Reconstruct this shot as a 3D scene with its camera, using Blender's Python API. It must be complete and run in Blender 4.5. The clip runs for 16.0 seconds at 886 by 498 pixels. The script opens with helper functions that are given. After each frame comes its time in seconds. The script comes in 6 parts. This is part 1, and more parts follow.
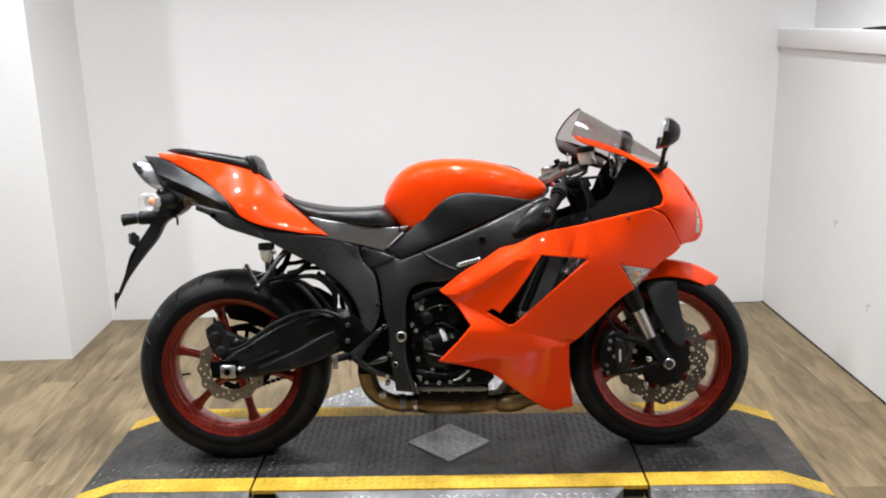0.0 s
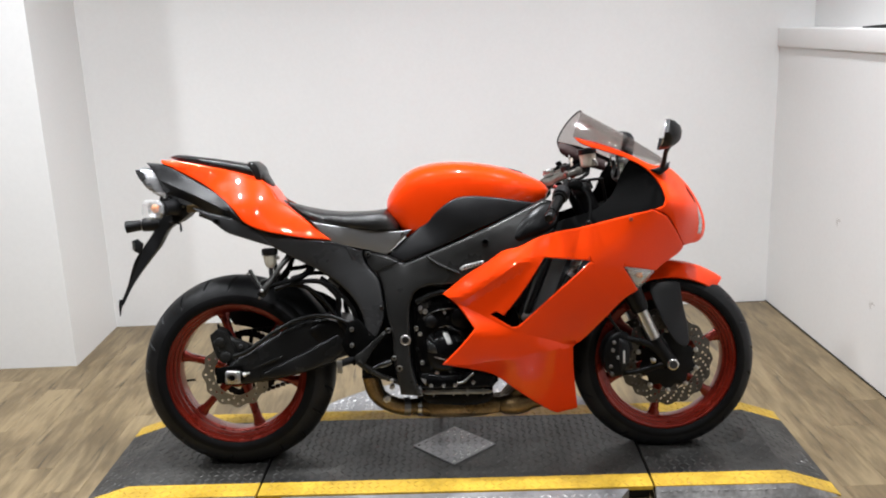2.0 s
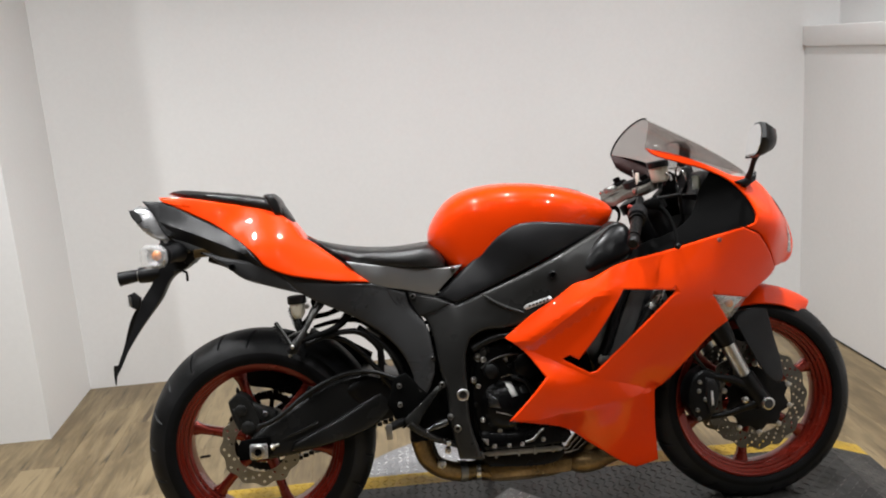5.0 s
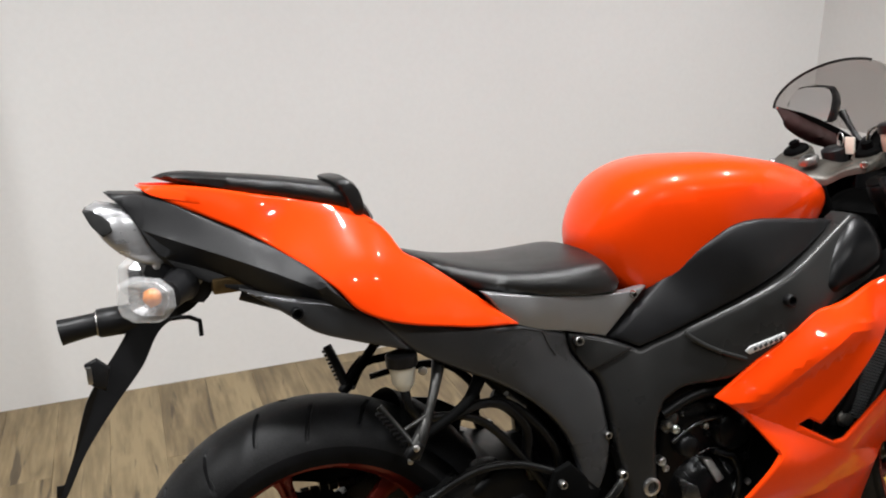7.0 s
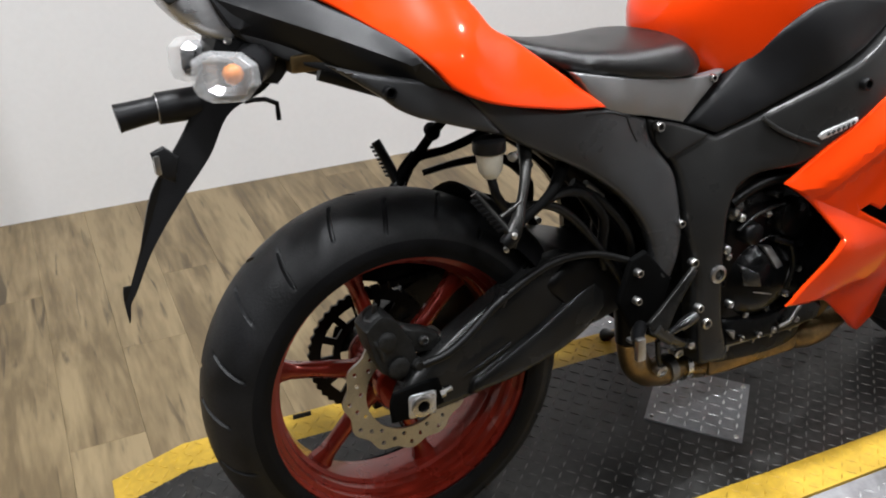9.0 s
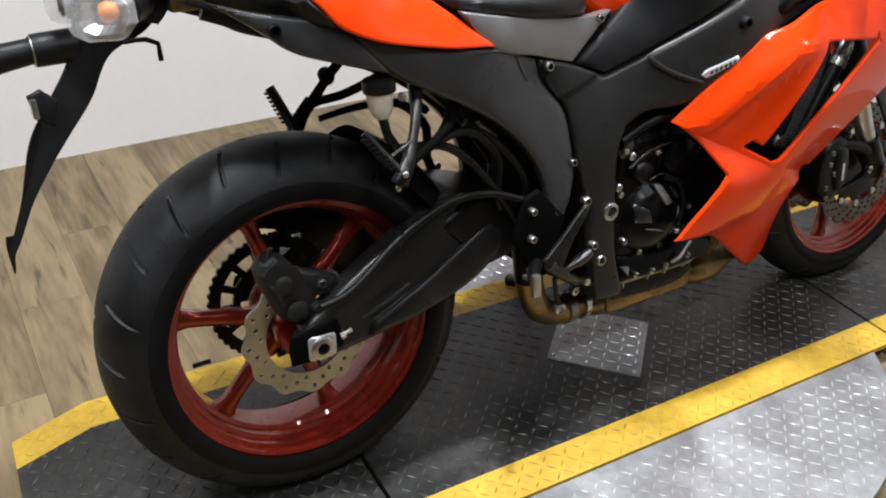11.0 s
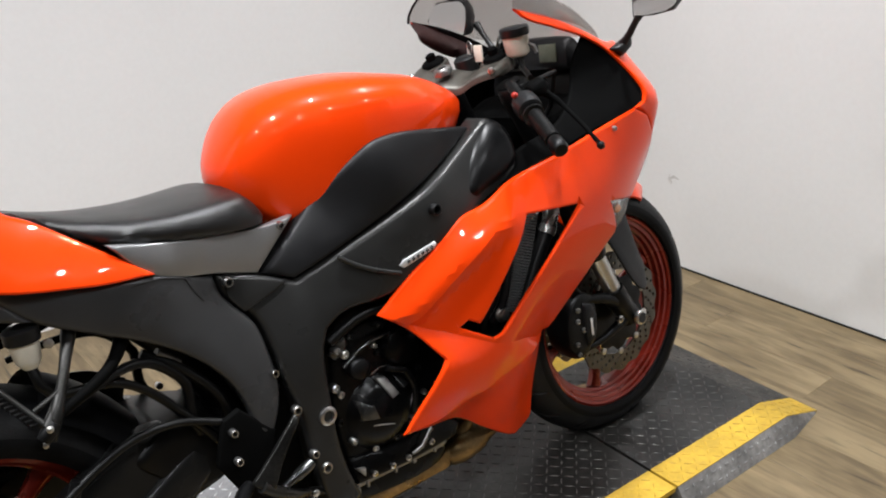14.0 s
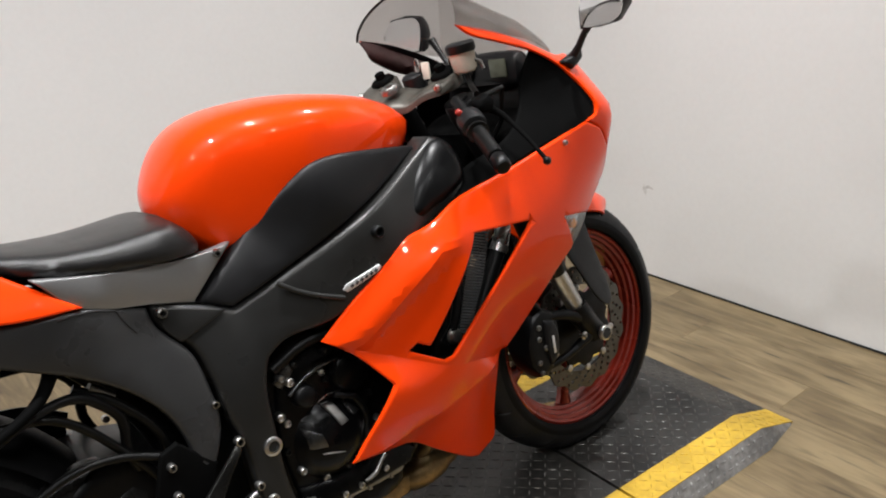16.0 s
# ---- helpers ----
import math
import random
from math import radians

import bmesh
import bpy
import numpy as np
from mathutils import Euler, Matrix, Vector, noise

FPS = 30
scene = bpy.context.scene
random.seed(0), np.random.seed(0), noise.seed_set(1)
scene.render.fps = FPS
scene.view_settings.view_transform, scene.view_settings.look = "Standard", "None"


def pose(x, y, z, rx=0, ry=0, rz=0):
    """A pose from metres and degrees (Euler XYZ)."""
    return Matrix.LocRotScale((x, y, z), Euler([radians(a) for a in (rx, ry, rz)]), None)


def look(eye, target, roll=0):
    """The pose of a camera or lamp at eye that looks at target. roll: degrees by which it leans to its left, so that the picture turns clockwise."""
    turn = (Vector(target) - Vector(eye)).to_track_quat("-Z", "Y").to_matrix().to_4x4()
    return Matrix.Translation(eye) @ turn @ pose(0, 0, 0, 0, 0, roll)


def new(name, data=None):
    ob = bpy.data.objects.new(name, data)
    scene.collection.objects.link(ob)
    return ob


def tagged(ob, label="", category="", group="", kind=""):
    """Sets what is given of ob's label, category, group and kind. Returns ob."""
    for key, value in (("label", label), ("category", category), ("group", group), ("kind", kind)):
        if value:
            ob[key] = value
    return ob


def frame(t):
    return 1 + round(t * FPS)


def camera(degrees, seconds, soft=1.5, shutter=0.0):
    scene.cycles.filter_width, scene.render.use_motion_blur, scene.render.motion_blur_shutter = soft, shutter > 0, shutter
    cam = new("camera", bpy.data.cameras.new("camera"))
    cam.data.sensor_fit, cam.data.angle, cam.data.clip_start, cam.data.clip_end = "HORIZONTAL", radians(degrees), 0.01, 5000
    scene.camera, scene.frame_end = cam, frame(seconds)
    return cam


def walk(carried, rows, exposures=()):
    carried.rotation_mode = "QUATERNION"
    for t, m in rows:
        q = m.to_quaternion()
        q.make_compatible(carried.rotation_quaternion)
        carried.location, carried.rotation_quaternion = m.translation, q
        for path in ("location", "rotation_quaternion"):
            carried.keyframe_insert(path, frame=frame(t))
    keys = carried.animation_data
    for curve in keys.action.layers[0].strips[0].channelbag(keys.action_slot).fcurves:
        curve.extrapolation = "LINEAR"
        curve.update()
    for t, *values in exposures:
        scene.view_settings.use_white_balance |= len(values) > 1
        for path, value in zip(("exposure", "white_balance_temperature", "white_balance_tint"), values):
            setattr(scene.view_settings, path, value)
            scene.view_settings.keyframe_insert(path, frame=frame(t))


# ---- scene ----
cam = camera(53.2, 16.0, soft=2.0)
PATH = [
    (0, (0.661, -2.692, 1.435), (0.689, -0.756, 0.935), -1.4),
    (0.5, (0.653, -2.693, 1.431), (0.674, -0.753, 0.944), -1.3),
    (1, (0.654, -2.697, 1.435), (0.676, -0.758, 0.944), -1.7),
    (1.5, (0.654, -2.703, 1.435), (0.686, -0.764, 0.947), -1.9),
    (2, (0.659, -2.697, 1.44), (0.682, -0.759, 0.945), -2.1),
    (2.5, (0.661, -2.69, 1.431), (0.693, -0.754, 0.927), -2.4),
    (3, (0.672, -2.676, 1.435), (0.713, -0.739, 0.941), -2.5),
    (3.2, (0.683, -2.678, 1.435), (0.732, -0.743, 0.932), -2.2),
    (5.3, (0.304, -2.101, 1.387), (0.47, -0.158, 0.944), -4.1),
    (5.5, (0.261, -1.969, 1.421), (0.441, -0.043, 0.915), -3.3),
    (6, (0.032, -1.764, 1.406), (0.346, 0.111, 0.785), -4.0),
    (6.5, (-0.072, -1.466, 1.355), (0.462, 0.356, 0.727), -2.3),
    (7, (-0.212, -1.188, 1.381), (0.424, 0.589, 0.72), -1.0),
    (7.5, (-0.386, -1.064, 1.403), (0.47, 0.613, 0.728), -1.7),
    (8, (-0.426, -1.042, 1.373), (0.422, 0.624, 0.664), 0.1),
    (8.5, (-0.437, -1.045, 1.323), (0.342, 0.594, 0.483), -0.1),
    (9, (-0.446, -1.038, 1.283), (0.319, 0.512, 0.278), 0.9),
    (9.2, (-0.445, -1.054, 1.254), (0.319, 0.48, 0.224), 1.0),
    (11.3, (-0.408, -1.1, 1.256), (0.558, 0.289, 0.19), 3.1),
    (11.5, (-0.396, -1.116, 1.255), (0.66, 0.224, 0.212), 5.0),
    (12, (-0.313, -1.133, 1.267), (0.743, 0.223, 0.245), 3.1),
    (12.5, (-0.173, -1.158, 1.29), (0.879, 0.253, 0.34), 0.8),
    (13, (-0.096, -1.163, 1.314), (0.985, 0.29, 0.465), -0.3),
    (13.5, (-0.067, -1.188, 1.331), (1.072, 0.239, 0.514), -0.4),
    (14, (-0.075, -1.205, 1.332), (1.073, 0.229, 0.542), -2.4),
    (14.5, (-0.075, -1.236, 1.348), (1.102, 0.187, 0.581), -3.3),
    (15, (-0.073, -1.236, 1.352), (1.13, 0.181, 0.614), -3.7),
    (15.5, (-0.066, -1.243, 1.341), (1.12, 0.186, 0.597), -3.2),
    (16, (0.027, -1.244, 1.328), (1.176, 0.204, 0.565), -4.2),
]
EXPOSURES = [(0, -0.34, 6500, 10), (2, -0.42, 6500, 10), (3.2, -0.46, 6550, 10), (5.4, -0.66, 6750, 10), (7.5, -0.66, 6700, 10), (9, -0.60, 6500, 10), (12.5, -0.52, 6450, 10), (14, -0.57, 6550, 10), (16, -0.65, 6750, 10)]
walk(cam, [(t, look(eye, target, roll)) for t, eye, target, roll in PATH], EXPOSURES)


# ---- world and light ----
world = bpy.data.worlds.new("world")
scene.world = world
world.use_nodes = True
world.node_tree.nodes["Background"].inputs[0].default_value = (0.9, 0.95, 1.0, 1)
world.node_tree.nodes["Background"].inputs[1].default_value = 0.02

CEILING = 2.9
LAMP_ROWS = ((0.12, 42.0), (-1.55, 19.0), (-4.2, 8.0))
LAMP_SPREAD = 128.0
LAMP_COLOR = (0.93, 0.96, 1.0)


# ---- materials ----
def material(name, color, rough=0.5, metal=0.0, coat=0.0, grain=0.0, grain_scale=200.0, stain=0.0, stain_scale=6.0,
             bump=0.0, bump_scale=300.0, spread=0.0, spec=0.5, stretch=(1, 1, 1), rough_var=0.0):
    """A principled material with fine grain, larger stains, roughness wear and fine relief in object space."""
    m = bpy.data.materials.new(name)
    m.use_nodes = True
    n, l = m.node_tree.nodes, m.node_tree.links
    b = n["Principled BSDF"]
    b.inputs["Roughness"].default_value = rough
    b.inputs["Metallic"].default_value = metal
    b.inputs["Coat Weight"].default_value = coat
    b.inputs["Coat Roughness"].default_value = 0.022
    b.inputs["Specular IOR Level"].default_value = spec
    co = n.new("ShaderNodeTexCoord")
    mp = n.new("ShaderNodeMapping")
    mp.inputs["Scale"].default_value = stretch
    l.new(co.outputs["Object"], mp.inputs["Vector"])

    def noise_at(scale, detail=4.0):
        t = n.new("ShaderNodeTexNoise")
        t.inputs["Scale"].default_value = scale
        t.inputs["Detail"].default_value = detail
        l.new(mp.outputs["Vector"], t.inputs["Vector"])
        return t.outputs["Fac"]

    def ranged(sock, lo, hi):
        r = n.new("ShaderNodeMapRange")
        r.inputs["From Min"].default_value, r.inputs["From Max"].default_value = 0.3, 0.7
        r.inputs["To Min"].default_value, r.inputs["To Max"].default_value = lo, hi
        l.new(sock, r.inputs["Value"])
        return r.outputs["Result"]

    val = None
    for amount, scale in ((grain, grain_scale), (stain, stain_scale)):
        if amount:
            s = ranged(noise_at(scale), 1 - amount, 1 + amount)
            if val is None:
                val = s
            else:
                mul = n.new("ShaderNodeMath")
                mul.operation = "MULTIPLY"
                l.new(val, mul.inputs[0])
                l.new(s, mul.inputs[1])
                val = mul.outputs[0]
    if spread:
        info = n.new("ShaderNodeObjectInfo")
        r = n.new("ShaderNodeMapRange")
        r.inputs["To Min"].default_value, r.inputs["To Max"].default_value = 1 - spread, 1 + spread
        l.new(info.outputs["Random"], r.inputs["Value"])
        if val is None:
            val = r.outputs["Result"]
        else:
            mul = n.new("ShaderNodeMath")
            mul.operation = "MULTIPLY"
            l.new(val, mul.inputs[0])
            l.new(r.outputs["Result"], mul.inputs[1])
            val = mul.outputs[0]
    if val is None:
        b.inputs["Base Color"].default_value = (*color, 1)
    else:
        hsv = n.new("ShaderNodeHueSaturation")
        hsv.inputs["Color"].default_value = (*color, 1)
        l.new(val, hsv.inputs["Value"])
        l.new(hsv.outputs["Color"], b.inputs["Base Color"])
    if rough_var:
        l.new(ranged(noise_at(9.0, 6.0), rough - rough_var, rough + rough_var), b.inputs["Roughness"])
    if bump:
        bp = n.new("ShaderNodeBump")
        bp.inputs["Strength"].default_value = bump
        bp.inputs["Distance"].default_value = 0.002
        l.new(noise_at(bump_scale, 3.0), bp.inputs["Height"])
        l.new(bp.outputs["Normal"], b.inputs["Normal"])
    return m


PAINT = material("orange_paint", (0.82, 0.049, 0.0032), 0.30, coat=0.55, spec=0.05, grain=0.02, grain_scale=900, stain=0.03, stain_scale=5, rough_var=0.03)
BLACK = material("black_plastic", (0.0095, 0.0095, 0.0102), 0.40, grain=0.15, grain_scale=500, bump=0.10, bump_scale=900, rough_var=0.06, spec=0.24)
MATT = material("matt_black_metal", (0.0035, 0.0035, 0.0038), 0.38, metal=0.1, grain=0.2, grain_scale=120, stain=0.25, stain_scale=14, rough_var=0.1, spec=0.20)
ENGINE = material("engine_black", (0.0028, 0.0028, 0.003), 0.30, metal=0.1, grain=0.2, grain_scale=90, stain=0.3, stain_scale=18, bump=0.1, bump_scale=260, rough_var=0.1, spec=0.16)
FRAME = material("frame_charcoal", (0.034, 0.0337, 0.033), 0.30, metal=0.5, grain=0.1, grain_scale=700, stain=0.2, stain_scale=5, bump=0.06, bump_scale=1200, rough_var=0.06, spec=0.26)
COVER = material("cover_grey", (0.056, 0.0564, 0.058), 0.30, metal=0.5, grain=0.08, grain_scale=800, stain=0.18, stain_scale=4.5, bump=0.06, bump_scale=1200, rough_var=0.05, spec=0.28)
SWING = material("swingarm_black", (0.017, 0.017, 0.0168), 0.24, metal=0.4, grain=0.12, grain_scale=500, stain=0.2, stain_scale=9, bump=0.08, bump_scale=900, rough_var=0.06, spec=0.3)
LIGHTGREY = material("seat_panel_grey", (0.30, 0.30, 0.305), 0.34, metal=0.6, grain=0.06, grain_scale=900, stain=0.08, stain_scale=9, rough_var=0.05)
BLACKGLOSS = material("satin_black_duct", (0.003, 0.003, 0.0032), 0.30, grain=0.1, grain_scale=400, stain=0.15, stain_scale=10, rough_var=0.05, spec=0.16)
VINYL = material("seat_vinyl", (0.0105, 0.0102, 0.0102), 0.33, grain=0.2, grain_scale=400, stain=0.2, stain_scale=10, bump=0.3, bump_scale=650, rough_var=0.05, spec=0.42)
TYRE = material("tyre_rubber", (0.004, 0.004, 0.0044), 0.55, grain=0.2, grain_scale=300, stain=0.3, stain_scale=12, bump=0.2, bump_scale=400, rough_var=0.1, spec=0.10)
# Paler than the sidewall: scuffs, plus the tread's sheen put into the colour.
TREAD = material("scuffed_sheen_tread", (0.0075, 0.0075, 0.0080), 0.50, grain=0.25, grain_scale=260, stain=0.55, stain_scale=14, bump=0.3, bump_scale=320, rough_var=0.12, spec=0.22)
CALIPER = material("dull_cast_black", (0.016, 0.016, 0.0155), 0.48, metal=0.3, grain=0.3, grain_scale=160, stain=0.4, stain_scale=30, bump=0.3, bump_scale=260, rough_var=0.1, spec=0.25)
FINS = material("dusty_radiator_fin", (0.11, 0.11, 0.11), 0.5, metal=0.5, grain=0.2, grain_scale=200, stain=0.3, stain_scale=20)
RIM = material("red_rim_paint", (0.22, 0.017, 0.008), 0.28, metal=0.45, coat=0.5, grain=0.08, grain_scale=600, stain=0.12, stain_scale=12, rough_var=0.08)
STEEL = material("bare_steel", (0.55, 0.54, 0.52), 0.32, metal=1.0, grain=0.1, grain_scale=300, stain=0.12, stain_scale=30, rough_var=0.1)
PEDAL = material("worn_dark_lever", (0.028, 0.0275, 0.026), 0.34, metal=0.8, grain=0.2, grain_scale=200, stain=0.4, stain_scale=30, rough_var=0.12)
YELLOWBAR = material("rubbed_yellow_tread", (0.44, 0.275, 0.026), 0.44, metal=0.0, grain=0.2, grain_scale=60, stain=0.35, stain_scale=12, rough_var=0.1)
# Smoother and paler than the plate; the bars' white glints sit in the colour.
SILVERBAR = material("glint_tread", (0.80, 0.80, 0.805), 0.26, metal=0.7, grain=0.1, grain_scale=80, stain=0.2, stain_scale=9, rough_var=0.1)
DECKBAR = material("worn_tread", (0.080, 0.077, 0.072), 0.34, metal=0.35, grain=0.4, grain_scale=40, stain=0.6, stain_scale=6, rough_var=0.1)
BOLTSTEEL = material("worn_bolt_steel", (0.52, 0.51, 0.50), 0.30, metal=1.0, grain=0.1, grain_scale=300, stain=0.3, stain_scale=60, rough_var=0.1)
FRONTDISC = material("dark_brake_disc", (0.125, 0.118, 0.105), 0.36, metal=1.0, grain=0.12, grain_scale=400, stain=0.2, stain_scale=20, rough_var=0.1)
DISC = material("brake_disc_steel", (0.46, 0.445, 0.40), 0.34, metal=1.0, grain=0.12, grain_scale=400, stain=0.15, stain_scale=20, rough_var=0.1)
ALU = material("cast_aluminium", (0.24, 0.235, 0.225), 0.42, metal=0.9, grain=0.12, grain_scale=300, stain=0.25, stain_scale=22, bump=0.1, bump_scale=500, rough_var=0.08)
PIPE = material("heat_tinted_pipe", (0.19, 0.125, 0.055), 0.36, metal=0.8, grain=0.2, grain_scale=120, stain=0.45, stain_scale=12, rough_var=0.12)
SILENCER = material("brushed_silencer", (0.50, 0.50, 0.51), 0.28, metal=0.75, grain=0.08, grain_scale=200, stain=0.1, stain_scale=15, stretch=(1, 6, 6), rough_var=0.06)
RUBBER = material("hose_rubber", (0.003, 0.003, 0.003), 0.40, grain=0.2, grain_scale=200, rough_var=0.1, spec=0.22)
WALL = material("wall_paint", (0.78, 0.774, 0.765), 0.62, grain=0.012, grain_scale=60, stain=0.025, stain_scale=1.3, bump=0.08, bump_scale=220)
# Grey picked to dim the bounce from walls that are never seen.
UNSEEN_HALL = material("unseen_hall_grey", (0.30, 0.295, 0.29), 0.7, grain=0.05, grain_scale=60, stain=0.1, stain_scale=1.1)
TRIM = material("trim_paint", (0.82, 0.81, 0.80), 0.45, grain=0.01, grain_scale=60, stain=0.02, stain_scale=2)
CEIL = material("unseen_ceiling_grey", (0.22, 0.215, 0.21), 0.8, grain=0.02, grain_scale=90, stain=0.03, stain_scale=2, bump=0.15, bump_scale=160)
DECK = material("dark_chequer_plate", (0.022, 0.021, 0.0195), 0.40, metal=0.15, spec=0.6, grain=0.45, grain_scale=60, stain=0.8, stain_scale=5, bump=0.15, bump_scale=300, rough_var=0.12)
YELLOW = material("yellow_safety_paint", (0.48, 0.300, 0.026), 0.48, grain=0.12, grain_scale=70, stain=0.22, stain_scale=9, bump=0.1, bump_scale=250, rough_var=0.1)
SILVERPLATE = material("bare_chequer_plate", (0.27, 0.27, 0.276), 0.42, metal=0.55, grain=0.15, grain_scale=80, stain=0.25, stain_scale=9, bump=0.12, bump_scale=300, rough_var=0.12)
# Darker than BLACK; on slots and gap fillers it stands in for shade.
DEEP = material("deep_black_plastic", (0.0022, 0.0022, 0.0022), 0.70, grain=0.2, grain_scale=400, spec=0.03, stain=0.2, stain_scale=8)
YOKE = material("weathered_yoke", (0.080, 0.073, 0.062), 0.42, metal=0.5, grain=0.15, grain_scale=250, stain=0.3, stain_scale=25, bump=0.15, bump_scale=400, rough_var=0.1)
DARKPOLISH = material("dark_polished_metal", (0.10, 0.10, 0.10), 0.28, metal=0.9, grain=0.15, grain_scale=200, stain=0.3, stain_scale=25, rough_var=0.1)
SKIRT = material("worn_side_plate", (0.26, 0.255, 0.25), 0.42, metal=0.6, grain=0.25, grain_scale=70, stain=0.35, stain_scale=10, rough_var=0.12)
# Near-black for real dark marks and joints, and for shade painted into hollows.
DARKGAP = material("dark_mark_and_shade", (0.01, 0.01, 0.01), 0.8, grain=0.2, grain_scale=50)
WHITEPLASTIC = material("milky_plastic", (0.72, 0.68, 0.58), 0.35, grain=0.05, grain_scale=100, stain=0.08, stain_scale=40)
# Orange paint with its shade mixed in, for the far fairing's inside.
SHADED_PAINT = material("shaded_orange_paint", (0.020, 0.003, 0.0026), 0.5, grain=0.1, grain_scale=300, stain=0.2, stain_scale=12)
DISPLAY = material("olive_display", (0.10, 0.105, 0.075), 0.25, grain=0.05, grain_scale=200, stain=0.1, stain_scale=30)
CHROME = material("chrome_ring", (0.7, 0.7, 0.7), 0.15, metal=1.0, grain=0.05, grain_scale=300)
AMBER = material("amber_bulb", (0.85, 0.26, 0.03), 0.25, coat=0.6, grain=0.05, grain_scale=200)
REDSWITCH = material("red_switch", (0.32, 0.02, 0.012), 0.4, grain=0.08, grain_scale=300)
BADGE = material("badge_silver", (0.72, 0.72, 0.72), 0.3, metal=0.5, grain=0.05, grain_scale=300)


def glass(name, rough, tint, milk=0.0):
    """Clear or tinted plastic: a thin sheet that lets light pass, shines at its edges, and may be a little milky."""
    m = bpy.data.materials.new(name)
    m.use_nodes = True
    n, l = m.node_tree.nodes, m.node_tree.links
    out = n["Material Output"]
    n.remove(n["Principled BSDF"])
    tr = n.new("ShaderNodeBsdfTransparent")
    tr.inputs["Color"].default_value = (*tint, 1)
    gl = n.new("ShaderNodeBsdfGlossy")
    gl.inputs["Roughness"].default_value = rough
    df = n.new("ShaderNodeBsdfDiffuse")
    df.inputs["Color"].default_value = (0.85, 0.85, 0.85, 1)
    lw = n.new("ShaderNodeLayerWeight")
    lw.inputs["Blend"].default_value = 0.25
    pw = n.new("ShaderNodeMath")
    pw.operation = "POWER"
    pw.inputs[1].default_value = 3.0
    l.new(lw.outputs["Facing"], pw.inputs[0])
    ad = n.new("ShaderNodeMath")
    ad.operation = "MULTIPLY_ADD"
    ad.inputs[1].default_value, ad.inputs[2].default_value = 0.45, 0.04
    l.new(pw.outputs[0], ad.inputs[0])
    body = n.new("ShaderNodeMixShader")
    body.inputs[0].default_value = milk
    l.new(tr.outputs[0], body.inputs[1])
    l.new(df.outputs[0], body.inputs[2])
    mix = n.new("ShaderNodeMixShader")
    l.new(ad.outputs[0], mix.inputs[0])
    l.new(body.outputs[0], mix.inputs[1])
    l.new(gl.outputs[0], mix.inputs[2])
    l.new(mix.outputs[0], out.inputs["Surface"])
    return m


SCREEN = glass("smoked_screen", 0.04, (0.79, 0.77, 0.76))
FROST = glass("frosted_lens", 0.10, (0.97, 0.97, 0.97), 0.22)
LENS = glass("clear_lens", 0.10, (0.97, 0.97, 0.96), 0.14)
MIRROR = material("mirror_glass", (0.85, 0.86, 0.87), 0.02, metal=1.0)


def wood_material():
    m = bpy.data.materials.new("vinyl_plank")
    m.use_nodes = True
    n, l = m.node_tree.nodes, m.node_tree.links
    b = n["Principled BSDF"]
    co = n.new("ShaderNodeTexCoord")
    info = n.new("ShaderNodeObjectInfo")
    shift = n.new("ShaderNodeVectorMath")
    shift.operation = "MULTIPLY_ADD"
    comb = n.new("ShaderNodeCombineXYZ")
    for k in range(3):
        l.new(info.outputs["Random"], comb.inputs[k])
    l.new(comb.outputs[0], shift.inputs[0])
    shift.inputs[1].default_value = (37.0, 23.0, 11.0)
    l.new(co.outputs["Object"], shift.inputs[2])
    mp = n.new("ShaderNodeMapping")
    mp.inputs["Scale"].default_value = (1.0, 0.14, 1.0)
    l.new(shift.outputs[0], mp.inputs["Vector"])
    big = n.new("ShaderNodeTexNoise")
    big.inputs["Scale"].default_value, big.inputs["Detail"].default_value, big.inputs["Distortion"].default_value = 17.0, 8.0, 1.2
    fine = n.new("ShaderNodeTexNoise")
    fine.inputs["Scale"].default_value, fine.inputs["Detail"].default_value = 85.0, 6.0
    blot = n.new("ShaderNodeTexNoise")
    blot.inputs["Scale"].default_value, blot.inputs["Detail"].default_value = 2.4, 4.0
    l.new(mp.outputs[0], big.inputs["Vector"])
    l.new(mp.outputs[0], fine.inputs["Vector"])
    l.new(shift.outputs[0], blot.inputs["Vector"])
    ramp = n.new("ShaderNodeValToRGB")
    e = ramp.color_ramp.elements
    e[0].position, e[0].color = 0.30, (0.043, 0.0285, 0.0135, 1)
    e[1].position, e[1].color = 0.66, (0.222, 0.164, 0.087, 1)
    mid = ramp.color_ramp.elements.new(0.50)
    mid.color = (0.120, 0.084, 0.0409, 1)
    mixf = n.new("ShaderNodeMath")
    mixf.operation = "MULTIPLY_ADD"
    l.new(fine.outputs["Fac"], mixf.inputs[0])
    mixf.inputs[1].default_value = 0.22
    add = n.new("ShaderNodeMath")
    add.operation = "MULTIPLY_ADD"
    l.new(big.outputs["Fac"], add.inputs[0])
    add.inputs[1].default_value = 0.50
    sc = n.new("ShaderNodeMath")
    sc.operation = "MULTIPLY"
    l.new(blot.outputs["Fac"], sc.inputs[0])
    sc.inputs[1].default_value = 0.36
    l.new(sc.outputs[0], add.inputs[2])
    l.new(add.outputs[0], mixf.inputs[2])
    rnd = n.new("ShaderNodeMath")
    rnd.operation = "MULTIPLY_ADD"
    l.new(info.outputs["Random"], rnd.inputs[0])
    rnd.inputs[1].default_value = 0.06
    l.new(mixf.outputs[0], rnd.inputs[2])
    off = n.new("ShaderNodeMath")
    off.operation = "SUBTRACT"
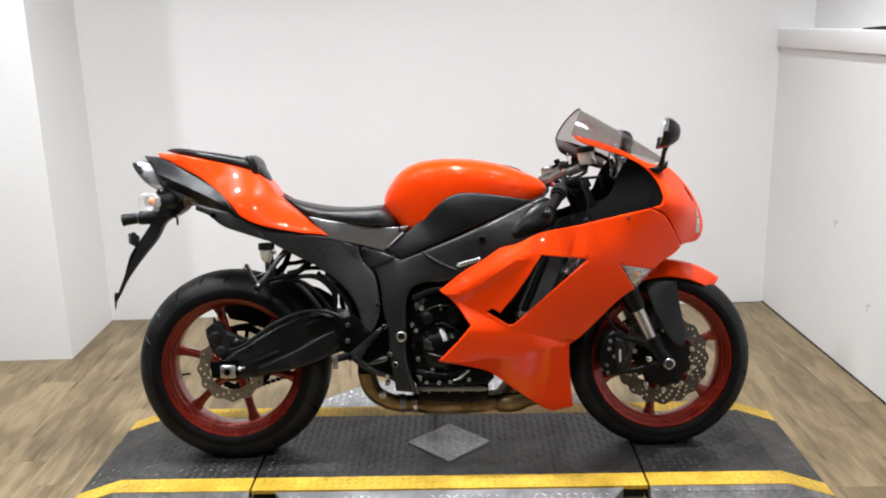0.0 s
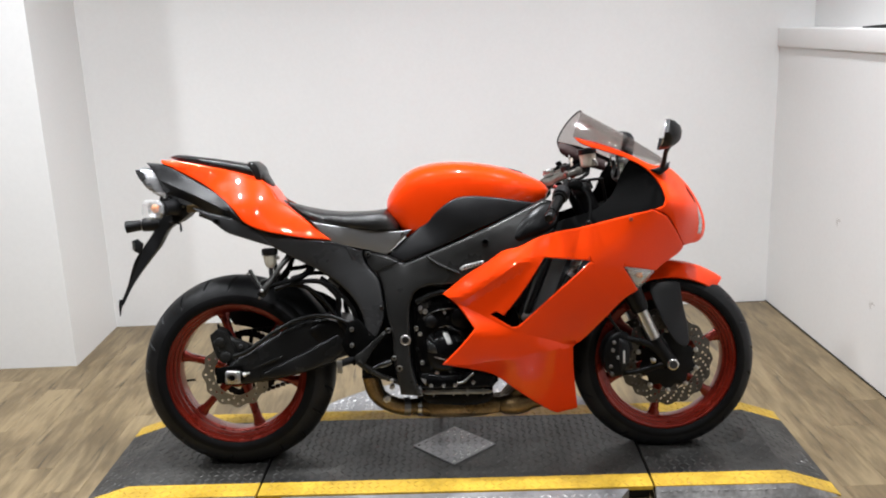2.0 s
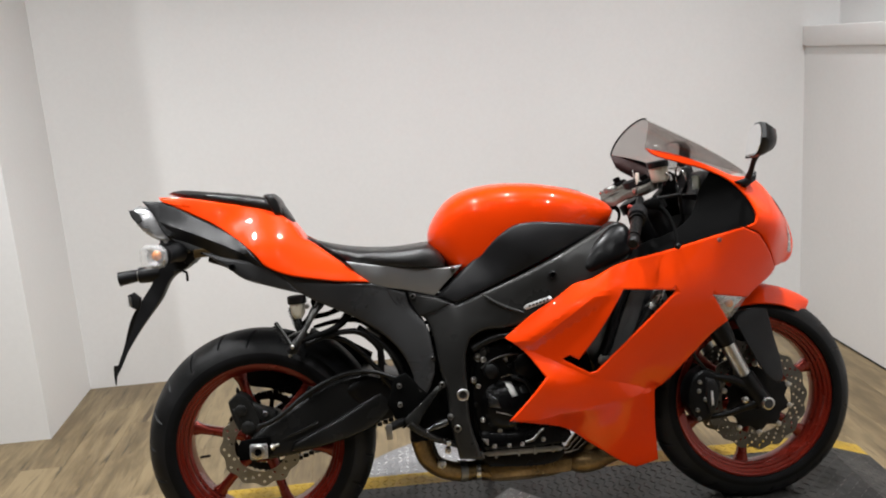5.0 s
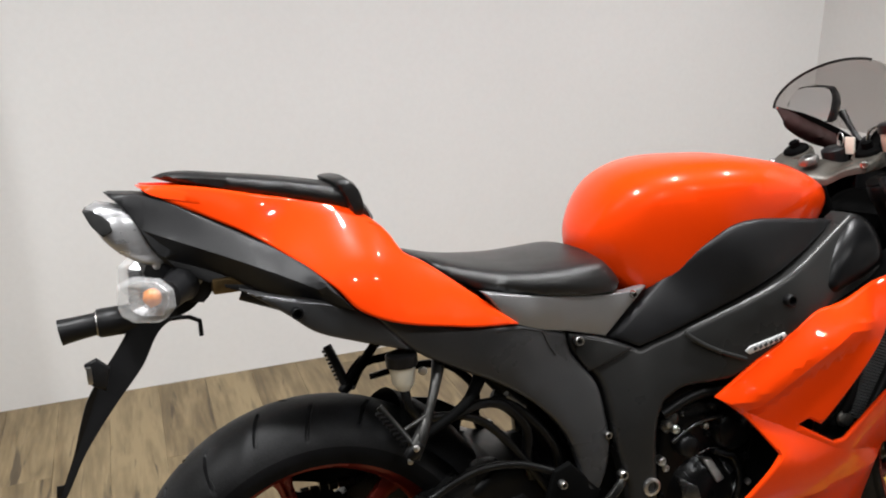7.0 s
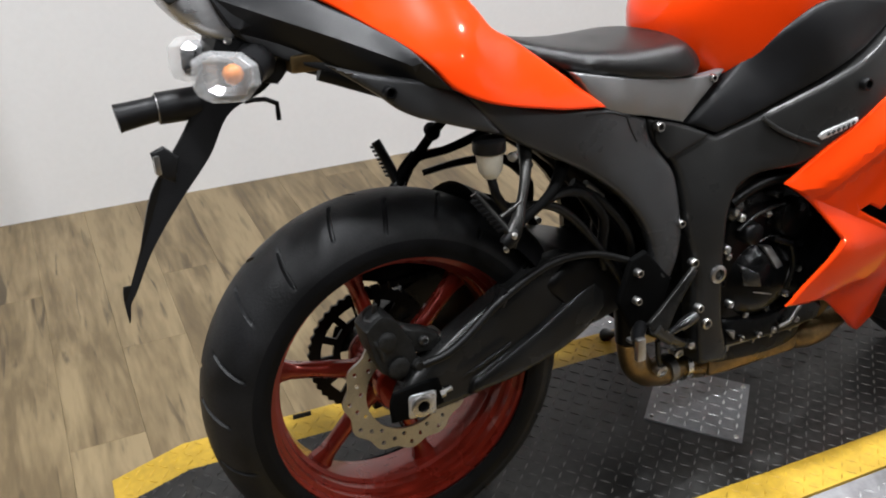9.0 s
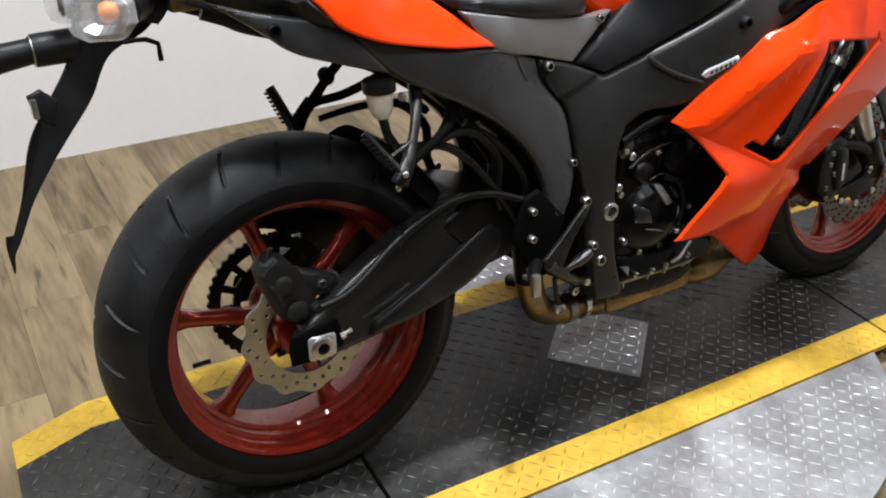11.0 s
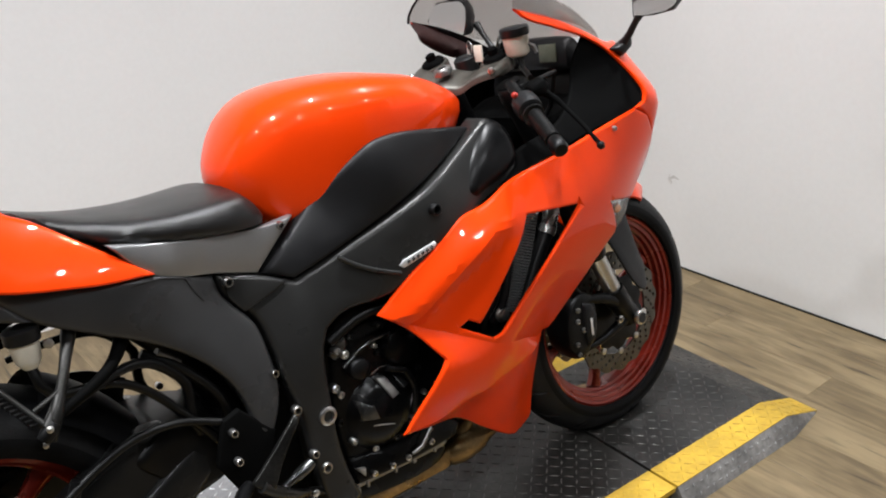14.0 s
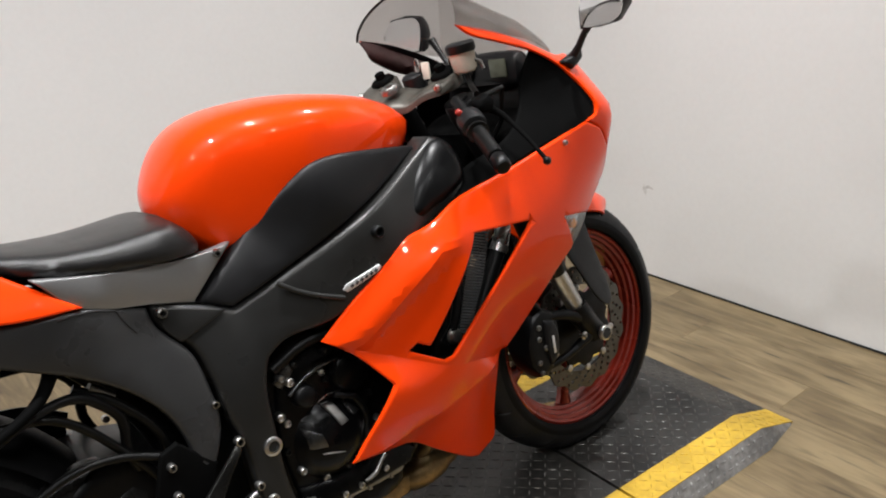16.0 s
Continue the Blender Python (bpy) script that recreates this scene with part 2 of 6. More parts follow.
    l.new(rnd.outputs[0], off.inputs[0])
    off.inputs[1].default_value = 0.01
    l.new(off.outputs[0], ramp.inputs["Fac"])
    mq = n.new("ShaderNodeMapping")
    mq.inputs["Scale"].default_value = (1.0, 0.10, 1.0)
    l.new(shift.outputs[0], mq.inputs["Vector"])
    crack = n.new("ShaderNodeTexNoise")
    crack.inputs["Scale"].default_value, crack.inputs["Detail"].default_value, crack.inputs["Distortion"].default_value = 38.0, 3.0, 0.6
    l.new(mq.outputs[0], crack.inputs["Vector"])
    cr = n.new("ShaderNodeMapRange")
    cr.inputs["From Min"].default_value, cr.inputs["From Max"].default_value = 0.62, 0.72
    cr.inputs["To Min"].default_value, cr.inputs["To Max"].default_value = 0.0, 0.75
    l.new(crack.outputs["Fac"], cr.inputs["Value"])
    dk = n.new("ShaderNodeMix")
    dk.data_type = "RGBA"
    l.new(cr.outputs["Result"], dk.inputs[0])
    l.new(ramp.outputs["Color"], dk.inputs[6])
    dk.inputs[7].default_value = (0.022, 0.014, 0.007, 1)
    l.new(dk.outputs[2], b.inputs["Base Color"])
    b.inputs["Roughness"].default_value = 0.42
    bp = n.new("ShaderNodeBump")
    bp.inputs["Strength"].default_value = 0.12
    bp.inputs["Distance"].default_value = 0.002
    l.new(fine.outputs["Fac"], bp.inputs["Height"])
    l.new(bp.outputs["Normal"], b.inputs["Normal"])
    return m


WOOD = wood_material()


# ---- builders ----
def part(name, bm, mat, parent=None, label="", smooth=48.0, mats=()):
    """Links a bmesh as one mesh object under a thing or a part."""
    me = bpy.data.meshes.new(name)
    bmesh.ops.recalc_face_normals(bm, faces=bm.faces[:])
    bm.to_mesh(me)
    bm.free()
    for one in (mats or (mat,)):
        me.materials.append(one)
    if smooth:
        me.polygons.foreach_set("use_smooth", [True] * len(me.polygons))
        me.set_sharp_from_angle(angle=radians(smooth))
    ob = new(name, me)
    if parent is not None:
        ob.parent = parent
    if label:
        tagged(ob, label)
    return ob


def thing(name, label, category, m=None, group="", kind=""):
    ob = new(name)
    ob.empty_display_size = 0.1
    if m is not None:
        ob.matrix_basis = m
    return tagged(ob, label, category, group, kind)


def box_bm(lo, hi, bevel=0.0, bm=None):
    bm = bm or bmesh.new()
    lo, hi = Vector(lo), Vector(hi)
    made = bmesh.ops.create_cube(bm, size=1.0, matrix=Matrix.Translation((lo + hi) / 2) @ Matrix.Diagonal((*(hi - lo), 1)))
    if bevel:
        edges = list({e for v in made["verts"] for e in v.link_edges})
        bmesh.ops.bevel(bm, geom=edges, offset=bevel, segments=2, affect="EDGES", profile=0.6)
    return bm


def spline(pts, step=0.02, closed=False, corner=38.0):
    """Points along a smooth curve through pts; it keeps a corner where the turn is sharp."""
    p = [np.array(q, float) for q in pts]
    n = len(p)
    tang = []
    for i in range(n):
        a = p[i - 1] if (closed or i > 0) else None
        b = p[(i + 1) % n] if (closed or i < n - 1) else None
        if a is None:
            tang.append((b - p[i], b - p[i]))
        elif b is None:
            tang.append((p[i] - a, p[i] - a))
        else:
            u, v = p[i] - a, b - p[i]
            cosang = float(u @ v) / (np.linalg.norm(u) * np.linalg.norm(v) + 1e-9)
            if cosang < math.cos(radians(corner)):
                tang.append((u, v))
            else:
                d = u / np.linalg.norm(u) + v / np.linalg.norm(v)
                d /= np.linalg.norm(d)
                tang.append((d * np.linalg.norm(u), d * np.linalg.norm(v)))
    out = []
    for i in range(n if closed else n - 1):
        a, b = p[i], p[(i + 1) % n]
        ta, tb = tang[i][1], tang[(i + 1) % n][0]
        k = max(1, int(math.ceil(np.linalg.norm(b - a) / step)))
        for j in range(k):
            s = j / k
            out.append((2 * s**3 - 3 * s**2 + 1) * a + (s**3 - 2 * s**2 + s) * ta + (3 * s**2 - 2 * s**3) * b + (s**3 - s**2) * tb)
    if not closed:
        out.append(p[-1])
    return out


def tube(pts, r, seg=10, step=0.02, caps=True, bm=None, flat=1.0):
    """A tube of radius r (one, or one for each given point) along a smooth curve."""
    bm = bm or bmesh.new()
    rs = r if isinstance(r, (list, tuple)) else [r] * len(pts)
    full = [np.r_[np.array(q, float), rr] for q, rr in zip(pts, rs)]
    line = spline(full, step)
    rings = []
    up = Vector((0.13, 0.97, 0.21))
    for i, q in enumerate(line):
        d = Vector(line[min(i + 1, len(line) - 1)][:3] - line[max(i - 1, 0)][:3]).normalized()
        side = d.cross(up).normalized()
        up = side.cross(d).normalized()
        rings.append([bm.verts.new(Vector(q[:3]) + (math.cos(a) * side + math.sin(a) * up * flat) * q[3])
                      for a in (2 * math.pi * k / seg for k in range(seg))])
    for a, b in zip(rings, rings[1:]):
        for k in range(seg):
            bm.faces.new((a[k], a[(k + 1) % seg], b[(k + 1) % seg], b[k]))
    if caps:
        bm.faces.new(rings[0])
        bm.faces.new(rings[-1][::-1])
    return bm


def lathe(profile, x, z, seg=48, bm=None, closed=False, y0=0.0):
    """Turns a profile of (radius, y) about the axis that runs along y through (x, z)."""
    bm = bm or bmesh.new()
    rings = []
    for r, y in profile:
        rings.append([bm.verts.new((x + r * math.cos(a), y + y0, z + r * math.sin(a))) for a in (2 * math.pi * k / seg for k in range(seg))])
    pairs = list(zip(rings, rings[1:])) + ([(rings[-1], rings[0])] if closed else [])
    for a, b in pairs:
        for k in range(seg):
            bm.faces.new((a[k], a[(k + 1) % seg], b[(k + 1) % seg], b[k]))
    if not closed:
        bm.faces.new(rings[0])
        bm.faces.new(rings[-1])
    return bm


def turned(profile, at, axis, seg=20, bm=None):
    """Turns a profile of (radius, way along the axis) about any axis from the point at."""
    bm = bm or bmesh.new()
    q = Vector(axis).normalized().to_track_quat("Z", "Y").to_matrix()
    at = Vector(at)
    rings = [[bm.verts.new(at + q @ Vector((r * math.cos(a), r * math.sin(a), d))) for a in (2 * math.pi * k / seg for k in range(seg))]
             for r, d in profile]
    for a, b in zip(rings, rings[1:]):
        for k in range(seg):
            bm.faces.new((a[k], a[(k + 1) % seg], b[(k + 1) % seg], b[k]))
    bm.faces.new(rings[0])
    bm.faces.new(rings[-1])
    return bm


def field(ctrl):
    """A smooth width over (x, z) through a few control points (x, z, width)."""
    c = np.array(ctrl, float)

    def basis(a, b):
        r2 = ((a[:, None, :] - b[None, :, :]) ** 2).sum(-1)
        return np.where(r2 > 1e-12, r2 * np.log(r2 + 1e-12) * 0.5, 0.0)
    n = len(c)
    k = np.zeros((n + 3, n + 3))
    k[:n, :n] = basis(c[:, :2], c[:, :2]) + np.eye(n) * 1e-5
    k[:n, n], k[:n, n + 1:] = 1, c[:, :2]
    k[n, :n], k[n + 1:, :n] = 1, c[:, :2].T
    w = np.linalg.lstsq(k, np.r_[c[:, 2], 0, 0, 0], rcond=None)[0]

    def value(p):
        p = np.atleast_2d(np.array(p, float))
        return basis(p, c[:, :2]) @ w[:n] + w[n] + p @ w[n + 1:]
    return value


def flat_mesh(loops, step, inset, folds=()):
    """Points and triangles that fill the first loop less the others, with a row of points at the inset from every edge."""
    from mathutils.geometry import delaunay_2d_cdt
    pts, edges, segs = [], [], []
    for loop in loops:
        base = len(pts)
        pts += [np.array(q[:2], float) for q in loop]
        edges += [(base + i, base + (i + 1) % len(loop)) for i in range(len(loop))]
    rim = len(pts)
    a = np.array([pts[i] for i, _ in edges])
    b = np.array([pts[j] for _, j in edges])

    def dist(p):
        p = np.atleast_2d(p)
        d = b - a
        t = np.clip(((p[:, None] - a[None]) * d[None]).sum(-1) / ((d * d).sum(-1)[None] + 1e-12), 0, 1)
        return np.sqrt((((a[None] + t[..., None] * d[None]) - p[:, None]) ** 2).sum(-1).min(1))

    def inside(p):
        p = np.atleast_2d(p)
        x, y = p[:, 0:1], p[:, 1:2]
        cross = ((a[None, :, 1] > y) != (b[None, :, 1] > y)) & (x < (b[None, :, 0] - a[None, :, 0]) * (y - a[None, :, 1]) / (b[None, :, 1] - a[None, :, 1] + 1e-12) + a[None, :, 0])
        return cross.sum(1) % 2 == 1
    extra = []
    ring, base = [], 0
    for loop in loops:
        q = np.array(pts[base:base + len(loop)])
        t = np.roll(q, -1, 0) - np.roll(q, 1, 0)
        ring.append(np.stack([t[:, 1], -t[:, 0]], 1) / (np.linalg.norm(t, axis=1)[:, None] + 1e-12))
        base += len(loop)
    nrm, q = np.concatenate(ring), np.array(pts)
    for k in inset:
        for sgn in (1, -1):
            cand = q + nrm * k * sgn
            ok = inside(cand) & (dist(cand) > 0.8 * k)
            extra += list(cand[ok])
    big = max(inset) if inset else 0.0
    lo, hi = np.min(pts[:len(loops[0])], 0), np.max(pts[:len(loops[0])], 0)
    gx, gy = np.arange(lo[0] + step / 2, hi[0], step), np.arange(lo[1] + step / 2, hi[1], step * 0.87)
    grid = np.array([(x + (step / 2 if j % 2 else 0), y) for j, y in enumerate(gy) for x in gx])
    if len(grid):
        ok = inside(grid) & (dist(grid) > big + 0.45 * step)
        extra += list(grid[ok])
    for line in folds:
        run = spline(line, step * 0.8, False, 5.0)
        base = len(pts)
        far = lambda q: min((q[0] - r[0]) ** 2 + (q[1] - r[1]) ** 2 for r in run) > (0.3 * step) ** 2
        extra = [q for q in extra if far(q)]
        pts += [np.array(q[:2], float) for q in run]
        edges += [(base + i, base + i + 1) for i in range(len(run) - 1)]
    every = [Vector((float(q[0]), float(q[1]))) for q in pts + extra]
    vs, _, fs, orig, _, _ = delaunay_2d_cdt(every, edges, [], 0, 1e-6)
    vs = np.array([tuple(v) for v in vs])
    cent = np.array([vs[list(f)].mean(0) for f in fs])
    keep = inside(cent)
    fs = [f for f, ok in zip(fs, keep) if ok]
    used = sorted({i for f in fs for i in f})
    back = {i: k for k, i in enumerate(used)}
    vs = vs[used]
    fs = [tuple(back[i] for i in f) for f in fs]
    return vs, fs, dist(vs)


def panel(outline, width, thick=0.006, holes=(), rnd=0.004, step=0.03, side=-1, edge_step=0.012, corner=38.0, bm=None, back=0, folds=()):
    """A moulded panel: its outline in the side view (x, z), standing at the half-width off the bike's middle, with rounded rims."""
    bm = bm or bmesh.new()
    loops = [spline(outline, edge_step, True, corner)] + [spline(h, edge_step, True, corner) for h in holes]
    vs, fs, d = flat_mesh(loops, step, (rnd * 0.1, rnd * 0.4, rnd) if rnd else (), folds)
    w = np.full(len(vs), float(width)) if isinstance(width, (int, float)) else width(vs)
    drop = np.where(d < rnd, rnd - np.sqrt(np.clip(rnd**2 - (rnd - d) ** 2, 0, None)), 0.0) if rnd else 0.0
    outer = [bm.verts.new((p[0], side * (ww), p[1])) for p, ww in zip(vs, w - drop)]
    inner = [bm.verts.new((p[0], side * (ww - thick), p[1])) for p, ww in zip(vs, w)]
    count = {}
    for f in fs:
        bm.faces.new([outer[i] for i in f])
        bm.faces.new([inner[i] for i in reversed(f)]).material_index = back
        for i, j in zip(f, f[1:] + f[:1]):
            count[(i, j)] = count.get((i, j), 0) + 1
    for (i, j) in count:
        if (j, i) not in count:
            bm.faces.new((outer[j], outer[i], inner[i], inner[j]))
    return bm


def inflate(outline, width, deep, step=0.022, power=2.0, mid=0.0, edge_step=0.014, corner=38.0, bm=None):
    """A solid that is symmetric about y = mid: its side outline swells to the half-width within the depth `deep` of its edge."""
    bm = bm or bmesh.new()
    loop = spline(outline, edge_step, True, corner)
    vs, fs, d = flat_mesh([loop], step, (deep * 0.04, deep * 0.15, deep * 0.35))
    w = np.full(len(vs), float(width)) if isinstance(width, (int, float)) else width(vs)
    rim = d < 1e-5
    n = len(vs)
    lap = np.zeros((n, n))
    area = np.zeros(n)
    for f in fs:
        p = vs[list(f)]
        twice = abs((p[1, 0] - p[0, 0]) * (p[2, 1] - p[0, 1]) - (p[1, 1] - p[0, 1]) * (p[2, 0] - p[0, 0])) + 1e-12
        for k in range(3):
            i, j = f[(k + 1) % 3], f[(k + 2) % 3]
            e, g = p[(k + 1) % 3] - p[k], p[(k + 2) % 3] - p[k]
            cot = max(float(e @ g) / twice, 0.01) / 2
            lap[i, j] += cot
            lap[j, i] += cot
            lap[i, i] -= cot
            lap[j, j] -= cot
            area[f[k]] += twice / 6
    lap[rim] = 0
    lap[rim, rim] = 1
    u = np.linalg.solve(lap, np.where(rim, 0.0, -area)) / (deep * deep / 2)
    u = 1 - np.exp(-u * 1.6)
    u /= max(u.max(), 0.8)
    y = w * np.clip(1 - (1 - u) ** power, 0, 1) ** (1 / power)
    right = [bm.verts.new((p[0], mid - q, p[1])) for p, q in zip(vs, y)]
    left = [r if e else bm.verts.new((p[0], mid + q, p[1])) for p, q, r, e in zip(vs, y, right, rim)]
    for f in fs:
        bm.faces.new([right[i] for i in f])
        if not all(rim[i] for i in f):
            bm.faces.new([left[i] for i in reversed(f)])
    return bm


def both(name, make, mat, parent, label="", **kw):
    """The same panel on the two sides of the bike."""
    return [part(name, make(s), mat, parent, label, **kw) for s in (-1, 1)]


# ---- the room ----
BACK, LEFT, FRONT_L, RIGHT = 1.605, -0.965, 1.075, 2.355
LEDGE_LO, LEDGE_HI = 1.275, 1.36


def wall(name, lo, hi, mat=WALL):
    ob = part(name, box_bm(lo, hi), mat, None, smooth=0)
    return tagged(ob, "smooth painted plaster wall", "wall", kind="structure")


wall("wall_back", (LEFT - 0.0, BACK, 0), (RIGHT + 0.6, BACK + 0.12, CEILING))
wall("wall_left_return", (LEFT - 0.12, FRONT_L + 0.12, 0), (LEFT, BACK + 0.12, CEILING))
wall("wall_left_front", (-6.0, FRONT_L, 0), (LEFT, FRONT_L + 0.12, CEILING))
wall("wall_right_lower", (RIGHT, -4.2, 0), (RIGHT + 0.12, BACK, LEDGE_HI - 0.02))
wall("wall_right_upper", (RIGHT + 0.16, -9.0, LEDGE_HI - 0.02), (RIGHT + 0.28, BACK, CEILING))
# Unseen walls, added and greyed so the bike reflects little light.
wall("wall_right_far", (RIGHT, -9.0, 0), (RIGHT + 0.12, -4.2, LEDGE_HI - 0.02), UNSEEN_HALL)
wall("wall_left_far", (-6.12, -9.0, 0), (-6.0, FRONT_L + 0.12, CEILING), UNSEEN_HALL)
wall("wall_behind", (-6.12, -9.12, 0), (RIGHT + 0.28, -9.0, CEILING), UNSEEN_HALL)
ledge = part("ledge_trim", box_bm((RIGHT - 0.012, -4.2, LEDGE_LO), (RIGHT + 0.16, BACK, LEDGE_HI), 0.004), TRIM)
tagged(ledge, "white painted ledge board capping the low wall", "trim", kind="structure")
# Unseen ceiling, added to carry the lamps and kept dark against bounce.
ceiling = part("ceiling", box_bm((-6.12, -9.12, CEILING), (RIGHT + 0.6, BACK + 0.12, CEILING + 0.1)), CEIL, smooth=0)
tagged(ceiling, "plain grey ceiling, added out of view", "ceiling", kind="structure")
cable = part("dark_strip", tube([(RIGHT + 0.05, -1.2, LEDGE_HI + 0.012), (RIGHT + 0.06, -0.2, LEDGE_HI + 0.012), (RIGHT + 0.075, 0.75, LEDGE_HI + 0.008), (RIGHT + 0.09, 0.98, LEDGE_HI + 0.003)], [0.012, 0.012, 0.008, 0.003], 8), DARKGAP)
tagged(cable, "dark strip lying along the white ledge", "cable")

gap_line = part("floor_gap", box_bm((RIGHT - 0.004, -9.0, -0.004), (RIGHT + 0.002, BACK, 0.006)), DARKGAP, smooth=0)
tagged(gap_line, "dark gap where the floor meets the wall", "trim", kind="structure")

floor = part("floor", box_bm((-6.1, -9.1, -0.06), (RIGHT + 0.1, BACK + 0.1, -0.006)), DARKGAP, smooth=0)
tagged(floor, "light brown wood-look vinyl plank floor", "floor", kind="structure")

SCUFF = material("grey_scuff", (0.60, 0.585, 0.565), 0.7, grain=0.1, grain_scale=120)
def scuff(name, pts, r):
    ob = part(name, tube([(RIGHT - 0.0004, y, z) for y, z in pts], r, 6, 0.01, flat=1.0), SCUFF)
    for v in ob.data.vertices:
        v.co.x = RIGHT - 0.0006 if v.co.x < RIGHT - 0.0004 else RIGHT + 0.001
    return tagged(ob, "faint grey scuff rubbed on the white wall", "scuff mark", kind="structure")


for sy, sz in ((0.542, 0.321), (0.87, 0.58)):
    scuff("wall_scuff", [(sy - 0.020, sz), (sy, sz + 0.006), (sy + 0.016, sz - 0.004), (sy + 0.006, sz - 0.020)], [0.0015, 0.006, 0.005, 0.0012])
    scuff("wall_scuff", [(sy + 0.018, sz + 0.012), (sy + 0.021, sz - 0.008), (sy + 0.010, sz - 0.026)], [0.001, 0.003, 0.001])

WORN = material("worn_vinyl", (0.135, 0.115, 0.085), 0.5, grain=0.2, grain_scale=150, stain=0.35, stain_scale=40)


def floor_tear(cx, cy, r, edge):
    """A worn patch of the vinyl with a dark torn edge."""
    bm = bmesh.new()
    ring = [(cx + r * (1 + 0.25 * math.sin(3 * a + cx * 9)) * math.cos(a), cy + 0.7 * r * (1 + 0.2 * math.cos(2 * a)) * math.sin(a)) for a in np.linspace(0, 2 * math.pi, 20, endpoint=False)]
    top = [bm.verts.new((x, y, 0.0003)) for x, y in ring]
    low = [bm.verts.new((x, y, -0.001)) for x, y in ring]
    bm.faces.new(top), bm.faces.new(low)
    for k in range(20):
        bm.faces.new((top[k], top[(k + 1) % 20], low[(k + 1) % 20], low[k]))
    ob = tagged(part("floor_tear", bm, WORN, smooth=0), "grey worn patch torn into the vinyl floor", "floor damage", kind="structure")
    part("torn_edge", tube([(x, y, 0.001) for x, y in edge], [0.0006] + [0.0014] * (len(edge) - 2) + [0.0008], 6, 0.008), DARKGAP, ob)


floor_tear(1.085, -0.592, 0.030, [(1.098, -0.548), (1.106, -0.562), (1.114, -0.570), (1.112, -0.586), (1.104, -0.606)])
floor_tear(1.322, -0.318, 0.026, [(1.340, -0.290), (1.356, -0.308), (1.349, -0.324), (1.326, -0.338)])

# ---- ceiling lights ----
for ly, power in LAMP_ROWS:
    for lx in (-1.75, -0.55, 0.65, 1.85):
        fix = thing("ceiling_light", "white square ceiling spotlight, switched on", "ceiling light", pose(lx, ly, CEILING), "ceiling lights")
        part("frame", box_bm((-0.12, -0.12, -0.02), (0.12, 0.12, -0.002), 0.004), TRIM, fix)
        lamp = bpy.data.lights.new("lamp", "AREA")
        lamp.shape, lamp.size, lamp.spread = "SQUARE", 0.11, radians(LAMP_SPREAD)
        lamp.energy, lamp.color = power, LAMP_COLOR
        lo = new("lamp", lamp)
        lo.matrix_basis = pose(lx, ly, CEILING - 0.03)

# ---- the turntable platform ----
PX, PY, PTURN, H = 0.706, 0.046, -2.0, 0.05
plat = thing("motorcycle_turntable", "low turntable platform of chequer plate with yellow edges", "turntable", pose(PX, PY, 0, 0, 0, PTURN))
HALF_Y, HALF_B, SEAM, FLAT, END = 0.300, 0.222, 0.611, 1.036, 1.178


def deck_z(x):
    """The height of the deck's top over its length: flat, with a ramp at either end."""
    a = abs(x)
    return H if a <= FLAT else max(0.004, H - (a - FLAT) / (END - FLAT) * (H - 0.004))


def strip(x0, x1, y0, y1, lift=0.0, thick=0.012, bevel=0.0015):
    """A plate that follows the deck from x0 to x1."""
    bm = bmesh.new()
    xs = sorted({x0, x1, *[v for v in (-FLAT, FLAT) if x0 < v < x1]})
    rows = []
    for x in xs:
        z = deck_z(x) + lift
        zb = max(z - thick, 0.0005)
        rows.append([bm.verts.new((x, y, q)) for y, q in ((y0, z), (y1, z), (y1, zb), (y0, zb))])
    for a, b in zip(rows, rows[1:]):
        for k in range(4):
            bm.faces.new((a[k], a[(k + 1) % 4], b[(k + 1) % 4], b[k]))
    bm.faces.new(rows[0]), bm.faces.new(rows[-1])
    return bm


GAP = 0.004
for x0, x1 in ((-END, -SEAM - GAP), (-SEAM + GAP, SEAM - GAP), (SEAM + GAP, END)):
    part("deck_plate", strip(x0, x1, -HALF_B, HALF_B), DECK, plat, "dark grey chequer plate", smooth=0)
    for s in (-1, 1):
        part("edge_strip", strip(x0, x1, min(s * HALF_B, s * HALF_Y), max(s * HALF_B, s * HALF_Y)), YELLOW, plat, "worn yellow painted edge", smooth=0)


def skirt(x0, x1, s):
    """The sloping side sheet under the deck's edge."""
    bm = bmesh.new()
    xs = sorted({x0, x1, *[v for v in (-FLAT, FLAT) if x0 < v < x1]})
    rows = []
    for x in xs:
        z = deck_z(x) - 0.001
        rows.append([bm.verts.new((x, s * (HALF_Y - 0.001), z)), bm.verts.new((x, s * (HALF_Y + 0.030 * z / H), 0.001)), bm.verts.new((x, s * (HALF_Y - 0.02), 0.001))])
    for a, b in zip(rows, rows[1:]):
        for k in range(3):
            bm.faces.new((a[k], a[(k + 1) % 3], b[(k + 1) % 3], b[k]))
    bm.faces.new(rows[0]), bm.faces.new(rows[-1])
    return bm


for s in (-1, 1):
    for x0, x1 in ((-END + 0.01, -SEAM - GAP), (SEAM + GAP, END - 0.01)):
        part("side_skirt", skirt(x0, x1, s), SKIRT, plat, "worn grey metal side skirt", smooth=0)
part("core", box_bm((-SEAM + 0.01, -HALF_Y + 0.02, 0.001), (SEAM - 0.01, HALF_Y - 0.02, H - 0.013)), DARKGAP, plat, smooth=0)
